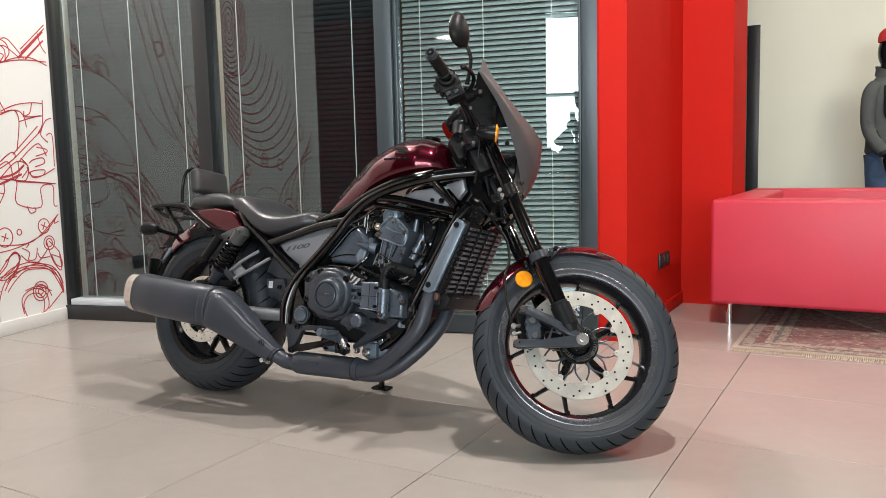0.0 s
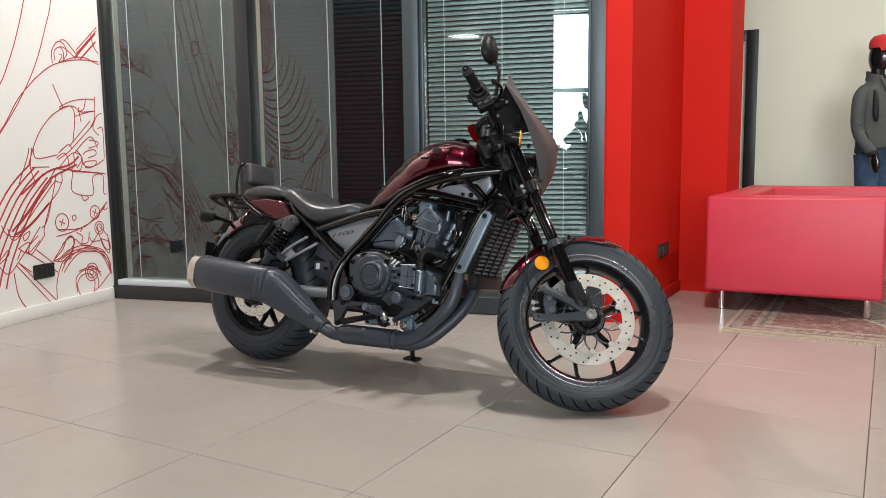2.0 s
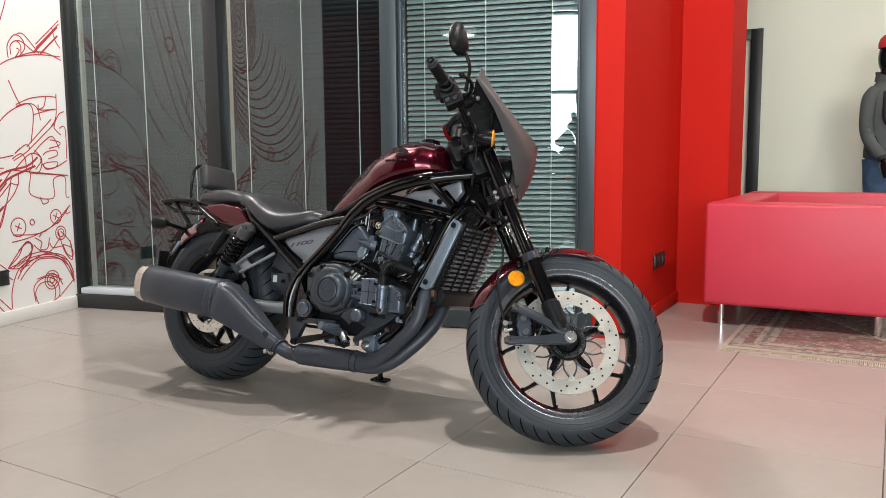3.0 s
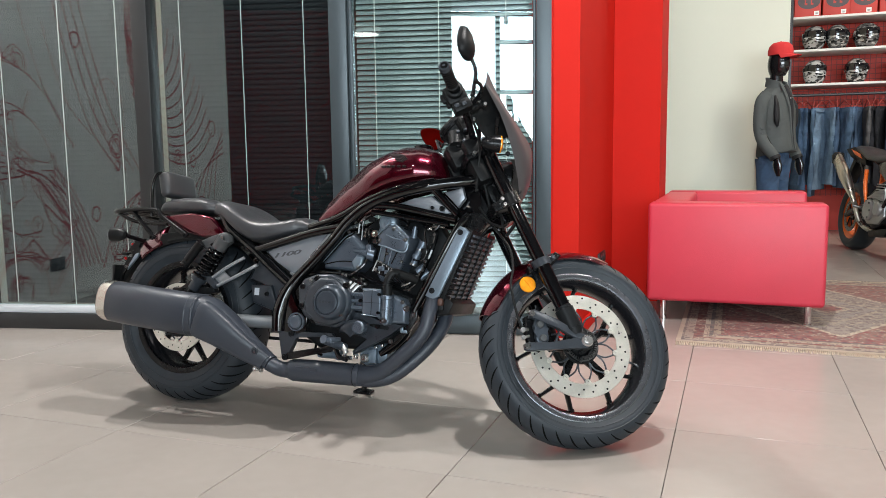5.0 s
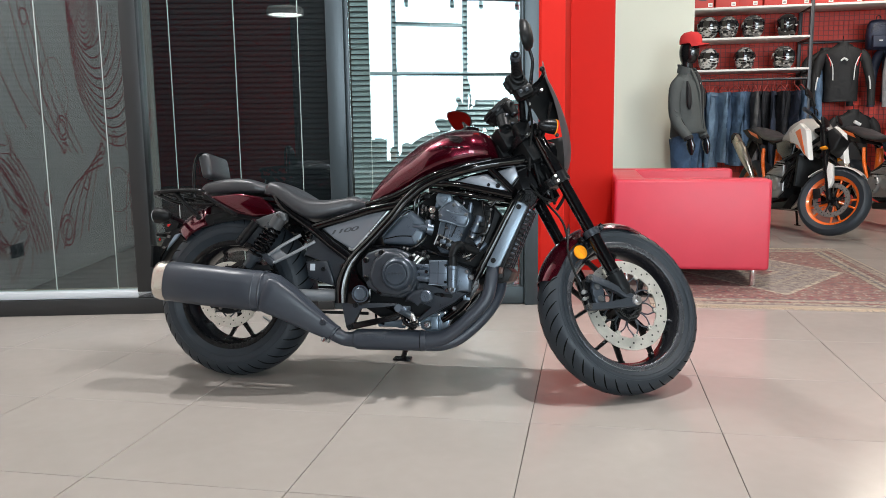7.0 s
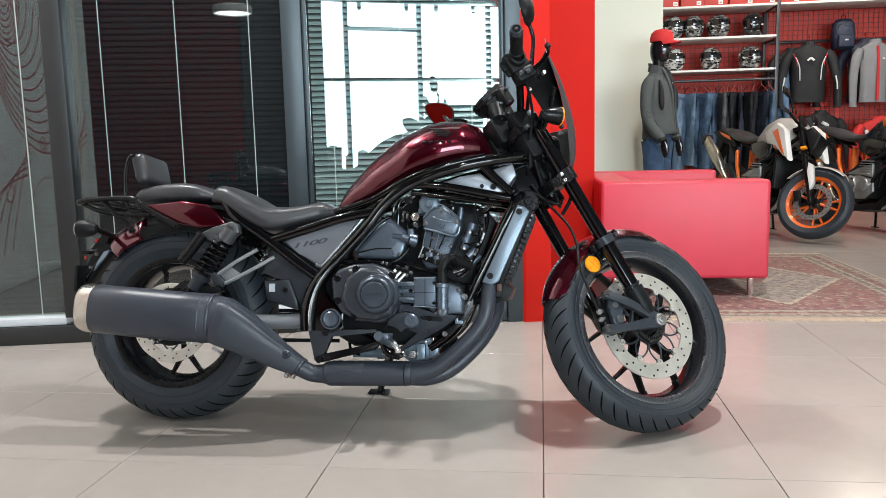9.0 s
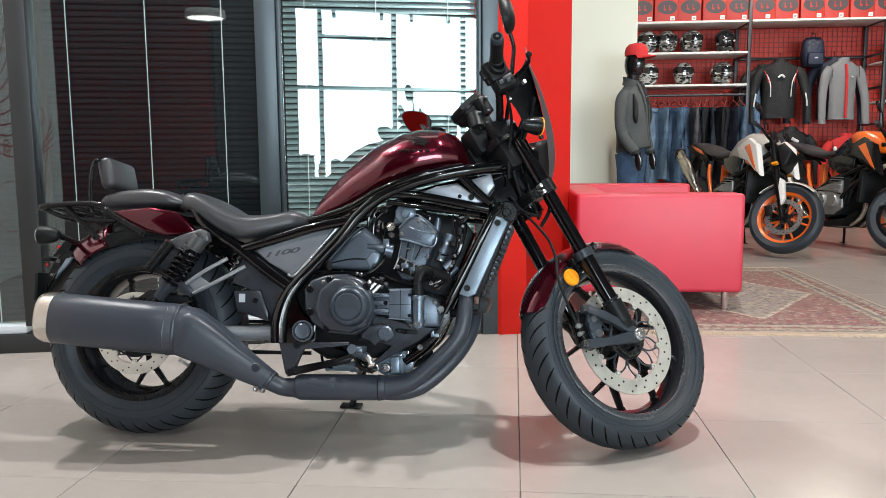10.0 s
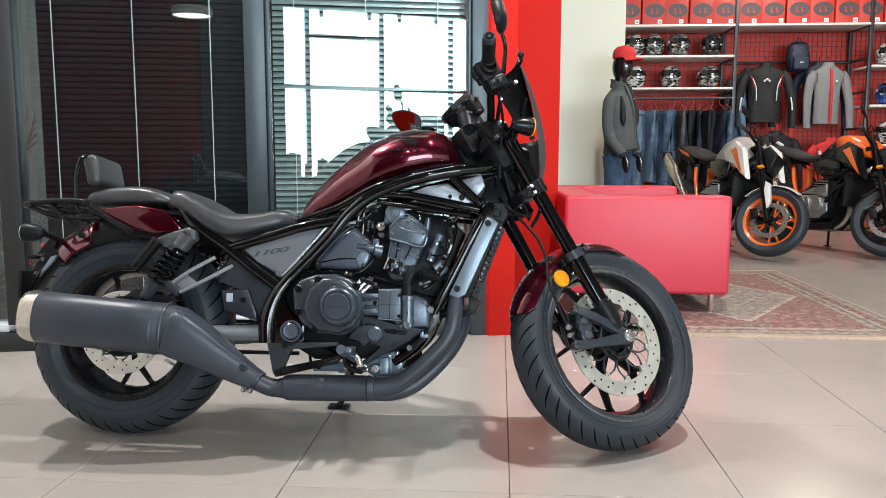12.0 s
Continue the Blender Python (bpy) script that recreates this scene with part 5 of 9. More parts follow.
    part("lower_tank", join(rbox((0.062, 0.25, 0.045), P(1.052, 0, 0.424), 0.008), rslab([(1.035, 0.44), (1.085, 0.455), (1.115, 0.43), (1.10, 0.395), (1.06, 0.385)], -0.128, 0.118, 0.006)), M_PLASTIC, rad, "black lower radiator tank")
    part("radiator_hose", tube(B(), [P(1.04, 0.10, 0.425), P(1.02, 0.10, 0.40), P(0.98, 0.09, 0.39), P(0.95, 0.08, 0.40)], 0.014, 12), M_PLASTIC, rad, "black hose")
    part("brown_tab", rbox((0.016, 0.03, 0.024), P(1.074, 0.125, 0.432), 0.004), M_BRONZE, rad, "small brown plastic tab")
    add("horn", join(disc(0.035, 0.02, 28, "y", 0.004, P(1.16, 0.075, 0.70)), disc(0.014, 0.028, 20, "y", 0.003, P(1.16, 0.075, 0.70))), M_SATIN, "round dark horn")

    # exhaust
    hd = add("header_pipe", tube(B(), [P(1.02, 0.075, 0.50), P(1.042, 0.11, 0.455), P(1.040, 0.135, 0.40), P(1.030, 0.142, 0.342), P(1.006, 0.145, 0.302), P(0.968, 0.146, 0.262), P(0.924, 0.145, 0.222), P(0.872, 0.142, 0.186), P(0.80, 0.14, 0.170)], [0.021, 0.023, 0.0235, 0.0235, 0.0235, 0.0235, 0.024, 0.028, 0.034], 18), M_EXH, "matte black header pipe")
    add("header_pipe", tube(B(), [P(1.02, -0.02, 0.49), P(1.058, 0.02, 0.425), P(1.058, 0.05, 0.355), P(1.028, 0.08, 0.290), P(0.978, 0.105, 0.230), P(0.92, 0.12, 0.182), P(0.86, 0.13, 0.162), P(0.80, 0.135, 0.165)], [0.021, 0.0235, 0.0235, 0.0235, 0.0235, 0.024, 0.026, 0.03], 18), M_EXH, "matte black header pipe")
    col = add("collector", tube(B(), [P(0.805, 0.142, 0.172), P(0.79, 0.143, 0.172), P(0.66, 0.148, 0.171), P(0.57, 0.152, 0.170), P(0.548, 0.153, 0.169), P(0.535, 0.154, 0.168), P(0.50, 0.158, 0.170), P(0.465, 0.172, 0.188)], [0.036, 0.0375, 0.0385, 0.0385, 0.036, 0.029, 0.0265, 0.027], 24, 4), M_EXH, "matte black exhaust collector")
    part("seam_ring", lathe([(0.0375, -0.0015), (0.0395, 0), (0.0375, 0.0015)], 32, "x", m=Matrix.Translation(P(0.79, 0.143, 0.172))), M_ENGDARK, col)
    part("heat_plate", rbox((0.085, 0.003, 0.012), P(0.62, 0.1865, 0.180), 0.001), M_EXH, col)

    def muff_section(x, r, h, ry, rz, tilt, n=28, power=2.6):
        q = egg(0, 0, 0, ry, rz, rz, n, power)
        rot = pose(0, 0, 0, 0, tilt, 0)
        return [rot @ p + P(x, r, h) for p in q]

    mf = add("muffler", loft([muff_section(x, r, h, a, b, 4.5) for x, r, h, a, b in ((-0.165, 0.235, 0.366, 0.066, 0.072), (-0.16, 0.235, 0.366, 0.070, 0.0745), (-0.05, 0.234, 0.356, 0.071, 0.0755), (0.10, 0.230, 0.344, 0.071, 0.0755), (0.205, 0.225, 0.337, 0.070, 0.075), (0.210, 0.225, 0.336, 0.067, 0.071))]), M_EXH, "matte black oval muffler", angle=50)
    part("end_cap", loft([muff_section(x, r, h, a, b, 4.5) for x, r, h, a, b in ((-0.158, 0.235, 0.366, 0.071, 0.0755), (-0.19, 0.235, 0.369, 0.070, 0.0745), (-0.205, 0.235, 0.371, 0.064, 0.069), (-0.211, 0.235, 0.372, 0.052, 0.058), (-0.205, 0.235, 0.372, 0.046, 0.05))]), M_CAP, mf, "warm brushed metal end cap", 50)
    part("muffler_neck", loft([muff_section(x, r, h, a, b, t) for x, r, h, a, b, t in ((0.206, 0.225, 0.337, 0.069, 0.073, 6), (0.245, 0.222, 0.331, 0.067, 0.070, 14), (0.295, 0.215, 0.304, 0.059, 0.060, 28), (0.345, 0.206, 0.272, 0.051, 0.050, 36), (0.40, 0.194, 0.234, 0.042, 0.039, 38), (0.46, 0.178, 0.196, 0.031, 0.029, 36), (0.475, 0.175, 0.188, 0.029, 0.027, 30))]), M_EXH, mf, "", 60)
    part("heat_shield", loft([muff_section(x, r, h, a, b, t, 32, 3.4) for x, r, h, a, b, t in ((0.228, 0.2585, 0.330, 0.0340, 0.058, 16), (0.238, 0.2590, 0.328, 0.0400, 0.066, 20), (0.262, 0.2550, 0.316, 0.0400, 0.065, 26), (0.310, 0.2440, 0.288, 0.0360, 0.057, 34), (0.365, 0.2290, 0.252, 0.0300, 0.046, 38), (0.425, 0.2070, 0.214, 0.0240, 0.036, 38), (0.466, 0.1900, 0.190, 0.0200, 0.029, 36))]), M_EXH, mf, "smooth matte heat shield", 50)
    part("seam_band", join(*[loft([muff_section(x + dx, 0.226, 0.3375 - dx * 0.1, 0.0715 - e, 0.0765 - e, 5) for dx, e in ((-0.004, 0.002), (0, 0), (0.004, 0.002))], caps=False) for x in (0.185, 0.215)]), M_EXH, mf)
    part("shield_screw", join(bolt(0.442, 0.232, 0.231, 0.008, 0.006), disc(0.013, 0.008, 20, "y", 0.002, P(0.442, 0.230, 0.231))), M_CASE, mf)
    part("clamp_bolt", join(tube(B(), [P(0.43, 0.19, 0.175), P(0.445, 0.20, 0.165), P(0.46, 0.205, 0.162)], 0.007, 8), bolt(0.44, 0.212, 0.168, 0.008)), M_STEEL, mf, "steel clamp bolt")

    # foot controls
    fb = add("footrest_bracket", rslab([(0.487, 0.302), (0.70, 0.306), (0.71, 0.292), (0.56, 0.287), (0.535, 0.212), (0.522, 0.200), (0.508, 0.210)], 0.145, 0.165, 0.005), M_CASE, "black footrest bracket")
    part("lower_arm", rslab([(0.515, 0.200), (0.54, 0.210), (0.62, 0.225), (0.70, 0.243), (0.715, 0.262), (0.70, 0.265), (0.61, 0.245), (0.53, 0.228)], 0.145, 0.17, 0.005), M_SATIN, fb)
    part("bracket_screw", [bolt(0.525, 0.166, 0.213, 0.010), bolt(0.545, 0.166, 0.294, 0.010)], M_ENGDARK, fb)
    part("footpeg", join(bar(B(), P(0.755, 0.17, 0.262), P(0.735, 0.285, 0.292), 0.014, 14), rbox((0.034, 0.07, 0.016), P(0.748, 0.25, 0.290), 0.004)), M_ENGINE, fb, "folding footrest peg")
    part("brake_pedal", join(tube(B(), [P(0.72, 0.17, 0.27), P(0.74, 0.185, 0.235), P(0.78, 0.20, 0.225)], 0.008, 10), rbox((0.03, 0.05, 0.012), P(0.782, 0.215, 0.232), 0.003), tube(B(), [P(0.66, 0.165, 0.25), P(0.72, 0.17, 0.27)], 0.006, 8)), M_SATIN, fb, "black brake pedal")
    part("step_spring", tube(B(), [P(0.735, 0.19, 0.285), P(0.765, 0.195, 0.262), P(0.775, 0.195, 0.245)], 0.009, 10), M_STEEL, fb)
    ss = add("side_stand", tube(B(), [P(0.70, -0.12, 0.24), P(0.66, -0.20, 0.15), P(0.62, -0.275, 0.068)], [0.013, 0.012, 0.011], 12), M_SATIN, "black side stand, folded out")
    bm = rbox((0.075, 0.045, 0.010), (0, 0, 0), 0.004)
    bm.transform(Matrix.Translation(P(0.615, -0.285, 0.0615)) @ pose(0, 0, 0, 11, 0, 0))
    part("stand_foot", bm, M_SATIN, ss)
    part("stand_spring", tube(B(), [P(0.68, -0.13, 0.20), P(0.63, -0.17, 0.13)], 0.007, 8), M_BOLT, ss)

    # front end, turned to the left
    def fpart(name, bm, material, label="", parent=bike, angle=38):
        return part(name, steer(bm), material, parent, label, angle)

    def leg(e, w):
        return V((0.024 + 0.04 * w, (0.100 - 0.014 * w) * e, w))

    for e in (-1, 1):
        fl = fpart("fork_leg", bar(B(), leg(e, 0.235), leg(e, -0.39), 0.0215, 28), M_GLOSS, "gloss black fork leg")
        part("fork_sleeve", steer([bar(B(), leg(e, 0.205), leg(e, 0.03), 0.0245, 28), bar(B(), leg(e, -0.205), leg(e, -0.375), 0.0245, 28)]), M_GLOSS, fl, "gloss black fork sleeve")
        part("fork_ring", steer(join(bar(B(), leg(e, -0.205), leg(e, -0.230), 0.0305, 28), rbox((0.030, 0.020, 0.016), leg(e, -0.217) + V((0.034, -0.004 * e, 0)), 0.004), disc(0.007, 0.012, 14, "y", 0.001, leg(e, -0.217) + V((0.04, 0.012 * e, 0))))), M_CASE, fl, "dark clamp ring")
        part("slider", steer(join(bar(B(), leg(e, -0.372), leg(e, -0.380), 0.0265, 28), bar(B(), leg(e, -0.382), leg(e, -0.448), 0.0305, 28, 0.0295), bar(B(), leg(e, -0.448), leg(e, -0.470), 0.0285, 28, 0.022), rbox((0.046, 0.030, 0.075), (0.016, 0.108 * e, -0.492), 0.012, 3))), M_ENGDARK, fl, "black fork bottom")
        part("fork_cap", steer(bar(B(), leg(e, 0.235), leg(e, 0.252), 0.0225, 24, 0.016)), M_ENGINE, fl)
        fpart("fork_clamp", [bar(B(), leg(e, -0.006), leg(e, 0.034), 0.0315, 28), bar(B(), leg(e, 0.192), leg(e, 0.214), 0.0305, 28)], M_SATIN)
        rf = fpart("reflector", join(disc(0.0265, 0.010, 36, "y", 0.003, (-0.050, 0.078 * e, -0.259))), M_AMBER, "round amber reflector")
        part("reflector_cross", steer(join(*[bar(B(), V((-0.050 - 0.02 * c, 0.0838 * e, -0.259 - 0.02 * q)), V((-0.050 + 0.02 * c, 0.0838 * e, -0.259 + 0.02 * q)), 0.0012, 6) for c, q in ((1, 0.25), (-0.25, 1))])), M_AMBER, rf)
        part("reflector_stay", steer(join(rbox((0.05, 0.010, 0.014), (-0.02, 0.072 * e, -0.245), 0.004), rbox((0.012, 0.03, 0.02), (-0.028, 0.085 * e, -0.222), 0.003))), M_SATIN, rf)
    fpart("triple_clamp", join(slab([(-0.045, -0.006), (0.052, -0.006), (0.055, 0.030), (-0.045, 0.026)], -0.112, 0.112, 0.008), slab([(-0.05, 0.192), (0.060, 0.192), (0.060, 0.214), (-0.05, 0.214)], -0.118, 0.118, 0.008)), M_SATIN, "black fork triple clamps")
    fpart("clamp_bolt", list((disc(0.0068, 0.02, 12, "y", 0.001, (-0.012, -0.124, 0.022)), disc(0.0068, 0.02, 12, "y", 0.001, (-0.012, -0.124, 0.002)), disc(0.006, 0.02, 12, "y", 0.001, (-0.022, -0.124, 0.203)))), M_STEEL)
    fpart("front_axle", join(disc(0.012, 0.25, 20, "y", 0.002, (0.020, 0, -0.503)), disc(0.0185, 0.014, 28, "y", 0.003, (0.020, -0.126, -0.503)), disc(0.010, 0.022, 6, "y", 0.002, (0.020, -0.128, -0.503))), M_STEEL, "bright steel front axle end")
    # mudguard: an arc over the front wheel
    arc = [(0.022 + 0.328 * math.cos(radians(a)), -0.503 + 0.328 * math.sin(radians(a))) for a in range(41, 138, 6)]
    fender(arc[::-1], 0.076, 0.004, M_CANDY, "front_mudguard", "dark red front mudguard", ST)
    for e in (-1, 1):
        fpart("mudguard_stay", join(slab([(-0.02, -0.222), (0.09, -0.198), (0.10, -0.215), (0.02, -0.252), (-0.02, -0.262)], 0.078 * e - 0.005, 0.078 * e + 0.005, 0.003), disc(0.007, 0.018, 14, "y", 0.002, (0.082, 0.080 * e, -0.206)), disc(0.007, 0.018, 14, "y", 0.002, (-0.008, 0.080 * e, -0.240))), M_SATIN)
    # caliper on a cast triangular bracket
    ca = fpart("front_caliper", join(slab([(-0.118, -0.352), (-0.085, -0.350), (-0.055, -0.385), (-0.058, -0.425), (-0.080, -0.462), (-0.128, -0.470), (-0.150, -0.445), (-0.138, -0.395)], -0.100, -0.066, 0.008, 3), slab([(-0.110, -0.36), (-0.07, -0.37), (-0.07, -0.44), (-0.130, -0.45)], -0.068, -0.028, 0.008)), M_SATIN, "dark four piston brake caliper")
    part("caliper_face", steer(slab([(-0.096, -0.372), (-0.074, -0.376), (-0.066, -0.392), (-0.070, -0.408), (-0.078, -0.416), (-0.078, -0.430), (-0.086, -0.450), (-0.108, -0.460), (-0.126, -0.448), (-0.124, -0.424), (-0.114, -0.412), (-0.114, -0.392)], -0.116, -0.098, 0.006, 3, 1)), M_COVER, ca, "grey brown piston caps")
    part("piston_cap", steer([disc(0.0125, 0.008, 24, "y", 0.003, p) for p in ((-0.090, -0.117, -0.394), (-0.102, -0.117, -0.438))]), M_CAST, ca)
    part("caliper_arm", steer(join(slab([(-0.176, -0.446), (-0.170, -0.430), (-0.152, -0.430), (-0.090, -0.464), (-0.020, -0.482), (0.020, -0.480), (0.040, -0.500), (0.034, -0.522), (0.010, -0.524), (-0.085, -0.484), (-0.165, -0.456)], -0.124, -0.108, 0.005, 3), slab([(-0.116, -0.362), (-0.104, -0.344), (-0.086, -0.346), (-0.040, -0.398), (-0.018, -0.430), (0.030, -0.486), (0.012, -0.498), (-0.016, -0.474), (-0.044, -0.432), (-0.098, -0.368)], -0.126, -0.106, 0.005, 3), slab([(-0.044, -0.436), (-0.030, -0.424), (-0.066, -0.466), (-0.088, -0.474)], -0.118, -0.106, 0.003))), M_CASE, ca, "dark cast caliper bracket")
    part("caliper_bolt", steer([join(disc(0.0105, 0.014, 16, "y", 0.002, p), disc(0.006, 0.02, 6, "y", 0.001, p)) for p in ((-0.102, -0.124, -0.354), (-0.164, -0.124, -0.440))]), M_BOLT, ca)
    part("bleed_fitting", steer(join(bar(B(), V((-0.128, -0.100, -0.392)), V((-0.152, -0.112, -0.386)), 0.0055, 10), bar(B(), V((-0.134, -0.100, -0.412)), V((-0.160, -0.108, -0.410)), 0.0045, 10), disc(0.008, 0.010, 12, "y", 0.001, (-0.148, -0.112, -0.388)), disc(0.007, 0.010, 12, "y", 0.001, (-0.156, -0.110, -0.410)))), M_STEEL, ca, "bright hose fittings")
    part("brake_hose", steer(tube(B(), [(-0.150, -0.112, -0.386), (-0.142, -0.112, -0.34), (-0.128, -0.105, -0.29), (-0.105, -0.095, -0.235), (-0.07, -0.085, -0.19), (-0.045, -0.07, -0.12), (-0.055, -0.05, -0.02), (-0.06, -0.04, 0.05)], 0.0042, 10)), M_PLASTIC, ca, "black brake hose")
    part("sensor_ring", steer(join(*[box(B(), (0.0036, 0.003, 0.0085), (0, 0, 0), Matrix.Translation((0.022, -0.072, -0.503)) @ pose(0, 0, 0, 0, 9 * k, 0) @ Matrix.Translation((0, 0, 0.0465))) for k in range(40)], lathe([(0.0505, -0.0015), (0.0535, -0.0015), (0.0535, 0.0015), (0.0505, 0.0015)], 60, "y", turn=True, m=Matrix.Translation((0.022, -0.072, -0.503))))), M_BOLT, ca, "slotted steel sensor ring")
    # headlight and the swept fly screen in front of it
    lampm = Matrix.Translation((0.085, 0, 0.118)) @ pose(0, 0, 0, 0, RAKE + 2, 0)
    hl = fpart("headlight", lathe([(0, -0.075), (0.04, -0.07), (0.062, -0.04), (0.068, 0.0), (0.068, 0.010), (0.060, 0.014), (0, 0.014)], 40, "x", m=lampm), M_SATIN, "round black headlight")
    part("lens", steer(lathe([(0, 0.018), (0.03, 0.0175), (0.060, 0.015)], 40, "x", m=lampm)), M_STEEL, hl)
    upper = [(0.0, 0.228, 0.172), (0.05, 0.210, 0.192), (0.10, 0.182, 0.216), (0.15, 0.152, 0.245), (0.20, 0.120, 0.280), (0.25, 0.086, 0.314), (0.300, 0.050, 0.350)]
    lower = [(0.0, 0.092, 0.016), (0.035, 0.085, 0.014), (0.065, 0.079, 0.026), (0.105, 0.086, 0.074), (0.158, 0.091, 0.146), (0.23, 0.080, 0.245), (0.299, 0.047, 0.338)]
    nu, nv = 28, 10

    def shell_point(u, v, off):
        k = min(abs(u), 1.0) * 6
        i = min(5, int(k))
        f = k - i
        up, lo = (V(q[i]) * (1 - f) + V(q[i + 1]) * f for q in (upper, lower))
        p = lo + (up - lo) * v
        swell = 0.030 * math.sin(math.pi * v ** 0.8) * (1 - abs(u) ** 3) * (0.55 + 1.6 * abs(u) * (1 - abs(u)))
        return V((p.y + swell - off, math.copysign(p.x, u) if u else 0.0, p.z - swell * 0.3))

    bm = B()
    grid = [[[bm.verts.new(shell_point(-1 + 2 * a / nu, b / nv, off)) for b in range(nv + 1)] for a in range(nu + 1)] for off in (0.0, 0.004)]
    for a in range(nu):
        for b in range(nv):
            bm.faces.new((grid[0][a][b], grid[0][a + 1][b], grid[0][a + 1][b + 1], grid[0][a][b + 1]))
            bm.faces.new((grid[1][a][b + 1], grid[1][a + 1][b + 1], grid[1][a + 1][b], grid[1][a][b])).material_index = 1
        for b in (0, nv):
            bm.faces.new((grid[0][a][b], grid[1][a][b], grid[1][a + 1][b], grid[0][a + 1][b]))
    for a in (0, nu):
        for b in range(nv):
            bm.faces.new((grid[0][a][b], grid[0][a][b + 1], grid[1][a][b + 1], grid[1][a][b]))
    fs = fpart("flyscreen", bm, [M_SCREEN, M_PLASTIC], "dark grey pointed fly screen", angle=60)
    for e in (-1, 1):
        rail = [(0.150 + 0.004, 0.146 * e, 0.250), (0.122, 0.195 * e, 0.292), (0.094, 0.245 * e, 0.338), (0.078, 0.290 * e, 0.386)]
        foot = [(0.148, 0.150 * e, 0.244), (0.112, 0.205 * e, 0.285), (0.080, 0.250 * e, 0.318), (0.054, 0.292 * e, 0.348)]
        part("screen_lip", steer(loft([[V(a), V(b), V(b) + V((-0.003, 0, 0)), V(a) + V((-0.003, 0, 0))] for a, b in zip(rail, foot)])), M_SCREEN, fs, "smoked grey wind lip")
    for e in (-1, 1):
        part("screen_brace", steer(loft([[V((u, y * e, w)), V((u - 0.004, y * e, w))] + [V((u2 - 0.004, y2 * e, w2)), V((u2, y2 * e, w2))] for u, y, w, u2, y2, w2 in ((0.046, 0.297, 0.345, 0.043, 0.296, 0.341), (0.088, 0.235, 0.305, 0.022, 0.220, 0.314), (0.108, 0.200, 0.275, -0.006, 0.205, 0.298), (0.118, 0.175, 0.245, 0.004, 0.200, 0.252), (0.110, 0.160, 0.200, 0.016, 0.185, 0.205))])), M_PLASTIC, fs, "black inner screen brace")
    part("screen_screw", steer(list([disc(0.0075, 0.008, 16, "y", 0.001, (u, y * e, w)) for u, y, w in ((0.070, 0.153, 0.152), (0.080, 0.072, 0.040)) for e in (-1, 1)])), M_ENGDARK, fs)
    part("screen_stay", steer(list([tube(B(), [(0.03, 0.11 * e, 0.17), (0.045, 0.16 * e, 0.20), (0.066, 0.225 * e, 0.255)], 0.006, 8) for e in (-1, 1)])), M_SATIN, fs)
    for e in (-1, 1):
        m = Matrix.Translation((0.034, 0.214 * e, 0.168)) @ V((0.050, 0.004 * e, -0.028)).to_track_quat("X", "Z").to_matrix().to_4x4()
        ind = fpart("front_indicator", lathe([(0, -0.066), (0.013, -0.062), (0.021, -0.048), (0.026, -0.024), (0.0272, -0.006), (0.0270, 0.0), (0, 0.0)], 30, "x", m=m), M_SATIN, "black indicator with amber rim")
        part("lens", steer(lathe([(0.0, 0.006), (0.019, 0.005), (0.0280, 0.0005), (0.0280, -0.0035), (0.0270, -0.0035)], 30, "x", m=m)), M_AMBER, ind, "amber lens ring")
        part("stalk", steer(tube(B(), [(0.03, 0.10 * e, 0.185), (0.014, 0.15 * e, 0.192), (-0.004, 0.188 * e, 0.196)], 0.011)), M_SATIN, ind)

    def swept(u, y, w):
        """A place on the bars, which sweep back towards their ends."""
        return V((0.986 * u - 0.167 * abs(y), y * 0.986 + math.copysign(0.167 * u, y), w))

    # instrument and cables
    mm = Matrix.Translation((0.022, 0.02, 0.370)) @ pose(0, 0, 0, 0, -16, 0)
    me_ = fpart("meter", lathe([(0, -0.045), (0.036, -0.045), (0.050, -0.030), (0.054, -0.028), (0.060, -0.010), (0.062, 0.016), (0.057, 0.023), (0.050, 0.019), (0, 0.019)], 10, "z", m=mm), M_PLASTIC, "round black instrument", angle=24)
    part("meter_glass", steer(lathe([(0, 0.0222), (0.049, 0.0218), (0.050, 0.0195)], 40, "z", m=mm)), M_VISORDARK, me_, "dark instrument glass")
    part("meter_ring", steer(lathe([(0.0605, -0.004), (0.0635, -0.002), (0.0635, 0.006), (0.0605, 0.008)], 40, "z", turn=True, m=mm)), M_SATIN, me_)
    part("meter_body", steer(join(rbox((0.058, 0.062, 0.050), (0.026, 0.010, 0.312), 0.008, 2), rbox((0.052, 0.048, 0.056), (-0.010, -0.030, 0.300), 0.008, 2), rbox((0.034, 0.040, 0.060), (0.022, -0.052, 0.338), 0.006, 2), bar(B(), V((-0.01, -0.03, 0.325)), V((-0.036, -0.045, 0.280)), 0.027, 18, 0.022), rbox((0.040, 0.050, 0.040), (-0.024, -0.012, 0.258), 0.006, 2))), M_PLASTIC, me_)
    part("meter_clip", steer([rbox((0.012, 0.018, 0.008), p, 0.002) for p in ((-0.010, -0.056, 0.322), (0.010, -0.074, 0.312), (-0.006, -0.056, 0.284), (0.027, -0.074, 0.354))]), M_CASE, me_)
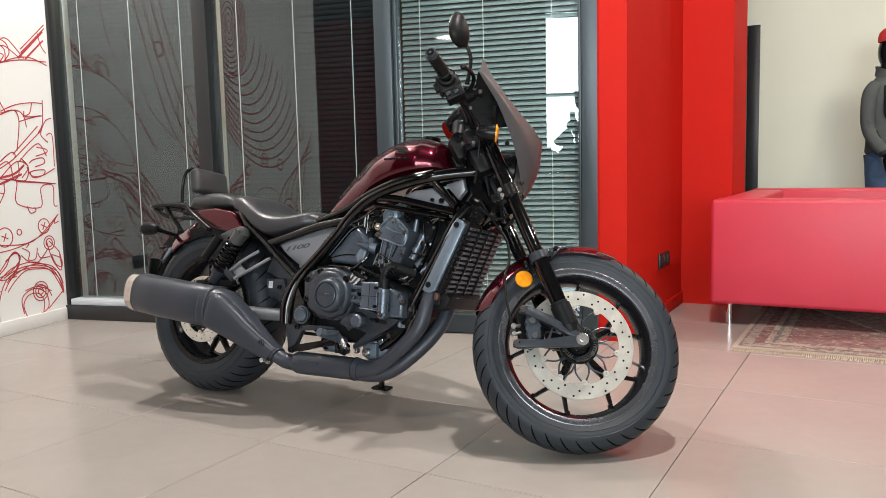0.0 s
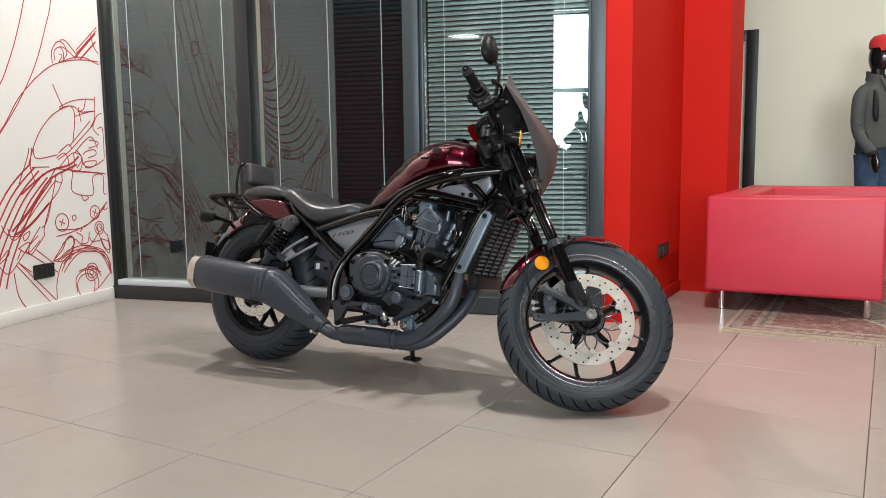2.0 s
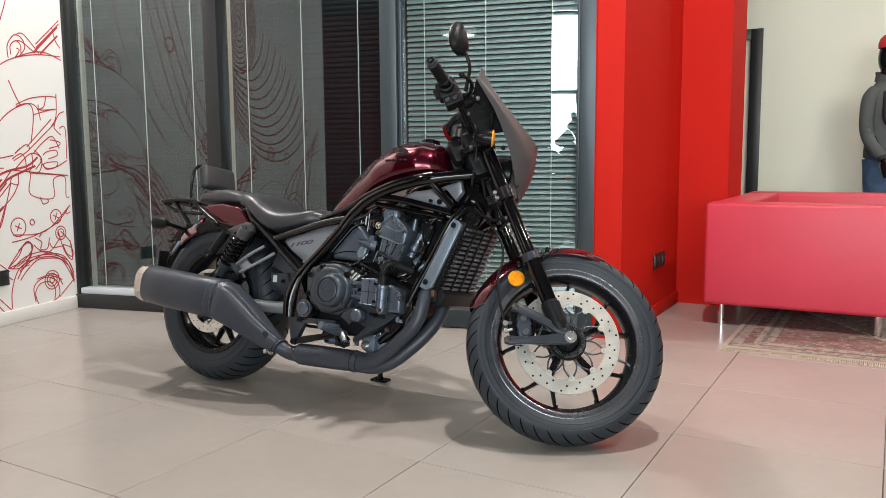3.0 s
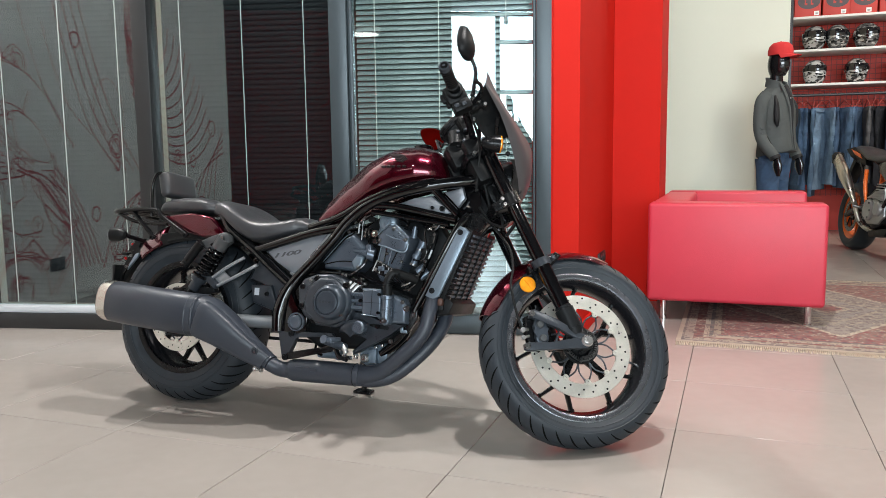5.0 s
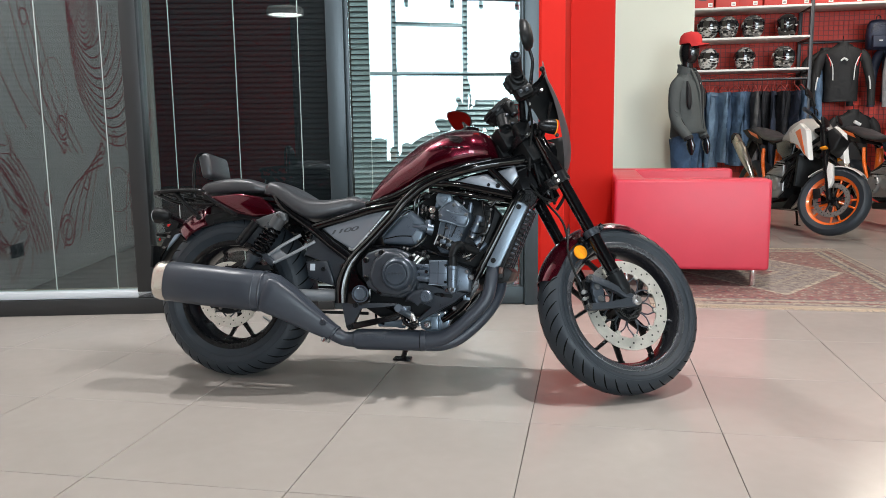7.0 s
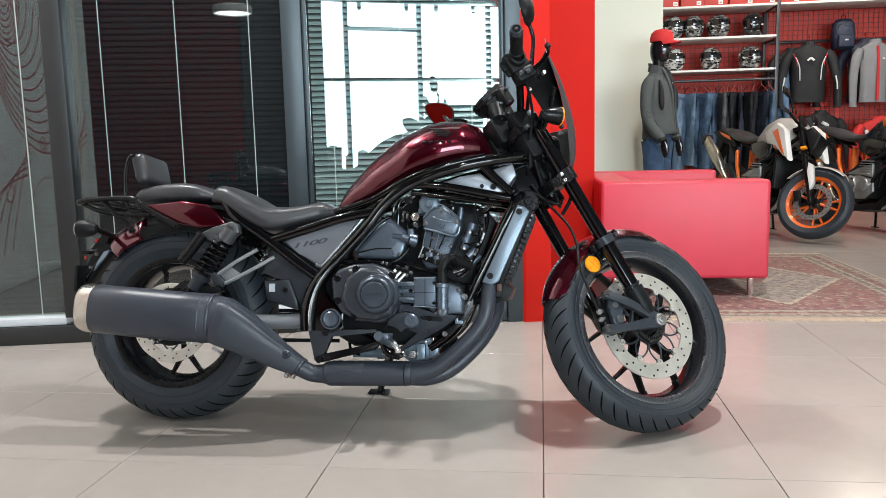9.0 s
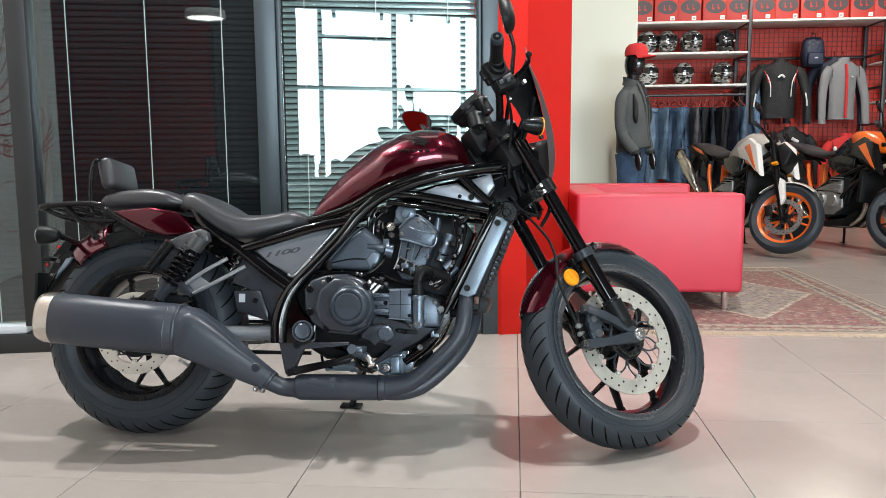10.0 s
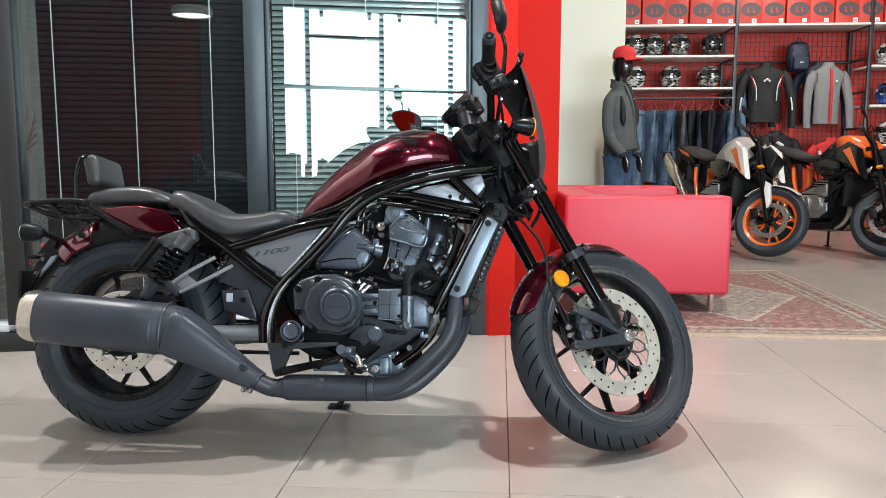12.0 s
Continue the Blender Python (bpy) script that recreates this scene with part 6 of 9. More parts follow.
    lines = (([(0.04, -0.24, 0.31), (0.06, -0.16, 0.30), (0.04, -0.09, 0.24), (0.0, -0.06, 0.12), (-0.03, -0.04, 0.0)], 0.006), ([(0.05, -0.25, 0.32), (0.09, -0.17, 0.28), (0.07, -0.08, 0.18), (0.02, -0.06, 0.06), (-0.02, -0.06, -0.06)], 0.005), ([(0.03, 0.24, 0.31), (0.06, 0.15, 0.28), (0.05, 0.07, 0.16), (0.0, 0.05, 0.0)], 0.006), ([(0.02, -0.06, 0.10), (0.05, -0.05, 0.04), (0.04, -0.06, -0.04), (-0.02, -0.05, -0.08)], 0.006), ([(-0.07, -0.03, 0.03), (-0.055, -0.06, -0.02), (-0.02, -0.07, -0.05), (0.01, -0.05, -0.04)], 0.0045), ([(0.02, -0.235, 0.315), (0.03, -0.15, 0.235), (0.0, -0.10, 0.17), (-0.05, -0.075, 0.09)], 0.0045))
    for pts, r in lines:
        fpart("cable", tube(B(), [swept(*p) for p in pts], r, 8), M_PLASTIC, "black control cable")
    fpart("front_bracket", [rbox((0.05, 0.10, 0.12), (-0.015, -0.05, 0.17), 0.014), rbox((0.07, 0.05, 0.07), (0.0, -0.085, 0.235), 0.016), rbox((0.045, 0.06, 0.10), (-0.055, 0.03, 0.20), 0.014), rbox((0.06, 0.09, 0.10), (0.02, 0, 0.09), 0.012), rbox((0.05, 0.12, 0.05), (0.0, 0, 0.13), 0.01), rbox((0.06, 0.07, 0.09), (-0.04, -0.01, 0.25), 0.012), rbox((0.03, 0.05, 0.06), (0.02, -0.06, 0.06), 0.008)], M_PLASTIC)
    # handlebar, grips, switches, mirrors
    bars = [(0.025, 0.10, 0.265), (0.018, 0.20, 0.325), (-0.002, 0.28, 0.362), (-0.030, 0.40, 0.400)]
    hb = fpart("handlebar", tube(B(), [swept(u, y, w) for u, y, w in bars[::-1]] + [V((0.010, 0.05, 0.255)), V((0.010, -0.05, 0.255))] + [swept(u, -y, w) for u, y, w in bars], 0.0115, 14), M_SATIN, "black tapered handlebar")
    part("riser", steer(list([rbox((0.04, 0.035, 0.06), (0.01, 0.045 * e, 0.235), 0.008) for e in (-1, 1)])), M_SATIN, hb)
    for e in (-1, 1):
        gp = [swept(-0.006 - 0.021 * k / 36, (0.298 + 0.086 * k / 36) * e, 0.367 + 0.028 * k / 36) for k in range(37)]
        part("grip", steer(tube(B(), gp, [0.0195 if k > 33 else 0.0215 if k in (5, 6) else 0.0188 if k % 3 == 0 and 8 < k < 34 else 0.0182 for k in range(37)], 18)), M_PLASTIC, hb, "black rubber grip")
        d = (gp[-1] - gp[0]).normalized()
        part("bar_end", steer(join(bar(B(), gp[-1], gp[-1] + d * 0.015, 0.0188, 24, 0.0170), bar(B(), gp[-1] + d * 0.014, gp[-1] + d * 0.0165, 0.008, 20), bar(B(), gp[-1] + d * 0.016, gp[-1] + d * 0.018, 0.005, 6))), M_CASE, hb, "black bar end weight")
        sw = Matrix.Translation(swept(-0.006, 0.270 * e, 0.354)) @ pose(0, 0, 0, 0, 0, 12 * e)
        part("switch_box", steer(join(rbox((0.066, 0.040, 0.062), (0, 0, 0.002), 0.009, 2, sw), rbox((0.074, 0.022, 0.052), (0, -0.012 * e, 0.0), 0.006, 2, sw), rbox((0.060, 0.046, 0.036), (0.004, -0.004 * e, -0.042), 0.006, 2, sw), rbox((0.026, 0.020, 0.022), (0.014, 0.020 * e, 0.018), 0.004, 2, sw), rbox((0.018, 0.016, 0.030), (-0.036, -0.004 * e, 0.006), 0.004, 2, sw), lathe([(0.018, -0.004), (0.027, -0.004), (0.024, 0.012), (0.018, 0.014)], 24, "y", turn=True, m=sw @ Matrix.Translation((0, 0.022 * e, 0.006)) @ pose(0, 0, 0, 0, 0, 90 - 90 * e)))), M_PLASTIC, hb, "black switch box")
        part("switch_button", steer([rbox((0.014, 0.006, 0.012), (dx, 0.022 * e, dz), 0.002, 2, sw) for dx, dz in ((-0.014, -0.040), (0.010, -0.044), (0.020, 0.018))]), M_CASE, hb, "dark grey buttons")
        lv = part("lever", steer(tube(B(), [swept(0.03, 0.225 * e, 0.322), swept(0.062, 0.27 * e, 0.322), swept(0.066, 0.33 * e, 0.322), swept(0.046, 0.378 * e, 0.325)], [0.008, 0.007, 0.0055, 0.006], 12)), M_SATIN, hb, "black lever")
        bm = bmesh.new()
        bmesh.ops.create_uvsphere(bm, u_segments=16, v_segments=10, radius=0.0092, matrix=Matrix.Translation(swept(0.043, 0.384 * e, 0.3255)))
        part("lever_ball", steer(bm), M_SATIN, lv)
        part("perch", steer(join(rbox((0.045, 0.05, 0.045), swept(0.040, 0.215 * e, 0.322), 0.012, 3), bar(B(), swept(0.02, 0.20 * e, 0.318), swept(0.075, 0.235 * e, 0.312), 0.011, 14))), M_PLASTIC, hb, "black lever perch")
        if e < 0:
            part("reservoir", steer(lathe([(0, 0), (0.024, 0), (0.026, 0.026), (0.028, 0.026), (0.028, 0.034), (0, 0.034)], 28, "z", m=Matrix.Translation(swept(0.055, -0.185, 0.318)) @ pose(0, 0, 0, 0, RAKE, 0))), M_PLASTIC, hb, "black round fluid cup")
            part("bright_bolt", steer([disc(0.006, 0.012, 12, "y", 0.001, swept(u, y, w)) for u, y, w in ((0.075, -0.245, 0.300), (0.03, -0.20, 0.285))]), M_STEEL, hb)
        mir = fpart("mirror", tube(B(), [(0.003, 0.262 * e, 0.335), (0.022, 0.272 * e, 0.365), (0.044, 0.286 * e, 0.405), (0.044, 0.305 * e, 0.455)] if e < 0 else [(0.003, 0.262, 0.335), (0.030, 0.285, 0.385), (0.052, 0.325, 0.440), (0.078, 0.372, 0.500)], [0.0075, 0.0062, 0.006, 0.006], 12), M_SATIN, "black mirror on a curved stem")
        if e < 0:
            mmx = Matrix.Translation((0.034, -0.337, 0.482)) @ pose(0, 0, 0, 0, RAKE - 6, 0) @ pose(0, 0, 0, 10, 0, -40)
        else:
            mmx = Matrix.Translation((0.069, 0.374, 0.511)) @ V((-0.631, -0.757, -0.169)).to_track_quat("-X", "Z").to_matrix().to_4x4() @ pose(0, 0, 0, -28, 0, 0)

        def oval(k, q):
            a = TAU * k / 28
            return q * 0.041 * math.cos(a) * (1 - 0.34 * math.sin(a)), q * 0.058 * math.sin(a)

        part("mirror_shell", steer(loft([[mmx @ V((x, *oval(k, q))) for k in range(28)] for x, q in ((0.024, 0.25), (0.021, 0.55), (0.013, 0.85), (0.0, 1.0), (-0.008, 1.0), (-0.010, 0.93))])), M_PLASTIC, mir, "black teardrop mirror shell", 50)
        part("mirror_glass", steer(loft([[mmx @ V((-0.0105 - q, *oval(k, 0.92))) for k in range(28)] for q in (0, 0.001)])), M_MIRROR, mir, "mirror glass")
    return bike


motorcycle()

# ---- things in the showroom ----
M_OUTLET = mat("black socket plastic", (0.018, 0.018, 0.02), 0.35, vary=0.15, scale=20)


def outlet(m, n):
    o = thing("power_outlet", "black multi gang wall socket", "outlet", m)
    w = 0.071 * n + 0.012
    part("plate", rbox((w, 0.010, 0.084), (0, -0.005, 0), 0.003), M_OUTLET, o)
    for k in range(n):
        x = (k - (n - 1) / 2) * 0.071
        part("insert", rbox((0.062, 0.004, 0.062), (x, -0.0115, 0), 0.004), M_OUTLET, o)
        # dark disc on the insert stands for the shade in the socket well
        part("well_shade", disc(0.019, 0.003, 24, "y", 0.001, (x, -0.0138, 0)), M_HOLESHADE, o)
    return o


outlet(OFF @ pose(0.0, -0.57, 0.262, 0, 0, 90), 2)
outlet(pose(-1.07, 4.36, 0.315, 0, 0, 90), 3)


# line drawing on the white wall: thin raised strokes
def mural_drawing():
    mu = thing("mural_drawing", "red line drawing of machine parts on a white wall", "mural", kind="structure")

    def stroke(*pts, w=0.0030, closed=False):
        line = curve([V((0.0012, -d, z)) for d, z in pts], 5)
        line = [p for i, p in enumerate(line) if i == 0 or (p - line[i - 1]).length > 1e-4]
        if len(line) < 2:
            return
        loops = []
        for i, p in enumerate(line):
            a = (line[min(i + 1, len(line) - 1)] - line[max(i - 1, 0)]).normalized()
            nrm = V((0, -a.z, a.y)) * w
            loops.append([p - nrm - V((0.001, 0, 0)), p - nrm, p + nrm, p + nrm - V((0.001, 0, 0))])
        bm = rings(B(), loops)
        bm.transform(OFF)
        part("stroke", bm, M_INK, mu)

    def ring(d, z, r, sq=1.0, a0=0, a1=360, w=0.0030):
        n = max(8, int(abs(a1 - a0) / 18))
        stroke(*[(d + r * math.cos(radians(a0 + (a1 - a0) * k / n)), z + sq * r * math.sin(radians(a0 + (a1 - a0) * k / n))) for k in range(n + 1)], w=w)

    stroke((0.57, 1.79), (0.62, 1.64), (0.70, 1.45), (0.81, 1.27), (1.05, 1.10))
    stroke((0.30, 2.2), (0.37, 1.82), (0.43, 1.65), (0.52, 1.44), (0.66, 1.22), (0.84, 1.00))
    stroke((0.53, 1.36), (0.39, 1.45), (0.20, 1.50), (0.01, 1.51))
    stroke((0.53, 1.36), (0.66, 1.24), (0.77, 1.09), (0.84, 1.02))
    stroke((0.39, 1.46), (0.39, 1.53), (0.34, 1.59), (0.29, 1.58), (0.27, 1.53), (0.31, 1.48))
    stroke((0.37, 1.48), (0.37, 1.53), (0.33, 1.56), (0.30, 1.54), (0.30, 1.49))
    stroke((0.21, 1.51), (0.02, 1.68), w=0.006)
    stroke((0.16, 1.51), (0.02, 1.63), w=0.005)
    stroke((0.40, 1.34), (0.36, 1.26), (0.33, 1.21))
    stroke((0.62, 0.88), (0.54, 1.04), (0.42, 1.16), (0.28, 1.22), (0.21, 1.20), (0.19, 1.13))
    stroke((0.69, 0.71), (0.49, 0.83), (0.31, 0.87), (0.23, 0.92), w=0.006)
    stroke((0.77, 0.51), (0.64, 0.62), (0.48, 0.78), (0.34, 0.84), (0.25, 0.87), w=0.006)
    stroke((0.80, 0.53), (0.76, 0.46), (0.61, 0.56), (0.44, 0.69), (0.38, 0.77))
    stroke((0.76, 0.49), (0.65, 0.53), (0.49, 0.65), w=0.007)
    stroke((0.61, 0.97), (0.63, 0.91), (0.7, 0.77))
    stroke((0.58, 0.97), (0.56, 0.91), (0.4, 0.93))
    stroke((0.6, 0.86), (0.47, 0.86))
    stroke((0.59, 0.97), (0.61, 0.86), (0.58, 0.77))
    stroke((0.39, 0.94), (0.35, 0.97))
    stroke((0.42, 0.85), (0.62, 0.63), (0.73, 0.53))
    stroke((0.43, 0.78), (0.62, 0.6), (0.73, 0.49))
    stroke((0.27, 0.94), (0.27, 0.87), (0.31, 0.84), (0.32, 0.91), (0.35, 0.94), (0.41, 0.91))
    stroke((0.25, 0.96), (0.2, 0.91), (0.22, 0.84), (0.28, 0.83))
    stroke((0.43, 0.85), (0.005, 0.81))
    stroke((0.42, 0.81), (0.43, 0.78), (0.38, 0.77), (0.37, 0.83), (0.29, 0.83), (0.3, 0.71), (0.13, 0.68), (0.12, 0.79), (0.03, 0.8), (0.03, 0.69), (0.005, 0.68))
    stroke((0.21, 0.91), (0.18, 0.86), (0.1, 0.86), (0.005, 0.9))
    stroke((0.19, 0.93), (0.16, 0.95), (0.09, 0.96), (0.08, 0.93), (0.15, 0.91))
    stroke((0.19, 0.88), (0.15, 0.89), (0.08, 0.89), (0.1, 0.86), (0.17, 0.85), (0.19, 0.88))
    stroke((0.23, 0.69), (0.21, 0.65), (0.17, 0.66), (0.18, 0.68))
    stroke((0.45, 0.45), (0.3, 0.47), (0.12, 0.53), (0.005, 0.63))
    stroke((0.56, 0.51), (0.51, 0.56), (0.43, 0.78))
    stroke((0.47, 0.67), (0.54, 0.51), (0.54, 0.47))
    stroke((0.54, 0.47), (0.6, 0.41), (0.65, 0.37), (0.68, 0.4), (0.59, 0.47))
    stroke((0.7, 0.48), (0.65, 0.5), (0.66, 0.47), (0.69, 0.45), (0.7, 0.48))
    stroke((0.74, 0.41), (0.66, 0.44), (0.67, 0.38))
    stroke((0.75, 0.35), (0.72, 0.4))
    stroke((0.49, 0.31), (0.41, 0.37), (0.37, 0.43), (0.32, 0.43), (0.31, 0.4), (0.35, 0.34), (0.41, 0.3), (0.49, 0.31))
    stroke((0.43, 0.24), (0.38, 0.3), (0.3, 0.34), (0.2, 0.36), (0.08, 0.33), (0.02, 0.25), (0.005, 0.17))
    stroke((0.41, 0.23), (0.36, 0.28), (0.28, 0.33), (0.19, 0.33), (0.1, 0.31), (0.04, 0.23), (0.01, 0.17))
    stroke((0.29, 0.22), (0.2, 0.23), (0.1, 0.19))
    stroke((0.29, 0.46), (0.24, 0.43), (0.25, 0.39), (0.2, 0.39), (0.18, 0.45))
    stroke((0.08, 0.4), (0.01, 0.37), (0.005, 0.32), (0.05, 0.34), (0.08, 0.4))
    stroke((0.3, 0.48), (0.24, 0.48), (0.26, 0.46))
    stroke((0.02, 0.62), (0.04, 0.58), (0.005, 0.59))
    stroke((0.18, 0.42), (0.16, 0.39), (0.09, 0.39))
    stroke((0.09, 0.48), (0.02, 0.41), (0.005, 0.34))
    stroke((0.61, 0.39), (0.48, 0.29))
    stroke((0.74, 0.33), (0.66, 0.27))
    stroke((0.84, 0.55), (0.81, 0.5), (0.74, 0.48), (0.68, 0.51))
    stroke((0.89, 0.35), (0.82, 0.28), (0.73, 0.35), (0.57, 0.52))
    stroke((0.88, 0.35), (0.81, 0.41), (0.81, 0.38), (0.88, 0.34))
    stroke((0.73, 0.41), (0.67, 0.38), (0.58, 0.44))
    stroke((0.74, 0.33), (0.48, 0.07))
    stroke((0.76, 0.32), (0.53, 0.07))
    stroke((0.67, 0.38), (0.46, 0.24))
    stroke((0.48, 0.08), (0.47, 0.19), (0.41, 0.3), (0.29, 0.34), (0.14, 0.33), (0.04, 0.26), (0.005, 0.17))
    stroke((0.43, 0.31), (0.32, 0.35), (0.18, 0.35), (0.05, 0.3), (0.005, 0.22))
    stroke((0.78, 0.28), (0.76, 0.15), (0.71, 0.07))
    stroke((0.31, 0.09), (0.32, 0.17), (0.28, 0.21), (0.21, 0.22), (0.14, 0.18), (0.13, 0.1), (0.19, 0.07))
    stroke((0.29, 0.07), (0.31, 0.14), (0.27, 0.19), (0.2, 0.19), (0.16, 0.14), (0.17, 0.08))
    stroke((0.48, 0.32), (0.37, 0.43), (0.33, 0.44), (0.31, 0.4), (0.38, 0.34), (0.48, 0.31))
    stroke((0.3, 0.42), (0.25, 0.38), (0.18, 0.37), (0.1, 0.44))
    stroke((0.13, 0.09), (0.005, 0.18))
    stroke((0.12, 0.07), (0.02, 0.07))
    stroke((0.41, 0.28), (0.39, 0.3), (0.34, 0.31))
    stroke((0.21, 0.24), (0.14, 0.22), (0.1, 0.16))
    stroke((0.19, 1.56), (0.005, 1.72))
    stroke((0.19, 1.54), (0.005, 1.7))
    stroke((0.34, 1.47), (0.22, 1.51), (0.12, 1.52), (0.005, 1.49))
    stroke((0.32, 1.6), (0.27, 1.6), (0.17, 1.51))
    stroke((0.33, 1.56), (0.29, 1.56), (0.2, 1.51))
    stroke((0.33, 1.52), (0.31, 1.51), (0.34, 1.47))
    stroke((0.06, 1.67), (0.04, 1.6), (0.005, 1.56))
    stroke((0.36, 1.21), (0.26, 1.25), (0.14, 1.27), (0.06, 1.27))
    stroke((0.06, 1.29), (0.07, 1.16), (0.11, 1.1))
    stroke((0.36, 1.2), (0.27, 1.22), (0.24, 1.16), (0.27, 1))
    stroke((0.24, 1.16), (0.13, 1.19), (0.07, 1.2))
    stroke((0.2, 1.22), (0.19, 1.19), (0.08, 1.2))
    stroke((0.14, 1.27), (0.16, 1.21), (0.21, 1.19))
    stroke((0.29, 0.96), (0.08, 1.12))
    stroke((0.3, 0.98), (0.11, 1.14))
    stroke((0.005, 1.19), (0.05, 1.17), (0.09, 1.1), (0.07, 1.07), (0.04, 1.05))
    stroke((0.05, 1.09), (0.005, 1.09), (0.005, 0.91))
    stroke((0.26, 0.94), (0.19, 1), (0.11, 1.04), (0.06, 0.97))
    stroke((0.13, 1.02), (0.06, 1.01), (0.06, 0.99), (0.14, 0.97))
    stroke((0.39, 0.94), (0.31, 0.99), (0.29, 0.96), (0.4, 0.9))
    stroke((0.4, 0.85), (0.28, 0.94), (0.2, 0.91), (0.25, 0.85))
    stroke((0.29, 0.83), (0.005, 0.81))
    stroke((0.44, 0.49), (0.21, 0.49), (0.005, 0.63))
    stroke((0.11, 0.48), (0.07, 0.36), (0.01, 0.3), (0.02, 0.42))
    stroke((0.41, 0.4), (0.33, 0.44), (0.32, 0.37), (0.38, 0.3))
    stroke((0.46, 0.3), (0.36, 0.36), (0.2, 0.37), (0.06, 0.29), (0.005, 0.16))
    for d, z, r in ((0.18, 0.20, 0.055), (0.18, 0.20, 0.038), (0.18, 0.20, 0.018), (0.40, 0.53, 0.052), (0.12, 0.57, 0.042), (0.09, 0.47, 0.040), (0.09, 0.47, 0.024), (0.30, 0.55, 0.016)):
        ring(d, z, r)
    for d, z in ((0.40, 0.53), (0.12, 0.57)):
        stroke((d - 0.022, z - 0.01), (d + 0.022, z + 0.01))
        stroke((d + 0.010, z - 0.022), (d - 0.010, z + 0.022))
    # further along the wall, towards the room: growth rings, sweeping lines and round parts
    for k in range(9):
        ring(1.86, 2.02, 0.03 + 0.030 * k, 1.75 - 0.03 * k, w=0.0055)
    for k in range(11):
        ring(1.92 + 0.05 * k, 2.05, 0.34 + 0.062 * k, 1.22, 188 + 3 * k, 352 - 4 * k, w=0.0065)
    for k in range(4):
        stroke((0.44 + 0.10 * k, 2.75), (0.60 + 0.10 * k, 2.25), (0.72 + 0.10 * k, 1.88), (0.88 + 0.11 * k, 1.45), (1.06 + 0.12 * k, 1.12), (1.38 + 0.10 * k, 0.84), w=0.005)
    for k in range(6):
        stroke((0.46 + 0.03 * k, 0.78 + 0.02 * k), (0.62 + 0.035 * k, 0.62 + 0.02 * k), (0.78 + 0.04 * k, 0.36 + 0.015 * k), (0.84 + 0.05 * k, 0.20), w=0.005)
    for d, z, q in ((1.36, 1.02, 0.085), (1.36, 1.02, 0.055), (1.36, 0.88, 0.035), (2.33, 0.94, 0.060), (2.33, 0.94, 0.030), (2.62, 0.90, 0.050), (2.05, 0.86, 0.045), (1.32, 0.30, 0.11), (1.32, 0.30, 0.07), (2.75, 0.42, 0.16), (2.75, 0.42, 0.10), (1.05, 0.55, 0.05), (1.70, 0.62, 0.06), (3.05, 1.20, 0.07), (0.92, 1.72, 0.05)):
        ring(d, z, q, w=0.006)
    for k in range(5):
        stroke((1.10 + 0.14 * k, 0.16 + 0.02 * k), (1.30 + 0.12 * k, 0.48), (1.62 + 0.09 * k, 0.66 + 0.04 * k), (2.05, 0.74 + 0.05 * k), w=0.006)
        stroke((2.45 + 0.14 * k, 0.15), (2.55 + 0.12 * k, 0.55), (2.85 + 0.08 * k, 0.82 + 0.05 * k), (3.30, 0.98 + 0.06 * k), w=0.006)
    stroke((1.24, 1.10), (1.10, 1.25), (1.14, 1.42), (1.30, 1.50), (1.44, 1.40), (1.48, 1.20), (1.42, 1.08))
    stroke((2.10, 0.62), (2.30, 0.70), (2.52, 0.66), (2.62, 0.50), (2.50, 0.36), (2.26, 0.34), (2.10, 0.46), (2.10, 0.62))
    return mu


mural_drawing()


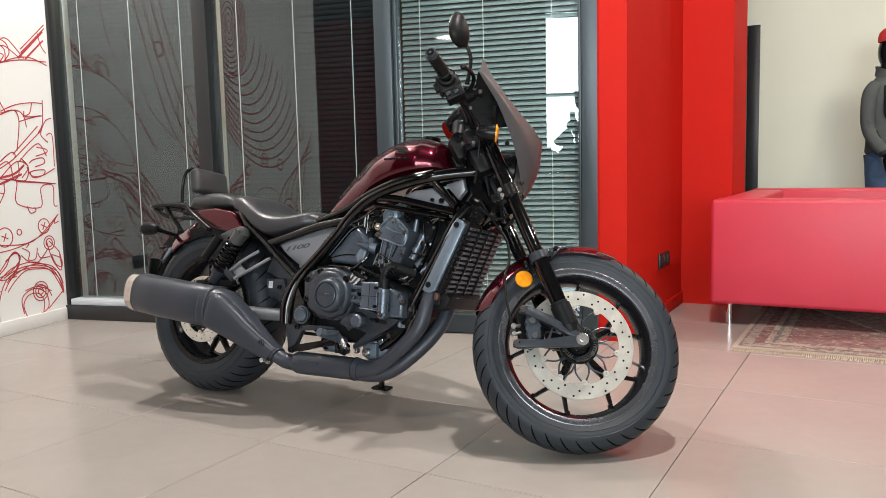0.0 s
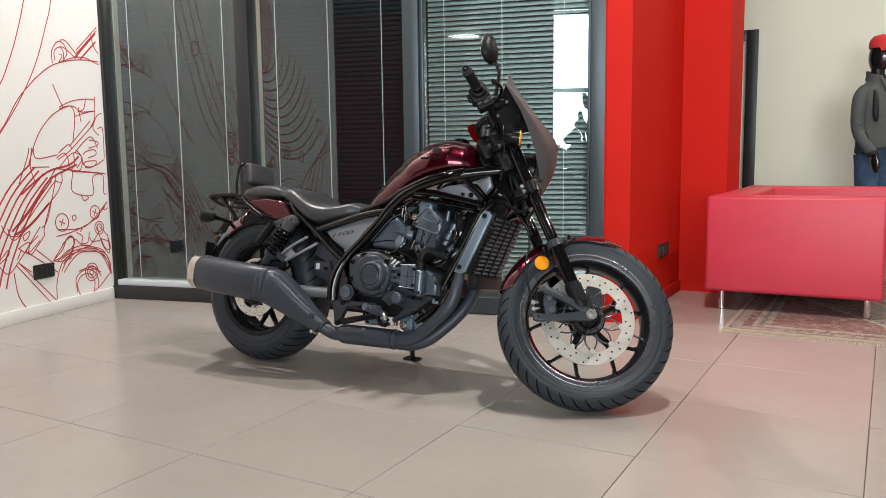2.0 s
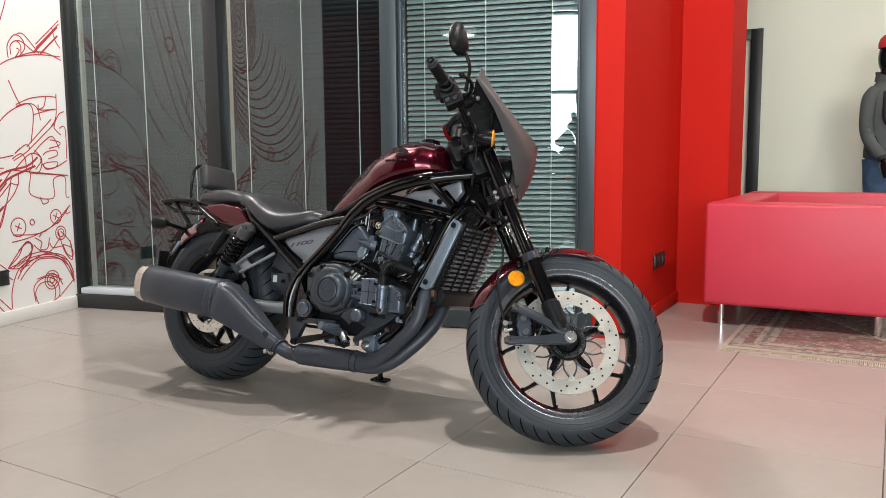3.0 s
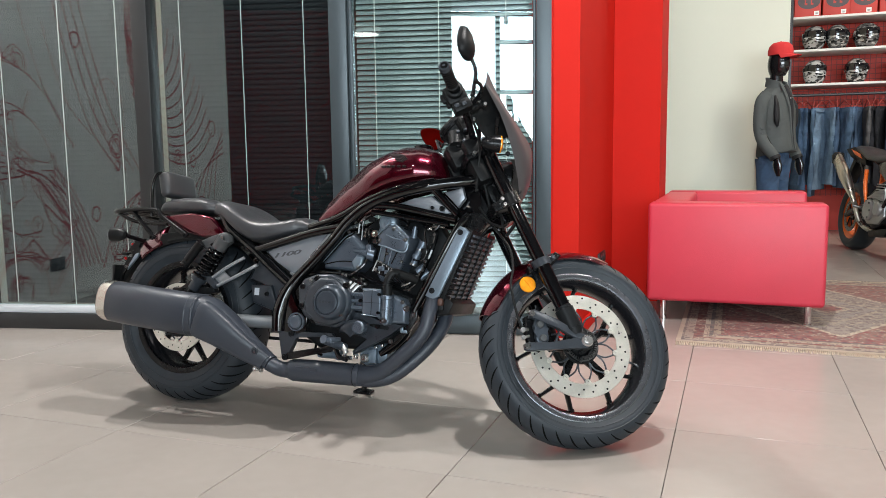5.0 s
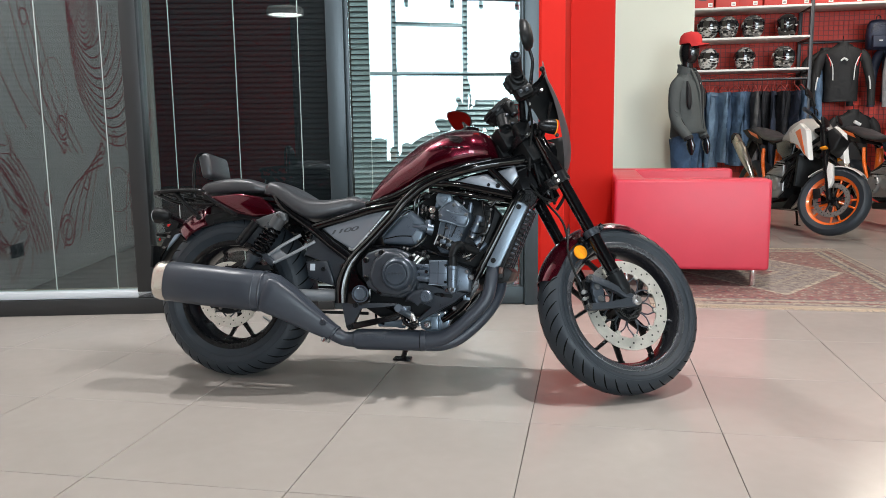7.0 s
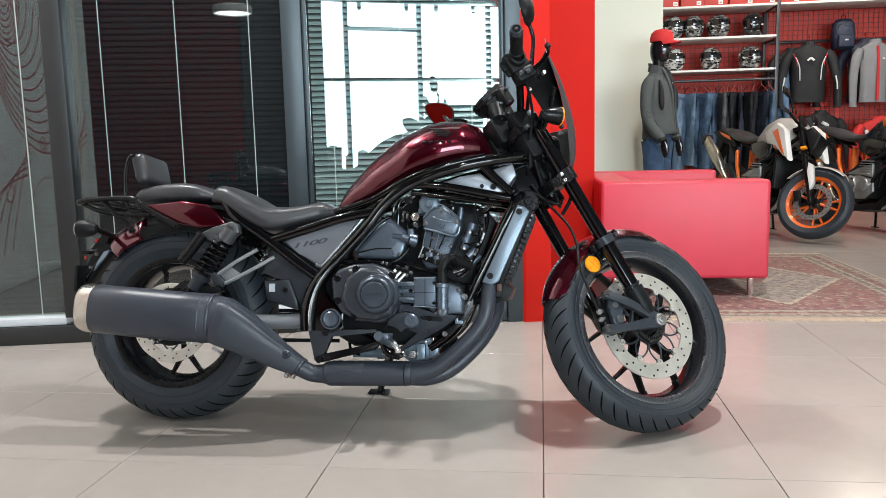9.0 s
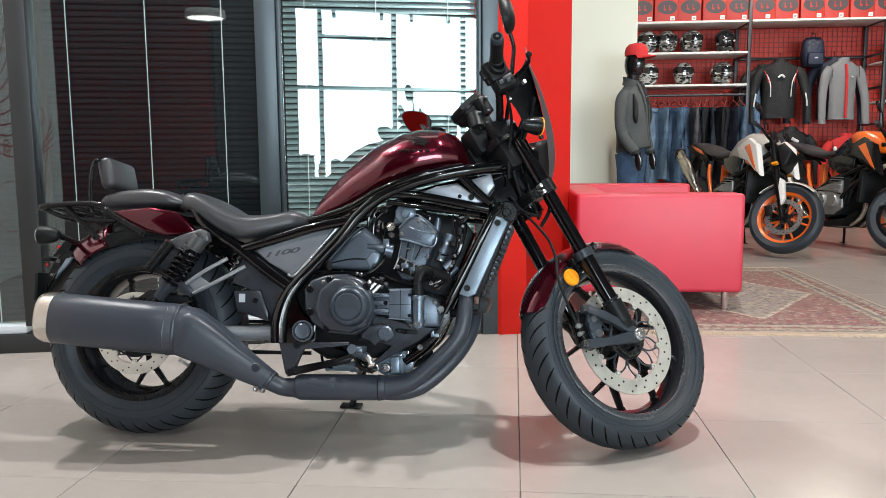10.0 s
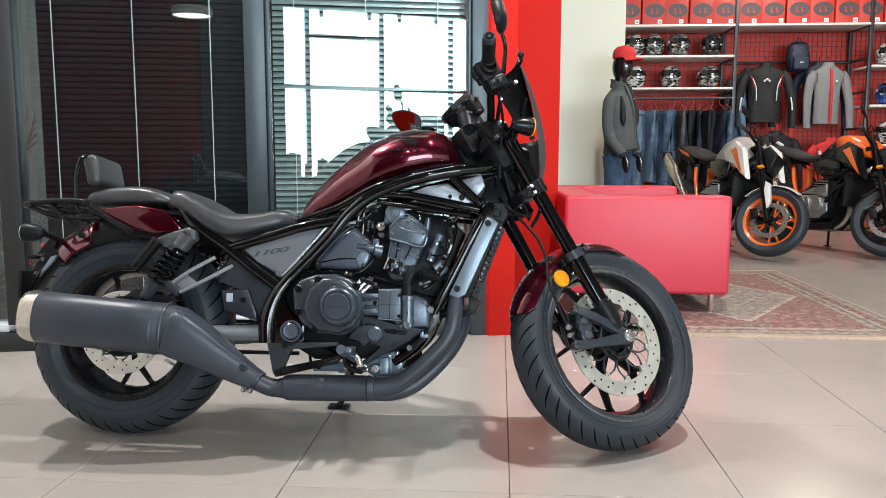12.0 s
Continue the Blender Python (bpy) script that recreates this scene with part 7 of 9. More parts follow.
# rug
def rug():
    x0, x1, y0, y1 = -0.60, 0.945, 3.72, 5.90
    m = bpy.data.materials.new("woven rug")
    m.use_nodes = True
    nt = m.node_tree
    N, Lk = nt.nodes, nt.links
    bs = N["Principled BSDF"]
    bs.inputs["Roughness"].default_value, bs.inputs["Sheen Weight"].default_value = 0.95, 0.0
    geo, sep = N.new("ShaderNodeNewGeometry"), N.new("ShaderNodeSeparateXYZ")
    Lk.new(geo.outputs["Position"], sep.inputs[0])

    def calc(op, a, b=0.0, c=None):
        n = N.new("ShaderNodeMath")
        n.operation = op
        for i, v in enumerate((a, b) if c is None else (a, b, c)):
            if isinstance(v, (int, float)):
                n.inputs[i].default_value = v
            else:
                Lk.new(v, n.inputs[i])
        return n.outputs[0]

    ax = calc("ABSOLUTE", calc("SUBTRACT", sep.outputs[0], (x0 + x1) / 2))
    ay = calc("ABSOLUTE", calc("SUBTRACT", sep.outputs[1], (y0 + y1) / 2))
    edge = calc("MINIMUM", calc("SUBTRACT", (x1 - x0) / 2, ax), calc("SUBTRACT", (y1 - y0) / 2, ay))
    ramp = N.new("ShaderNodeValToRGB")
    ramp.color_ramp.interpolation = "CONSTANT"
    stops = [(0.0, (0.30, 0.25, 0.20)), (0.02, (0.10, 0.085, 0.09)), (0.035, (0.24, 0.20, 0.17)), (0.075, (0.15, 0.045, 0.045)), (0.125, (0.33, 0.28, 0.22)), (0.15, (0.09, 0.09, 0.10)), (0.17, (0.28, 0.24, 0.18)), (0.205, (0.12, 0.05, 0.05)), (0.22, (0.19, 0.042, 0.048))]
    while len(ramp.color_ramp.elements) < len(stops):
        ramp.color_ramp.elements.new(0.5)
    for e, (p, c) in zip(ramp.color_ramp.elements, stops):
        e.position, e.color = p, (*c, 1)
    Lk.new(edge, ramp.inputs[0])
    dia = calc("ADD", calc("MULTIPLY", ax, 1.5), ay)
    med = N.new("ShaderNodeValToRGB")
    med.color_ramp.interpolation = "CONSTANT"
    mst = [(0.0, (0.20, 0.06, 0.065)), (0.14, (0.34, 0.29, 0.23)), (0.20, (0.22, 0.20, 0.19)), (0.40, (0.30, 0.26, 0.21)), (0.46, (0.24, 0.21, 0.19)), (0.74, (0.42, 0.36, 0.28)), (0.79, (0.20, 0.068, 0.068))]
    while len(med.color_ramp.elements) < len(mst):
        med.color_ramp.elements.new(0.5)
    for e, (p, c) in zip(med.color_ramp.elements, mst):
        e.position, e.color = p, (*c, 1)
    Lk.new(dia, med.inputs[0])
    ends = N.new("ShaderNodeValToRGB")
    ends.color_ramp.interpolation = "CONSTANT"
    est = [(0.0, (0.34, 0.28, 0.22)), (0.02, (0.16, 0.13, 0.12)), (0.04, (0.30, 0.25, 0.20)), (0.09, (0.19, 0.06, 0.06)), (0.12, (0.33, 0.27, 0.21)), (0.17, (0.13, 0.11, 0.12)), (0.19, (0.22, 0.055, 0.06))]
    while len(ends.color_ramp.elements) < len(est):
        ends.color_ramp.elements.new(0.5)
    for e, (p, c) in zip(ends.color_ramp.elements, est):
        e.position, e.color = p, (*c, 1)
    Lk.new(edge, ends.inputs[0])
    border = N.new("ShaderNodeMix")
    border.data_type = "RGBA"
    Lk.new(calc("LESS_THAN", calc("SUBTRACT", (y1 - y0) / 2, ay), calc("SUBTRACT", (x1 - x0) / 2, ax)), border.inputs[0])
    Lk.new(ramp.outputs[0], border.inputs[6])
    Lk.new(ends.outputs[0], border.inputs[7])
    inside = calc("GREATER_THAN", edge, 0.22)
    mix = N.new("ShaderNodeMix")
    mix.data_type = "RGBA"
    Lk.new(inside, mix.inputs[0])
    Lk.new(border.outputs[2], mix.inputs[6])
    Lk.new(med.outputs[0], mix.inputs[7])
    # small woven figures
    vor = N.new("ShaderNodeTexVoronoi")
    vor.inputs["Scale"].default_value = 21
    vor.distance = "MANHATTAN"
    fold = N.new("ShaderNodeCombineXYZ")
    Lk.new(ax, fold.inputs[0])
    Lk.new(ay, fold.inputs[1])
    Lk.new(fold.outputs[0], vor.inputs["Vector"])
    band = calc("LESS_THAN", calc("ABSOLUTE", calc("SUBTRACT", vor.outputs["Distance"], 0.36)), 0.10)
    mix2 = N.new("ShaderNodeMix")
    mix2.data_type = "RGBA"
    Lk.new(calc("MULTIPLY", band, 0.9), mix2.inputs[0])
    Lk.new(mix.outputs[2], mix2.inputs[6])
    mix2.inputs[7].default_value = (0.36, 0.30, 0.23, 1)
    # a second, finer layer of dark woven figures, in rows
    vor2 = N.new("ShaderNodeTexVoronoi")
    vor2.inputs["Scale"].default_value, vor2.inputs["Randomness"].default_value = 34, 0.55
    vor2.distance = "CHEBYCHEV"
    Lk.new(fold.outputs[0], vor2.inputs["Vector"])
    marks = calc("MULTIPLY", calc("LESS_THAN", calc("ABSOLUTE", calc("SUBTRACT", vor2.outputs["Distance"], 0.30)), 0.085), calc("GREATER_THAN", edge, 0.022))
    mix3 = N.new("ShaderNodeMix")
    mix3.data_type = "RGBA"
    Lk.new(calc("MULTIPLY", marks, 0.75), mix3.inputs[0])
    Lk.new(mix2.outputs[2], mix3.inputs[6])
    mix3.inputs[7].default_value = (0.085, 0.060, 0.068, 1)
    nz = N.new("ShaderNodeTexNoise")
    nz.inputs["Scale"].default_value, nz.inputs["Detail"].default_value = 26, 8
    Lk.new(geo.outputs["Position"], nz.inputs["Vector"])
    wear = N.new("ShaderNodeMix")
    wear.data_type = "RGBA"
    Lk.new(calc("MULTIPLY", calc("SUBTRACT", nz.outputs[0], 0.3), 1.0), wear.inputs[0])
    Lk.new(mix3.outputs[2], wear.inputs[6])
    wear.inputs[7].default_value = (0.34, 0.28, 0.22, 1)
    Lk.new(wear.outputs[2], bs.inputs["Base Color"])
    weave = N.new("ShaderNodeTexNoise")
    weave.inputs["Scale"].default_value = 420
    Lk.new(geo.outputs["Position"], weave.inputs["Vector"])
    bp = N.new("ShaderNodeBump")
    bp.inputs["Strength"].default_value, bp.inputs["Distance"].default_value = 0.5, 0.003
    Lk.new(weave.outputs[0], bp.inputs["Height"])
    Lk.new(bp.outputs[0], bs.inputs["Normal"])

    r = thing("rug", "worn red and cream patterned rug with fringed ends", "rug")
    part("carpet", span((x0, y0, 0.0005), (x1, y1, 0.009), 0.003), m, r)
    fr = mat("rug fringe", (0.58, 0.49, 0.38), 0.95, vary=0.25, scale=40)
    for ya, sgn in ((y0, -1), (y1, 1)):
        bm = B()
        n = 190
        for k in range(n):
            x = x0 + (k + 0.5) * (x1 - x0) / n
            ln = 0.045 + 0.02 * random.random()
            dx = 0.012 * (random.random() - 0.5)
            loops = []
            for t in (0, 0.5, 1):
                c = V((x + dx * t * t, ya + sgn * (ln * t - 0.004), 0.0055 - 0.002 * t))
                loops.append([c + V((0.0026, 0, -0.002)), c + V((0, 0, 0.0026)), c + V((-0.0026, 0, -0.002))])
            rings(bm, loops)
        tagged(part("fringe", bm, fr, r, "cream cotton fringe"), kind="stuff")
    return r


rug()

# ---- clothing corner ----
M_SHELFWHITE = mat("white laminate shelf", (0.74, 0.72, 0.70), 0.5, vary=0.05, scale=3)
M_RACK = mat("dark rack steel", (0.055, 0.055, 0.06), 0.4, metal=0.5, vary=0.2, scale=8)
M_BOXRED = mat("red printed carton", (0.50, 0.035, 0.022), 0.5, vary=0.1, scale=6)
M_BOXDARK = mat("dark printed emblem", (0.07, 0.05, 0.055), 0.5, vary=0.1)
M_LABEL = mat("white paper label", (0.8, 0.8, 0.78), 0.7, vary=0.05)


def mottled(name, c1, c2, scale, metal=0.6, stretch=(1, 1, 2.2)):
    m = mat(name, c1, 0.14, metal=metal, vary=0.2, scale=9, coat=0.8, rvary=0.04)
    nt = m.node_tree
    bs = nt.nodes["Principled BSDF"]
    co, mp, vo, rm, mx = (nt.nodes.new("ShaderNode" + k) for k in ("TexCoord", "Mapping", "TexVoronoi", "ValToRGB", "Mix"))
    mp.inputs["Scale"].default_value = stretch
    vo.inputs["Scale"].default_value = scale
    rm.color_ramp.interpolation = "CONSTANT"
    rm.color_ramp.elements[0].color, rm.color_ramp.elements[1].color = (*c1, 1), (*c2, 1)
    rm.color_ramp.elements[1].position = 0.52
    e = rm.color_ramp.elements.new(0.75)
    e.color = (0.006, 0.006, 0.007, 1)
    sep = nt.nodes.new("ShaderNodeSeparateColor")
    for a, b in ((co.outputs["Object"], mp.inputs[0]), (mp.outputs[0], vo.inputs["Vector"]), (vo.outputs["Color"], sep.inputs[0]), (sep.outputs[0], rm.inputs[0]), (rm.outputs[0], bs.inputs["Base Color"])):
        nt.links.new(a, b)
    nt.nodes.remove(mx)
    return m


M_SHELLS = [mottled("silver patterned helmet", (0.55, 0.55, 0.55), (0.06, 0.06, 0.065), 30), mottled("grey patterned helmet", (0.16, 0.16, 0.165), (0.50, 0.50, 0.49), 36), mottled("black patterned helmet", (0.010, 0.010, 0.011), (0.40, 0.40, 0.40), 26, 0.3), mottled("blue patterned helmet", (0.02, 0.06, 0.30), (0.05, 0.12, 0.42), 12, 0.3), mottled("pale patterned helmet", (0.62, 0.62, 0.62), (0.20, 0.20, 0.21), 30, 0.3)]
M_VISOR = mat("dark visor", (0.010, 0.010, 0.012), 0.06, vary=0.1, coat=0.5)
M_PATCH = mat("pale helmet graphic", (0.68, 0.68, 0.66), 0.2, vary=0.15, scale=12, coat=0.6)
M_DENIMS = [mat("blue denim", c, 0.9, vary=0.55, scale=9, fine=240, bump=0.4, folds=0.7) for c in ((0.045, 0.085, 0.155), (0.085, 0.145, 0.235), (0.018, 0.026, 0.05), (0.010, 0.011, 0.016), (0.10, 0.10, 0.105), (0.13, 0.20, 0.29))]
M_CLOTHGREY = mat("charcoal jacket cloth", (0.072, 0.081, 0.080), 0.85, vary=0.2, scale=9, fine=300, bump=0.3, folds=0.28)
M_CLOTHBLACK = mat("black jacket cloth", (0.008, 0.008, 0.0095), 0.7, vary=0.25, scale=9, fine=300, bump=0.3, folds=0.28)
M_CLOTHMID = mat("grey jersey", (0.22, 0.22, 0.23), 0.9, vary=0.1, scale=9, fine=300, bump=0.3, folds=0.28)
M_CLOTHRED = mat("red cloth", (0.55, 0.025, 0.025), 0.8, vary=0.12, scale=9, fine=300, bump=0.3, folds=0.28)
M_CLOTHWHITE = mat("white cloth", (0.7, 0.7, 0.7), 0.8, vary=0.1, scale=9)
M_NAVY = mat("navy nylon", (0.014, 0.02, 0.045), 0.6, vary=0.25, scale=9, fine=260, bump=0.2, folds=0.28)
M_MANNEQUIN = mat("gloss black mannequin", (0.008, 0.008, 0.009), 0.15, vary=0.2, coat=0.6)
M_HANGER = mat("red hanger plastic", (0.35, 0.05, 0.04), 0.4, vary=0.1)

YB, YF = 9.98, 9.42     # back of the shelves, their front


def rack():
    rk = thing("shop_rack", "dark steel wall rack with white shelves and red back mesh", "rack")
    for x in (0.18, 1.565, 3.07, 4.55):
        for y in (YF, YB - 0.03):
            part("post", span((x - 0.02, y - 0.02, 0), (x + 0.02, y + 0.02, 2.9), 0.003), M_RACK, rk)
        for z in (2.0, 1.62, 1.2, 2.37):
            part("bracket", span((x - 0.012, YF + 0.02, z - 0.03), (x + 0.012, YB - 0.05, z - 0.005)), M_RACK, rk)
    for x0, x1, zs in ((0.20, 1.545, (2.372, 2.022, 1.655)), (1.585, 3.05, (2.372,)), (3.09, 4.53, (2.372, 1.90, 1.45, 1.0))):
        for z in zs:
            part("shelf", span((x0, YF - 0.04, z - 0.025), (x1, YB - 0.06, z), 0.003), M_SHELFWHITE, rk, "white shelf board")
    for x0, x1, z in ((0.20, 1.545, 1.53), (1.585, 3.05, 1.98)):
        part("hang_rail", bar(B(), V((x0, YF - 0.02 if z < 1.6 else YB - 0.1, z)), V((x1, YF - 0.02 if z < 1.6 else YB - 0.1, z)), 0.016, 12), M_RACK, rk, "dark hanging rail")
    part("back_board", span((0.11, YB + 0.03, 0), (6.0, YB + 0.06, 2.9)), M_REDDARK, rk, "red back board")
    mesh_m = mat("dark red wire", (0.20, 0.02, 0.015), 0.5, vary=0.1)
    for k in range(82):
        x = 0.14 + 0.057 * k
        part("mesh_wire", span((x - 0.003, YB + 0.018, 0.4), (x + 0.003, YB + 0.024, 2.85)), mesh_m, rk)
    for k in range(43):
        z = 0.42 + 0.057 * k
        part("mesh_wire", span((0.12, YB + 0.012, z - 0.003), (4.8, YB + 0.018, z + 0.003)), mesh_m, rk)
    return rk


rack()


def helmet(x, z, shell, turn=0, size=1.0, y=None):
    y = YF + 0.12 if y is None else y
    h = thing("helmet", "glossy full face motorcycle helmet on a white shelf", "helmet", pose(x, y, z + 0.001, 0, 0, turn), group="helmets on the rack")
    s = 0.128 * size
    secs = []
    for k in range(13):
        a = math.pi * (k / 12) * 0.86
        zz = s * 1.08 * (1 + math.cos(a)) + 0.0
        rr = s * (math.sin(a) ** 0.85 if a > 0 else 0.0)
        rr = max(rr, 0.004)
        secs.append([V((rr * math.cos(TAU * j / 24) * 0.90, rr * math.sin(TAU * j / 24) * 1.12 - 0.01, zz)) for j in range(24)])
    zlow = min(p.z for r in secs for p in r)
    bm = loft(secs)
    bm.transform(Matrix.Translation((0, 0, -zlow)))
    part("shell", bm, shell, h, "", 60)
    top = 2.16 * s - zlow
    vis = []
    for zz, q in ((0.52 * top, 1.02), (0.60 * top, 1.035), (0.70 * top, 1.02), (0.76 * top, 0.97)):
        vis.append([V((s * 0.90 * 1.015 * q * math.sin(radians(b)), -s * 1.14 * q * math.cos(radians(b)) - 0.008, zz)) for b in range(-80, 81, 10)] + [V((s * 0.86 * q * math.sin(radians(b)), -s * 1.08 * q * math.cos(radians(b)) - 0.005, zz)) for b in range(80, -81, -10)])
    part("visor", loft(vis), M_VISOR, h, "dark visor", 60)
    part("chin_vent", rbox((0.06, 0.014, 0.022), (0, -s * 1.13 - 0.004, 0.26 * top), 0.005), M_PLASTIC, h)
    for e in (-1, 1):
        part("graphic", loft([[V((e * s * 0.90 * 1.015 * math.cos(radians(b)), s * 1.13 * math.sin(radians(b)) - 0.01, (0.55 + 0.10 * math.sin(radians(5 * b)) + dz * (1 - (b - 12) ** 2 / 1600)) * top)) for b in range(-25, 50, 9)] + [V((e * s * 0.90 * 0.99 * math.cos(radians(b)), s * 1.10 * math.sin(radians(b)) - 0.01, (0.55 + 0.10 * math.sin(radians(5 * b)) + dz * (1 - (b - 12) ** 2 / 1600)) * top)) for b in range(46, -27, -9)] for dz in (-0.05, 0.05)]), M_PATCH, h, "pale graphic stripe", 60)
        part("pivot", disc(0.022, 0.012, 20, "x", 0.003, (e * s * 0.915, -0.012, 0.58 * top)), M_PLASTIC, h)
    part("neck_roll", lathe([(s * 0.55, 0.0), (s * 0.70, 0.0), (s * 0.72, 0.014), (s * 0.6, 0.02)], 24, "z", turn=True), M_PLASTIC, h)
    return h


for x, z, si, tn in ((0.42, 2.022, 0, 25), (0.66, 2.022, 1, -20), (0.93, 2.022, 1, 35), (1.33, 2.022, 2, -30), (0.44, 1.655, 4, 20), (0.86, 1.655, 0, -15), (1.29, 1.655, 1, 30), (3.32, 1.90, 4, 20), (3.7, 1.90, 2, -20), (3.34, 1.45, 3, 20), (3.72, 1.45, 0, 10), (3.36, 1.0, 4, -20), (3.75, 1.0, 1, 20)):
    helmet(x, z, M_SHELLS[si], tn)


def carton(x, k):
    c = thing("helmet_box", "red printed helmet carton with a dark oval emblem", "box", pose(x, YF + 0.0, 2.3735), group="helmet boxes on the top shelf")
    part("carton", rbox((0.262, 0.34, 0.30), (0, 0.17, 0.15), 0.004), M_BOXRED, c)
    part("emblem", slab([(0.010 + 0.112 * math.cos(TAU * j / 28), 0.160 + 0.078 * math.sin(TAU * j / 28)) for j in range(28)], -0.0025, 0.0), M_BOXDARK, c, "dark oval emblem")
    for e in (-1, 1):
        part("emblem_bar", slab([(0.010 + 0.03 * e - 0.012, 0.125), (0.010 + 0.03 * e + 0.014, 0.125), (0.010 + 0.03 * e + 0.014, 0.145), (0.010 + 0.03 * e, 0.145), (0.010 + 0.03 * e, 0.185), (0.010 + 0.03 * e - 0.012, 0.185)], -0.0042, -0.0026), M_BOXRED, c)
    part("label", rbox((0.05, 0.001, 0.045), (0.09 - 0.02 * (k % 3), -0.0011, 0.035), 0.0003, 1), M_LABEL, c, "white label")
    part("label_bar", join(*[box(B(), (0.030, 0.0008, 0.005), (0.09 - 0.02 * (k % 3), -0.0021, 0.026 + 0.010 * j)) for j in range(2)]), M_BOXDARK, c)
    return c


for k in range(15):
    carton(0.34 + 0.272 * k + 0.01 * (k % 2), k)


def trousers(x, m, turn, z=1.515, ln=0.86):
    t = thing("jeans", "denim trousers hanging folded from a rail", "jeans", pose(x, YF - 0.02, z, 0, 0, turn), group="jeans on the rail")
    secs = []
    ph = random.random() * 6
    for k in range(12):
        f = k / 11
        zz = -0.15 - ln * f
        w = 0.19 - 0.03 * f
        th = 0.024 + 0.012 * math.sin(ph + f * 7) * (0.4 + f)
        secs.append([V((th * math.cos(TAU * j / 16) + 0.012 * math.sin(ph + 9 * f + 1.3 * j), w * math.copysign(abs(math.sin(TAU * j / 16)) ** 0.7, math.sin(TAU * j / 16)), zz)) for j in range(16)])
    part("denim", loft(secs), m, t, "", 60)
    part("waistband", loft([[V((0.026 * math.cos(TAU * j / 16), 0.185 * math.copysign(abs(math.sin(TAU * j / 16)) ** 0.6, math.sin(TAU * j / 16)), zz)) for j in range(16)] for zz in (-0.175, -0.13)]), m, t)
    part("hanger", join(tube(B(), [V((0, -0.18, -0.135)), V((0, -0.06, -0.075)), V((0, 0, -0.055)), V((0, 0.06, -0.075)), V((0, 0.18, -0.135))], 0.006, 8), tube(B(), [V((0, 0, -0.055)), V((0, 0.004, 0.0)), V((0, 0.02, 0.026)), V((0, 0.0, 0.034)), V((0, -0.016, 0.022))], 0.0028, 8)), M_HANGER, t, "red plastic hanger")
    return t


for k in range(17):
    trousers(0.30 + 0.0735 * k, M_DENIMS[(0, 1, 5, 0, 1, 0, 4, 3, 2, 3, 2, 1)[min(k * 12 // 17, 11)]], random.uniform(-30, 22), 1.515, random.uniform(0.80, 0.95))


def garment(name, label, cat, x, y, ztop, body, sleeve, w=0.23, ln=0.66, turn=0, short=False, stripes=None, group=""):
    g = thing(name, label, cat, pose(x, y, ztop, 0, 0, turn), group=group)
    secs = []
    for zz, hw, th in ((0.0, 0.055, 0.045), (-0.02, 0.075, 0.055), (-0.05, w * 0.62, 0.060), (-0.085, w * 0.86, 0.060), (-0.13, w * 0.88, 0.066), (-0.22, w * 0.79, 0.074), (-0.40, w * 0.75, 0.068), (-ln + 0.03, w * 0.77, 0.072), (-ln, w * 0.76, 0.066)):
        secs.append([V((hw * math.copysign(abs(math.cos(TAU * j / 32)) ** 0.8, math.cos(TAU * j / 32)) + 0.004 * math.sin(5 * j + zz * 30), th * math.sin(TAU * j / 32) * (1 + 0.10 * math.sin(0.9 * j + zz * 5)), zz + 0.012 * (hw / w) ** 2 * math.sin(j * 0.4))) for j in range(32)])
    part("body", loft(secs), body, g, "", 60)
    for e in (-1, 1):
        pts = [V((e * (w * 0.76), 0, -0.105)), V((e * (w * 1.00), -0.008, -0.17)), V((e * (w * 1.16), -0.015, -0.30))]
        rs = [0.056, 0.057, 0.052]
        if not short:
            pts += [V((e * (w * (1.27 + 0.03 * e)), -0.03, -0.46)), V((e * (w * (1.30 + 0.05 * e)), -0.05, -ln - 0.05))]
            rs += [0.047, 0.040]
        part("sleeve", tube(B(), pts, rs, 16, 5, 0.8), sleeve, g, "", 60)
        part("cuff", tube(B(), [pts[-1] + V((0, 0, 0.02)), pts[-1] - V((0, 0, 0.006))], rs[-1] + 0.002, 16), sleeve, g)
        part("sleeve_seam", tube(B(), [V((e * w * 0.82, -0.052, -0.078)), V((e * w * 0.80, -0.066, -0.14)), V((e * w * 0.78, -0.070, -0.21))], 0.0028, 6, 4), M_CLOTHBLACK, g)
    part("hem", loft([[V((w * 0.775 * math.copysign(abs(math.cos(TAU * j / 32)) ** 0.8, math.cos(TAU * j / 32)), 0.070 * math.sin(TAU * j / 32), zz)) for j in range(32)] for zz in (-ln - 0.004, -ln + 0.028)]), body, g)
    part("collar", loft([[V((0.062 * q * math.cos(TAU * j / 20), 0.055 * q * math.sin(TAU * j / 20), zz)) for j in range(20)] for zz, q in ((-0.03, 1.15), (0.02, 1.0), (0.02, 0.85), (-0.03, 0.9))]), sleeve, g)
    if stripes:
        for pts, mt, r in stripes:
            part("trim", tube(B(), [V(p) for p in pts], r, 6, 4), mt, g)
    part("hanger", join(tube(B(), [V((-w * 0.7, 0, -0.09)), V((0, 0, 0.02)), V((w * 0.7, 0, -0.09))], 0.008, 8), tube(B(), [V((0, 0, 0.02)), V((0, 0.01, 0.07)), V((0, 0.035, 0.09)), V((0, 0.05, 0.07))], 0.003, 8)), M_PLASTIC, g, "black hanger")
    return g


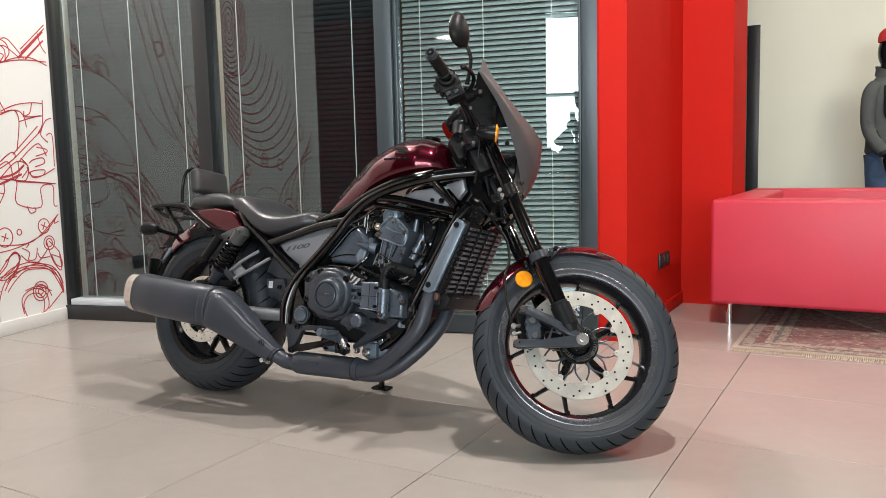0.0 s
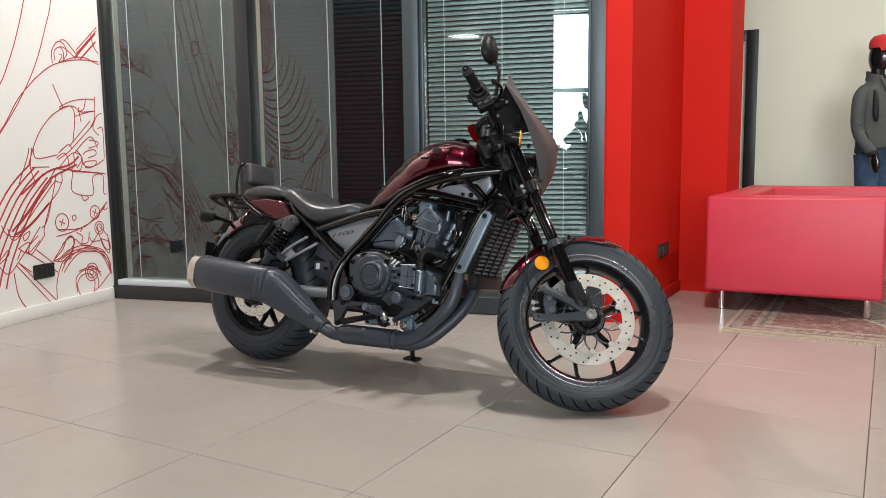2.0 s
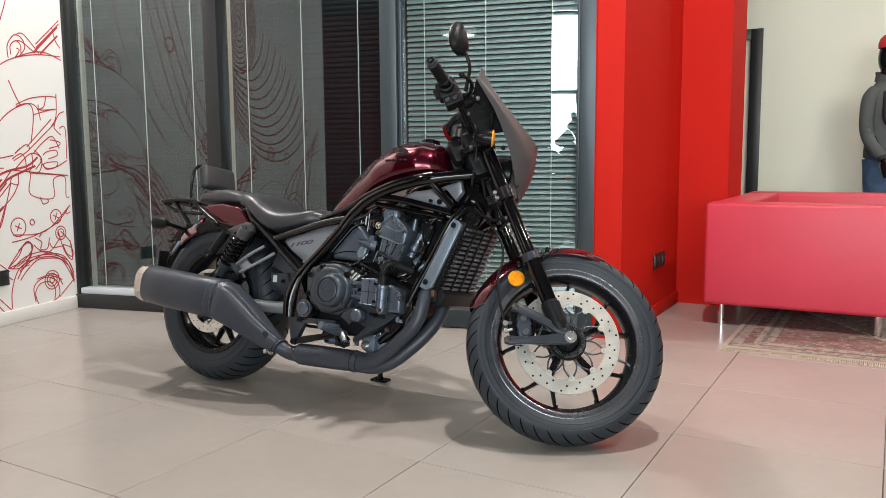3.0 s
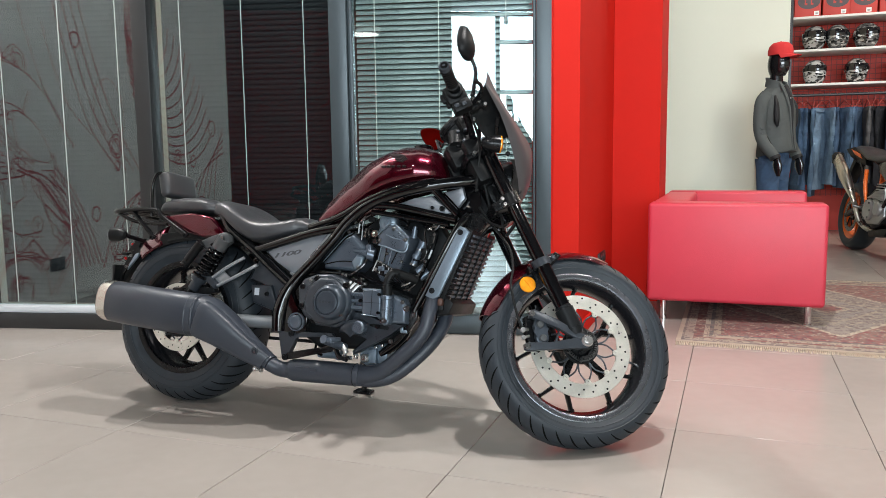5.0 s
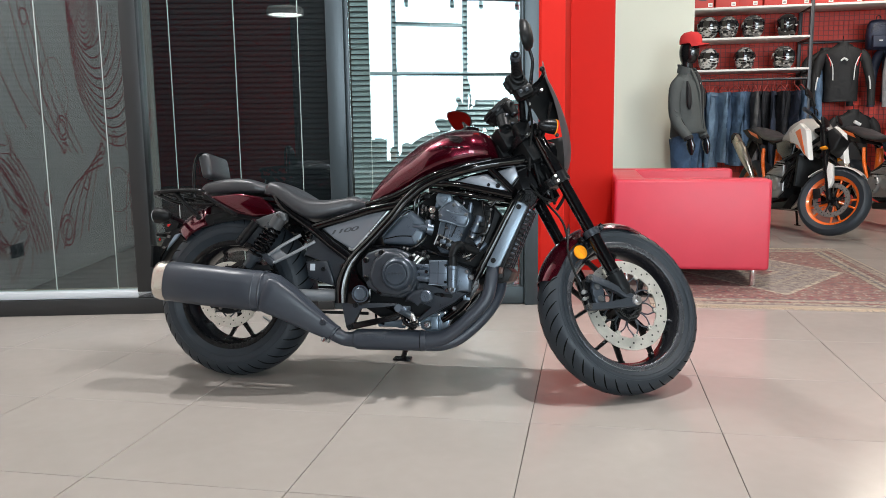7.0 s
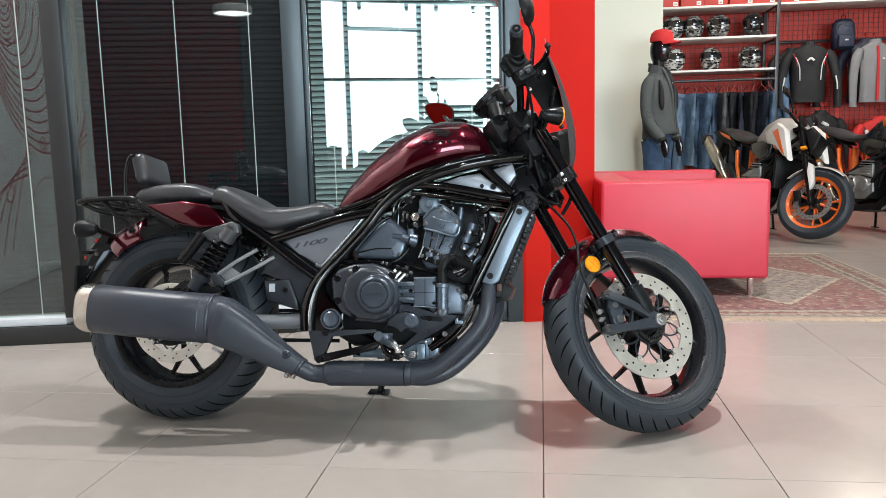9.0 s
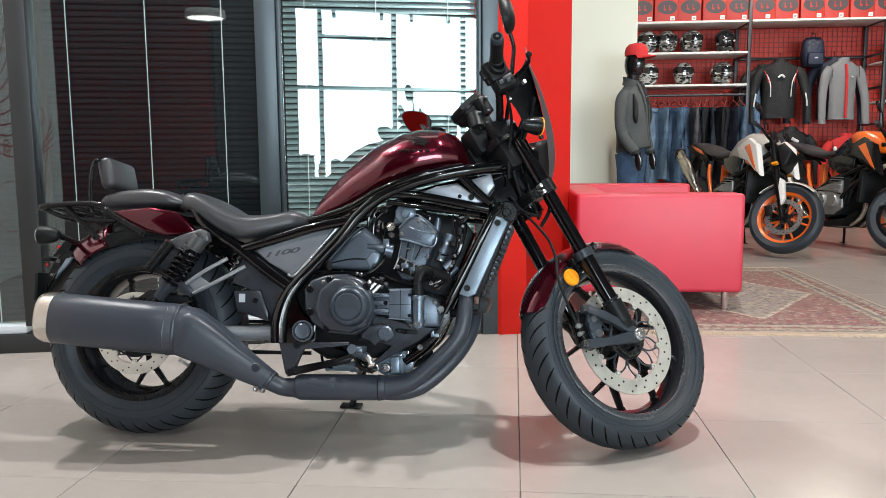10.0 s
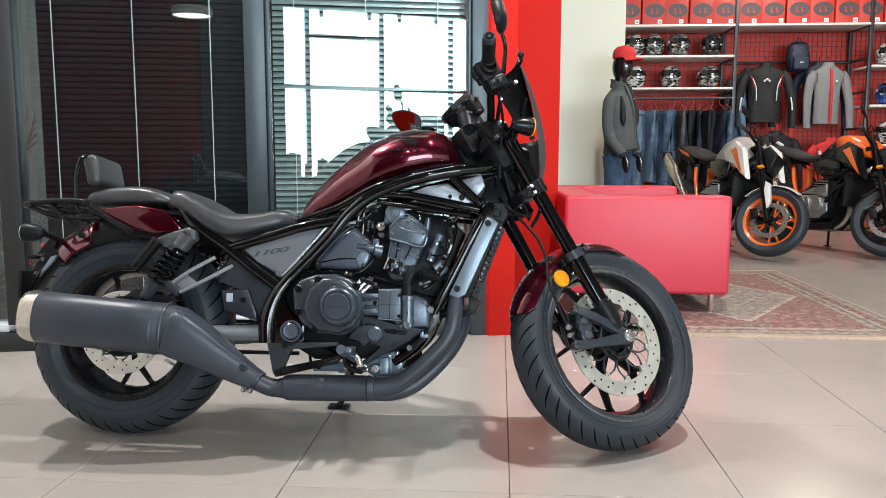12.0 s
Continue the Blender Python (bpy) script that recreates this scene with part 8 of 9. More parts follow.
YJ = YF + 0.10
garment("jacket", "black riding jacket with white and red piping on a hanger", "jacket", 1.95, YJ, 1.92, M_CLOTHBLACK, M_CLOTHBLACK, 0.235, 0.66, -6, stripes=[([(-0.16, -0.085, -0.16), (-0.12, -0.105, -0.26), (-0.11, -0.105, -0.42)], M_CLOTHWHITE, 0.006), ([(0.16, -0.085, -0.16), (0.12, -0.105, -0.26), (0.11, -0.105, -0.42)], M_CLOTHWHITE, 0.006), ([(-0.18, -0.07, -0.12), (-0.15, -0.1, -0.20), (-0.14, -0.1, -0.26)], M_CLOTHRED, 0.005), ([(0.18, -0.07, -0.12), (0.15, -0.1, -0.20), (0.14, -0.1, -0.26)], M_CLOTHRED, 0.005), ([(-0.035, -0.105, -0.20), (0.0, -0.108, -0.175), (0.035, -0.105, -0.20)], M_CLOTHWHITE, 0.012), ([(-0.27, -0.09, -0.38), (-0.285, -0.1, -0.46), (-0.29, -0.1, -0.53)], M_CLOTHWHITE, 0.008), ([(0.27, -0.09, -0.38), (0.285, -0.1, -0.46), (0.29, -0.1, -0.53)], M_CLOTHWHITE, 0.008)], group="jackets on the rack")
garment("jacket", "dark jacket hanging behind others on a hanger", "jacket", 1.82, YJ + 0.22, 1.88, M_CLOTHBLACK, M_CLOTHBLACK, 0.22, 0.62, 10, group="jackets on the rack")
garment("shirt", "grey zip shirt with a red front stripe on a hanger", "shirt", 2.66, YJ, 1.92, M_CLOTHMID, M_CLOTHMID, 0.195, 0.68, 5, short=False, stripes=[([(0.0, -0.07, -0.06), (0.0, -0.095, -0.2), (0.0, -0.105, -0.4), (0.0, -0.105, -0.67)], M_CLOTHRED, 0.016), ([(0.05, -0.085, -0.20), (0.075, -0.09, -0.205)], M_CLOTHWHITE, 0.010)], group="jackets on the rack")
garment("jacket", "dark navy jacket hanging behind a grey shirt", "jacket", 2.64, YJ + 0.22, 1.95, M_NAVY, M_NAVY, 0.23, 0.70, -8, group="jackets on the rack")
garment("jersey", "red jersey with white sides hanging low on a rack", "jersey", 2.72, YJ - 0.05, 1.06, M_CLOTHRED, M_CLOTHRED, 0.23, 0.6, 4, stripes=[([(-0.17, -0.08, -0.14), (-0.16, -0.1, -0.25), (-0.15, -0.1, -0.4)], M_CLOTHWHITE, 0.02)], group="jackets on the rack")
garment("jacket", "black jacket with white patches hanging low on a rack", "jacket", 2.10, YJ, 1.14, M_CLOTHBLACK, M_CLOTHBLACK, 0.24, 0.6, 4, stripes=[([(-0.02, -0.1, -0.12), (0.05, -0.1, -0.16)], M_CLOTHWHITE, 0.02), ([(-0.16, -0.09, -0.20), (-0.12, -0.1, -0.26)], M_CLOTHWHITE, 0.02)], group="jackets on the rack")
garment("jacket", "pale denim jacket end on the rack", "jacket", 1.70, YJ + 0.1, 1.62, M_DENIMS[1], M_DENIMS[1], 0.10, 0.6, 80, group="jackets on the rack")


def backpack():
    b = thing("backpack", "navy nylon backpack hanging on the red mesh", "backpack", pose(2.35, YJ + 0.12, 1.85) @ Matrix.Diagonal((0.88, 1, 0.80, 1)))
    secs = [[V((hw * math.copysign(abs(math.cos(TAU * j / 24)) ** 0.6, math.cos(TAU * j / 24)), th * math.copysign(abs(math.sin(TAU * j / 24)) ** 0.7, math.sin(TAU * j / 24)), zz)) for j in range(24)] for zz, hw, th in ((0, 0.10, 0.06), (0.02, 0.135, 0.09), (0.2, 0.145, 0.10), (0.36, 0.13, 0.085), (0.42, 0.09, 0.05), (0.43, 0.03, 0.02))]
    part("bag", loft(secs), M_NAVY, b, "", 60)
    part("front_pocket", rbox((0.2, 0.05, 0.18), (0, -0.105, 0.11), 0.02, 3), M_NAVY, b)
    part("zip", tube(B(), [V((-0.11, -0.085, 0.24)), V((-0.08, -0.09, 0.33)), V((0, -0.085, 0.37)), V((0.08, -0.09, 0.33)), V((0.11, -0.085, 0.24))], 0.004, 6), M_RACK, b)
    part("loop", tube(B(), [V((-0.03, 0, 0.42)), V((-0.02, 0, 0.48)), V((0.02, 0, 0.48)), V((0.03, 0, 0.42))], 0.006, 8), M_CLOTHBLACK, b, "black hanging loop")
    part("badge", rbox((0.045, 0.004, 0.02), (0.0, -0.132, 0.12), 0.002, 1), M_CLOTHWHITE, b)
    return b


backpack()


# dressed mannequin beside the cream wall
def mannequin():
    mx, my = -0.03, 7.46
    base = pose(mx, my, 0, 0, 0, -30)
    head = []
    for k in range(14):
        f = k / 13
        zz = 1.585 + 0.26 * f
        r = 0.082 * math.sin(math.pi * min(1, 0.16 + 0.84 * f) * 0.985) ** 0.6 + 0.004
        head.append([V((r * 1.14 * math.cos(TAU * j / 24) + 0.02 * (0.5 + 0.4 * math.sin(f * 3)), r * 0.86 * math.sin(TAU * j / 24), zz)) for j in range(24)])
    bm = join(loft(head), lathe([(0, 1.44), (0.062, 1.44), (0.055, 1.52), (0.054, 1.60), (0.05, 1.64), (0, 1.64)], 24, "z"), lathe([(0, 0.0), (0.14, 0.0), (0.14, 0.012), (0.02, 0.02), (0.02, 0.2), (0, 0.2)], 32, "z"))
    for e, a in ((-1, 8), (1, 8)):
        hand = loft([[V((0.084 + (0.075 if e < 0 else 0.02) + 0.02 * f + hx * math.cos(TAU * j / 12), e * 0.252 + hy * math.sin(TAU * j / 12), zz)) for j in range(12)] for f, zz, hx, hy in ((0, 0.90, 0.022, 0.02), (0.2, 0.86, 0.028, 0.022), (0.4, 0.81, 0.043, 0.020), (0.7, 0.76, 0.036, 0.017), (1, 0.71, 0.014, 0.010))])
        bm = join(bm, hand)
        bm = join(bm, tube(B(), [V((0, e * 0.12, 1.40)), V((-0.02, e * 0.192, 1.34)), V((-0.01, e * 0.236, 1.14)), V((0.08 + (0.075 if e < 0 else 0.02), e * 0.252, 0.88))], [0.04, 0.035, 0.03, 0.02], 10))
    bm = join(bm, lathe([(0, 0.15), (0.03, 0.15), (0.05, 0.9), (0.10, 1.0), (0.11, 1.35), (0.06, 1.46), (0, 1.46)], 20, "z"), bar(B(), V((0, -0.15, 1.39)), V((0, 0.15, 1.39)), 0.04))
    bm.transform(base)
    tagged(obj("mannequin", bm, M_MANNEQUIN, angle=60), "gloss black display mannequin standing by a cream wall", "mannequin")

    jk = thing("jacket", "charcoal softshell jacket worn by the black mannequin", "jacket", base)
    secs = [[V((dx + th * math.cos(TAU * j / 32) * (1 + 0.04 * math.sin(3 * j + 9 * zz)), hw * math.copysign(abs(math.sin(TAU * j / 32)) ** 0.85, math.sin(TAU * j / 32)) + 0.004 * math.sin(31 * zz + 2 * j), zz + 0.03 * math.cos(TAU * j / 32) * (zz < 0.92))) for j in range(32)] for zz, hw, th, dx in ((0.895, 0.190, 0.150, 0.030), (0.912, 0.196, 0.156, 0.030), (1.00, 0.186, 0.148, 0.024), (1.10, 0.184, 0.146, 0.014), (1.20, 0.190, 0.148, 0.006), (1.30, 0.196, 0.144, 0.0), (1.38, 0.194, 0.128, -0.004), (1.43, 0.165, 0.104, -0.004), (1.465, 0.118, 0.086, 0.0), (1.490, 0.084, 0.080, 0.004), (1.505, 0.074, 0.076, 0.006))]
    part("body", loft(secs), M_CLOTHGREY, jk, "", 60)
    for e in (-1, 1):
        fwd = 0.075 if e < 0 else 0.02
        part("sleeve", tube(B(), [V((-0.004, e * 0.145, 1.418)), V((-0.020, e * 0.192, 1.350)), V((-0.020, e * 0.222, 1.22)), V((-0.004, e * 0.240, 1.09)), V((0.02 + 0.4 * fwd, e * 0.256, 0.985)), V((0.070 + fwd, e * 0.255, 0.875))], [0.052, 0.060, 0.056, 0.053, 0.050, 0.044], 18, 6), M_CLOTHGREY, jk, "", 60)
        part("cuff", tube(B(), [V((0.066 + fwd, e * 0.255, 0.884)), V((0.078 + fwd, e * 0.254, 0.858))], [0.046, 0.045], 18), M_CLOTHBLACK, jk, "dark cuff")
        for k in range(4):
            part("sleeve_crease", tube(B(), [V((-0.006 + 0.010 * k, e * (0.280 + 0.004 * k), 1.15 - 0.045 * k)), V((0.024 + 0.012 * k, e * (0.274 + 0.006 * k), 1.120 - 0.045 * k)), V((0.042 + 0.014 * k, e * (0.254 + 0.006 * k), 1.115 - 0.045 * k))], [0.003, 0.009, 0.003], 8, 4), M_CLOTHGREY, jk)
        part("panel", tube(B(), [V((0.070, e * 0.142, 1.405)), V((0.098, e * 0.166, 1.32)), V((0.104, e * 0.168, 1.20)), V((0.108, e * 0.160, 1.14))], [0.010, 0.022, 0.024, 0.010], 12, 5), M_CLOTHBLACK, jk, "black chest panel")
        part("lapel", loft([[V((x, e * y, z)), V((x + 0.010, e * (y + 0.006), z + 0.004)), V((x + 0.006, e * (y + w2), z)), V((x - 0.004, e * (y + w2), z - 0.002))] for x, y, z, w2 in ((0.058, 0.040, 1.530, 0.030), (0.094, 0.036, 1.470, 0.040), (0.122, 0.030, 1.40, 0.034), (0.147, 0.022, 1.30, 0.022), (0.160, 0.014, 1.12, 0.016), (0.182, 0.012, 0.94, 0.014))]), M_CLOTHGREY, jk, "", 60)
        part("pocket_zip", tube(B(), [V((0.130, e * 0.105, 1.10)), V((0.146, e * 0.095, 0.99))], 0.004, 6), M_CLOTHBLACK, jk)
    part("collar", loft([[V((0.002 + 0.088 * q * math.cos(radians(b)), 0.088 * q * math.sin(radians(b)), zz - 0.028 * math.cos(radians(b)))) for b in range(40, 321, 20)] + [V((0.002 + 0.078 * q * math.cos(radians(b)), 0.078 * q * math.sin(radians(b)), zz - 0.028 * math.cos(radians(b)))) for b in range(320, 39, -20)] for zz, q in ((1.475, 1.10), (1.52, 1.02), (1.552, 1.06))]), M_CLOTHGREY, jk, "stand collar")
    part("zip", tube(B(), [V((0.184, 0, 0.94)), V((0.162, 0, 1.1)), V((0.150, 0, 1.3)), V((0.122, 0, 1.41)), V((0.082, 0, 1.49))], [0.008, 0.010, 0.016, 0.026, 0.030], 8, 5), M_CLOTHBLACK, jk, "black shirt front in the open jacket")
    part("badge", rbox((0.004, 0.036, 0.014), (0.146, 0.0, 1.385), 0.001, 1), M_CLOTHWHITE, jk, "small pale badge")

    tr = thing("jeans", "dark blue jeans worn by the black mannequin", "jeans", base)
    for e in (-1, 1):
        part("leg", loft([[V((th * math.cos(TAU * j / 20) + 0.004 * math.sin(4 * j + 20 * zz), e * 0.088 + hw * math.sin(TAU * j / 20), zz)) for j in range(20)] for zz, hw, th in ((0.03, 0.075, 0.085), (0.2, 0.07, 0.08), (0.45, 0.075, 0.085), (0.7, 0.086, 0.10), (0.86, 0.09, 0.115))]), M_DENIMS[0], tr, "", 60)
    part("hip", loft([[V((th * math.cos(TAU * j / 24), hw * math.sin(TAU * j / 24), zz)) for j in range(24)] for zz, hw, th in ((0.80, 0.165, 0.112), (0.86, 0.172, 0.12), (0.96, 0.165, 0.115), (1.0, 0.155, 0.105))]), M_DENIMS[0], tr, "", 60)

    cp = thing("cap", "red baseball cap on the black mannequin", "cap", base)
    part("crown", loft([[V((r * 1.15 * math.cos(TAU * j / 28) + 0.03, r * 0.95 * math.sin(TAU * j / 28), zz)) for j in range(28)] for zz, r in ((1.765, 0.094), (1.80, 0.095), (1.84, 0.085), (1.868, 0.06), (1.878, 0.02))]), M_CLOTHRED, cp, "", 60)
    brim = [[V((0.03 + (0.10 + (0.085 if s else 0)) * math.cos(radians(b)), (0.092 if not s else 0.088) * math.sin(radians(b)) , 1.772 - (0.018 if s else 0) - 0.02 * abs(math.sin(radians(b))) ** 2 * s + o)) for b in range(-75, 76, 10)] for s, o in ((0, 0), (1, 0), (1, -0.004), (0, -0.004))]
    part("brim", rings(B(), [list(q) for q in zip(*brim)]), M_CLOTHRED, cp, "", 60)
    part("button", disc(0.008, 0.006, 14, "z", 0.002, (0.03, 0, 1.88)), M_CLOTHRED, cp)


mannequin()

# ---- parked naked motorcycles ----
M_ORANGE = mat("orange paint", (0.75, 0.13, 0.008), 0.3, vary=0.08, scale=5, coat=0.7)
M_TANKGREY = mat("pale grey tank paint", (0.40, 0.385, 0.36), 0.35, vary=0.08, scale=5, coat=0.4)
M_BLACKPAINT = mat("gloss black bodywork", (0.006, 0.006, 0.007), 0.2, vary=0.1, scale=5, coat=0.3, spec=0.4)
M_DULLDISC = mat("drilled disc steel", (0.18, 0.175, 0.165), 0.45, metal=0.5, vary=0.35, scale=60, fine=240)
M_WHITEPAINT = mat("white bodywork paint", (0.70, 0.69, 0.66), 0.3, vary=0.06, scale=5, coat=0.6)
M_GREYENG = mat("grey engine alloy", (0.38, 0.38, 0.375), 0.36, metal=0.7, vary=0.25, scale=12, fine=200, bump=0.1)
M_MUFF = mat("brushed muffler", (0.58, 0.55, 0.50), 0.30, metal=1.0, vary=0.15, scale=10)


def naked_bike(m, tank_m, shroud_m, label, rim_m, cover_m=None):
    b = thing("naked_motorcycle", label, "motorcycle", m, group="naked motorcycles parked in a row")

    def add(name, bm, material, label="", parent=b):
        return part(name, bm, material, parent, label)

    turn = Matrix.Translation((1.30, 0, 0.62)) @ pose(0, 0, 0, 0, -24, 0) @ pose(0, 0, 0, 0, 0, 40)
    for nm, mm, R, half, rim in (("rear_wheel", Matrix.Translation((0, 0, 0.315)), 0.315, 0.09, 0.225), ("front_wheel", turn @ Matrix.Translation((0.05, 0, -0.34)), 0.300, 0.06, 0.225)):
        w = new(nm)
        w.parent, w.matrix_local = b, mm
        part("tyre", tyre(R, half, rim, 72), M_RUBBER, w, "black tyre")
        hw = half * 0.75
        part("rim", lathe([(rim - 0.03, -hw * 0.5), (rim + 0.006, -hw), (rim + 0.006, hw), (rim - 0.03, hw * 0.5)], 64, "y", turn=True), rim_m, w, "coloured alloy rim")
        part("hub", disc(0.045, half * 1.5, 24, "y", 0.008), M_SATIN, w)
        for k in range(10):
            part("spoke", bar(B(), V((0.03, 0, 0.012 * (1 if k % 2 else -1))), V((rim - 0.025, 0, 0.02 * (1 if k % 2 else -1))), 0.011, 8, 0.009), rim_m, w).matrix_local = pose(0, 0, 0, 0, 36 * k, 0)
        bd = part("brake_disc", lathe([(0.112, -half * 0.85 - 0.003), (0.152, -half * 0.85 - 0.003), (0.152, -half * 0.85 + 0.003), (0.112, -half * 0.85 + 0.003)], 48, "y", turn=True), M_DULLDISC, w, "drilled steel brake disc")
        # holes are only dark discs on the steel, coloured as shade
        tagged(part("hole_shade", join(*[disc(0.0045, 0.0008, 8, "y", centre=((0.122 + 0.010 * (k % 3)) * math.cos(TAU * k / 30), -half * 0.85 - 0.0036, (0.122 + 0.010 * (k % 3)) * math.sin(TAU * k / 30))) for k in range(30)]), M_HOLESHADE, bd), kind="stuff")
        for k in range(6):
            part("carrier_arm", bar(B(), V((0.03, -half * 0.85, 0)), V((0.115, -half * 0.85, 0)), 0.008, 6, 0.006), M_ENGDARK, w).matrix_local = pose(0, 0, 0, 0, 60 * k, 0)
    add("swing_arm", mirrored(tube(B(), [P(0.0, 0.12, 0.315), P(0.25, 0.12, 0.38), P(0.52, 0.09, 0.43)], [0.022, 0.034, 0.03], 12)), M_SATIN)
    add("engine", rslab([(0.50, 0.30), (0.52, 0.52), (0.72, 0.62), (0.86, 0.68), (0.99, 0.62), (0.95, 0.45), (0.90, 0.30), (0.70, 0.24)], -0.16, 0.16, 0.03, 3), M_ENGDARK, "dark alloy engine")
    add("engine_cover", join(disc(0.09, 0.05, 36, "y", 0.012, P(0.65, 0.18, 0.40)), disc(0.06, 0.05, 36, "y", 0.010, P(0.83, 0.18, 0.42)), rslab([(0.55, 0.50), (0.72, 0.56), (0.90, 0.60), (0.92, 0.48), (0.75, 0.50)], 0.15, 0.18, 0.01)), M_GREYENG)
    add("frame", mirrored(join(tube(B(), [P(1.22, 0.04, 0.86), P(1.05, 0.13, 0.72), P(0.80, 0.16, 0.60), P(0.52, 0.14, 0.44)], 0.019, 10), tube(B(), [P(1.20, 0.04, 0.78), P(1.02, 0.13, 0.58), P(0.95, 0.13, 0.40)], 0.017, 10), tube(B(), [P(1.05, 0.13, 0.72), P(0.90, 0.14, 0.50), P(0.80, 0.16, 0.60)], 0.014, 10), tube(B(), [P(0.52, 0.14, 0.46), P(0.25, 0.12, 0.72), P(0.05, 0.10, 0.84)], 0.012, 10))), M_SATIN, "black tube frame")
    add("subframe_strut", mirrored(tube(B(), [P(0.50, 0.15, 0.45), P(0.40, 0.145, 0.60), P(0.34, 0.13, 0.74)], 0.018, 10)), M_ORANGE, "orange frame strut")
    secs = []
    for x, zt, zb, w in ((0.58, 0.84, 0.80, 0.07), (0.66, 0.90, 0.77, 0.11), (0.80, 1.0, 0.74, 0.14), (0.95, 1.04, 0.74, 0.155), (1.08, 1.02, 0.76, 0.15), (1.18, 0.96, 0.80, 0.10)):
        secs.append(egg(x, 0, (zt + zb) / 2, w, (zt - zb) / 2, (zt - zb) / 2, 20, 2.6))
    add("fuel_tank", loft(secs), tank_m, "angular painted fuel tank")
    add("shroud", mirrored(rslab([(0.92, 0.90), (1.10, 0.98), (1.24, 0.92), (1.36, 0.66), (1.28, 0.70), (1.14, 0.80), (0.98, 0.80)], 0.135, 0.19, 0.015)), shroud_m, "angular painted tank shroud")
    if cover_m is not None:
        add("tank_cover", loft([egg(x, 0, (zt + zb) / 2, w, (zt - zb) / 2, (zt - zb) / 2, 20, 3.0) for x, zt, zb, w in ((0.84, 1.025, 0.93, 0.10), (0.92, 1.05, 0.88, 0.152), (1.06, 1.045, 0.86, 0.165), (1.18, 0.99, 0.84, 0.13), (1.26, 0.92, 0.84, 0.08))]), cover_m, "painted tank cover")
    add("knee_panel", mirrored(rslab([(0.62, 0.80), (0.80, 0.83), (0.98, 0.80), (0.98, 0.70), (0.80, 0.66), (0.66, 0.72)], 0.10, 0.150, 0.012)), M_BLACKPAINT, "black side panel")
    add("shroud_stripe", mirrored(join(rslab([(1.06, 0.90), (1.14, 0.93), (1.30, 0.70), (1.24, 0.74)], 0.186, 0.194, 0.002))), M_ORANGE, "orange shroud stripe")
    add("seat", loft([egg(x, 0, z, w, h, h * 0.8, 20, 2.6) for x, z, w, h in ((-0.18, 0.93, 0.06, 0.02), (-0.08, 0.93, 0.10, 0.04), (0.12, 0.90, 0.12, 0.045), (0.30, 0.85, 0.14, 0.04), (0.48, 0.83, 0.11, 0.04), (0.62, 0.85, 0.07, 0.04))]), M_SEAT, "black stepped seat")
    add("tail", mirrored(rslab([(-0.28, 0.93), (-0.10, 0.95), (0.20, 0.86), (0.28, 0.78), (0.05, 0.80), (-0.12, 0.86)], 0.06, 0.115, 0.012)), M_PLASTIC, "black tail unit")
    add("tail_accent", mirrored(rslab([(-0.12, 0.93), (0.10, 0.885), (0.16, 0.84), (-0.02, 0.88)], 0.112, 0.122, 0.003)), M_ORANGE, "orange tail flash")
    add("muffler", loft([[pose(0, 0, 0, 0, 0, 0) @ V((x, -r + a * math.cos(TAU * j / 20), h + c * math.sin(TAU * j / 20))) for j in range(20)] for x, r, h, a, c in ((-0.22, 0.20, 0.84, 0.03, 0.045), (-0.20, 0.20, 0.83, 0.045, 0.065), (0.02, 0.20, 0.69, 0.05, 0.075), (0.16, 0.19, 0.58, 0.04, 0.055), (0.24, 0.18, 0.50, 0.025, 0.03), (0.30, 0.17, 0.43, 0.022, 0.025))]), M_MUFF, "brushed steel muffler")
    add("muffler_cap", rslab([(-0.235, 0.86), (-0.18, 0.89), (-0.15, 0.83), (-0.20, 0.78)], 0.152, 0.250, 0.012), M_PLASTIC)
    add("header_pipe", join(*[tube(B(), [P(0.98, r, 0.55), P(1.08, r, 0.46), P(1.04, r * 0.9, 0.30), P(0.86, r, 0.21), P(0.45, 0.12, 0.24), P(0.30, 0.17, 0.42)], 0.02, 10) for r in (0.05, -0.05)]), M_MUFF, "steel header pipes")
    add("radiator", rslab([(1.07, 0.70), (1.11, 0.69), (1.12, 0.42), (1.08, 0.42)], -0.15, 0.15, 0.006), M_PLASTIC)
    for k in range(6):
        add("engine_rib", rbox((0.16, 0.012, 0.008), P(0.80 + 0.008 * k, 0.185, 0.515 + 0.022 * k), 0.002, 1, None), M_GREYENG)
    add("case_bolt", [bolt(0.65 + 0.078 * math.cos(TAU * k / 7), 0.205, 0.40 + 0.078 * math.sin(TAU * k / 7), 0.008) for k in range(7)], M_BOLT)
    add("engine_case", mirrored(rslab([(0.52, 0.34), (0.56, 0.48), (0.74, 0.50), (0.92, 0.47), (0.94, 0.36), (0.84, 0.29), (0.62, 0.28)], 0.15, 0.175, 0.012, 2)), M_GREYENG, "dark alloy crankcase cover")
    add("hose", tube(B(), [P(1.05, 0.12, 0.62), P(0.98, 0.17, 0.54), P(0.92, 0.18, 0.44)], 0.014, 10), M_GLOSS)
    add("footpeg", bar(B(), P(0.48, 0.14, 0.40), P(0.46, 0.24, 0.42), 0.013), M_BOLT)
    add("shock_absorber", bar(B(), P(0.42, 0.0, 0.45), P(0.40, 0.0, 0.75), 0.035, 14), M_ORANGE)
    add("belly_pan", rslab([(0.58, 0.22), (0.95, 0.26), (1.05, 0.34), (0.92, 0.20), (0.62, 0.17)], -0.12, 0.14, 0.01), M_PLASTIC)

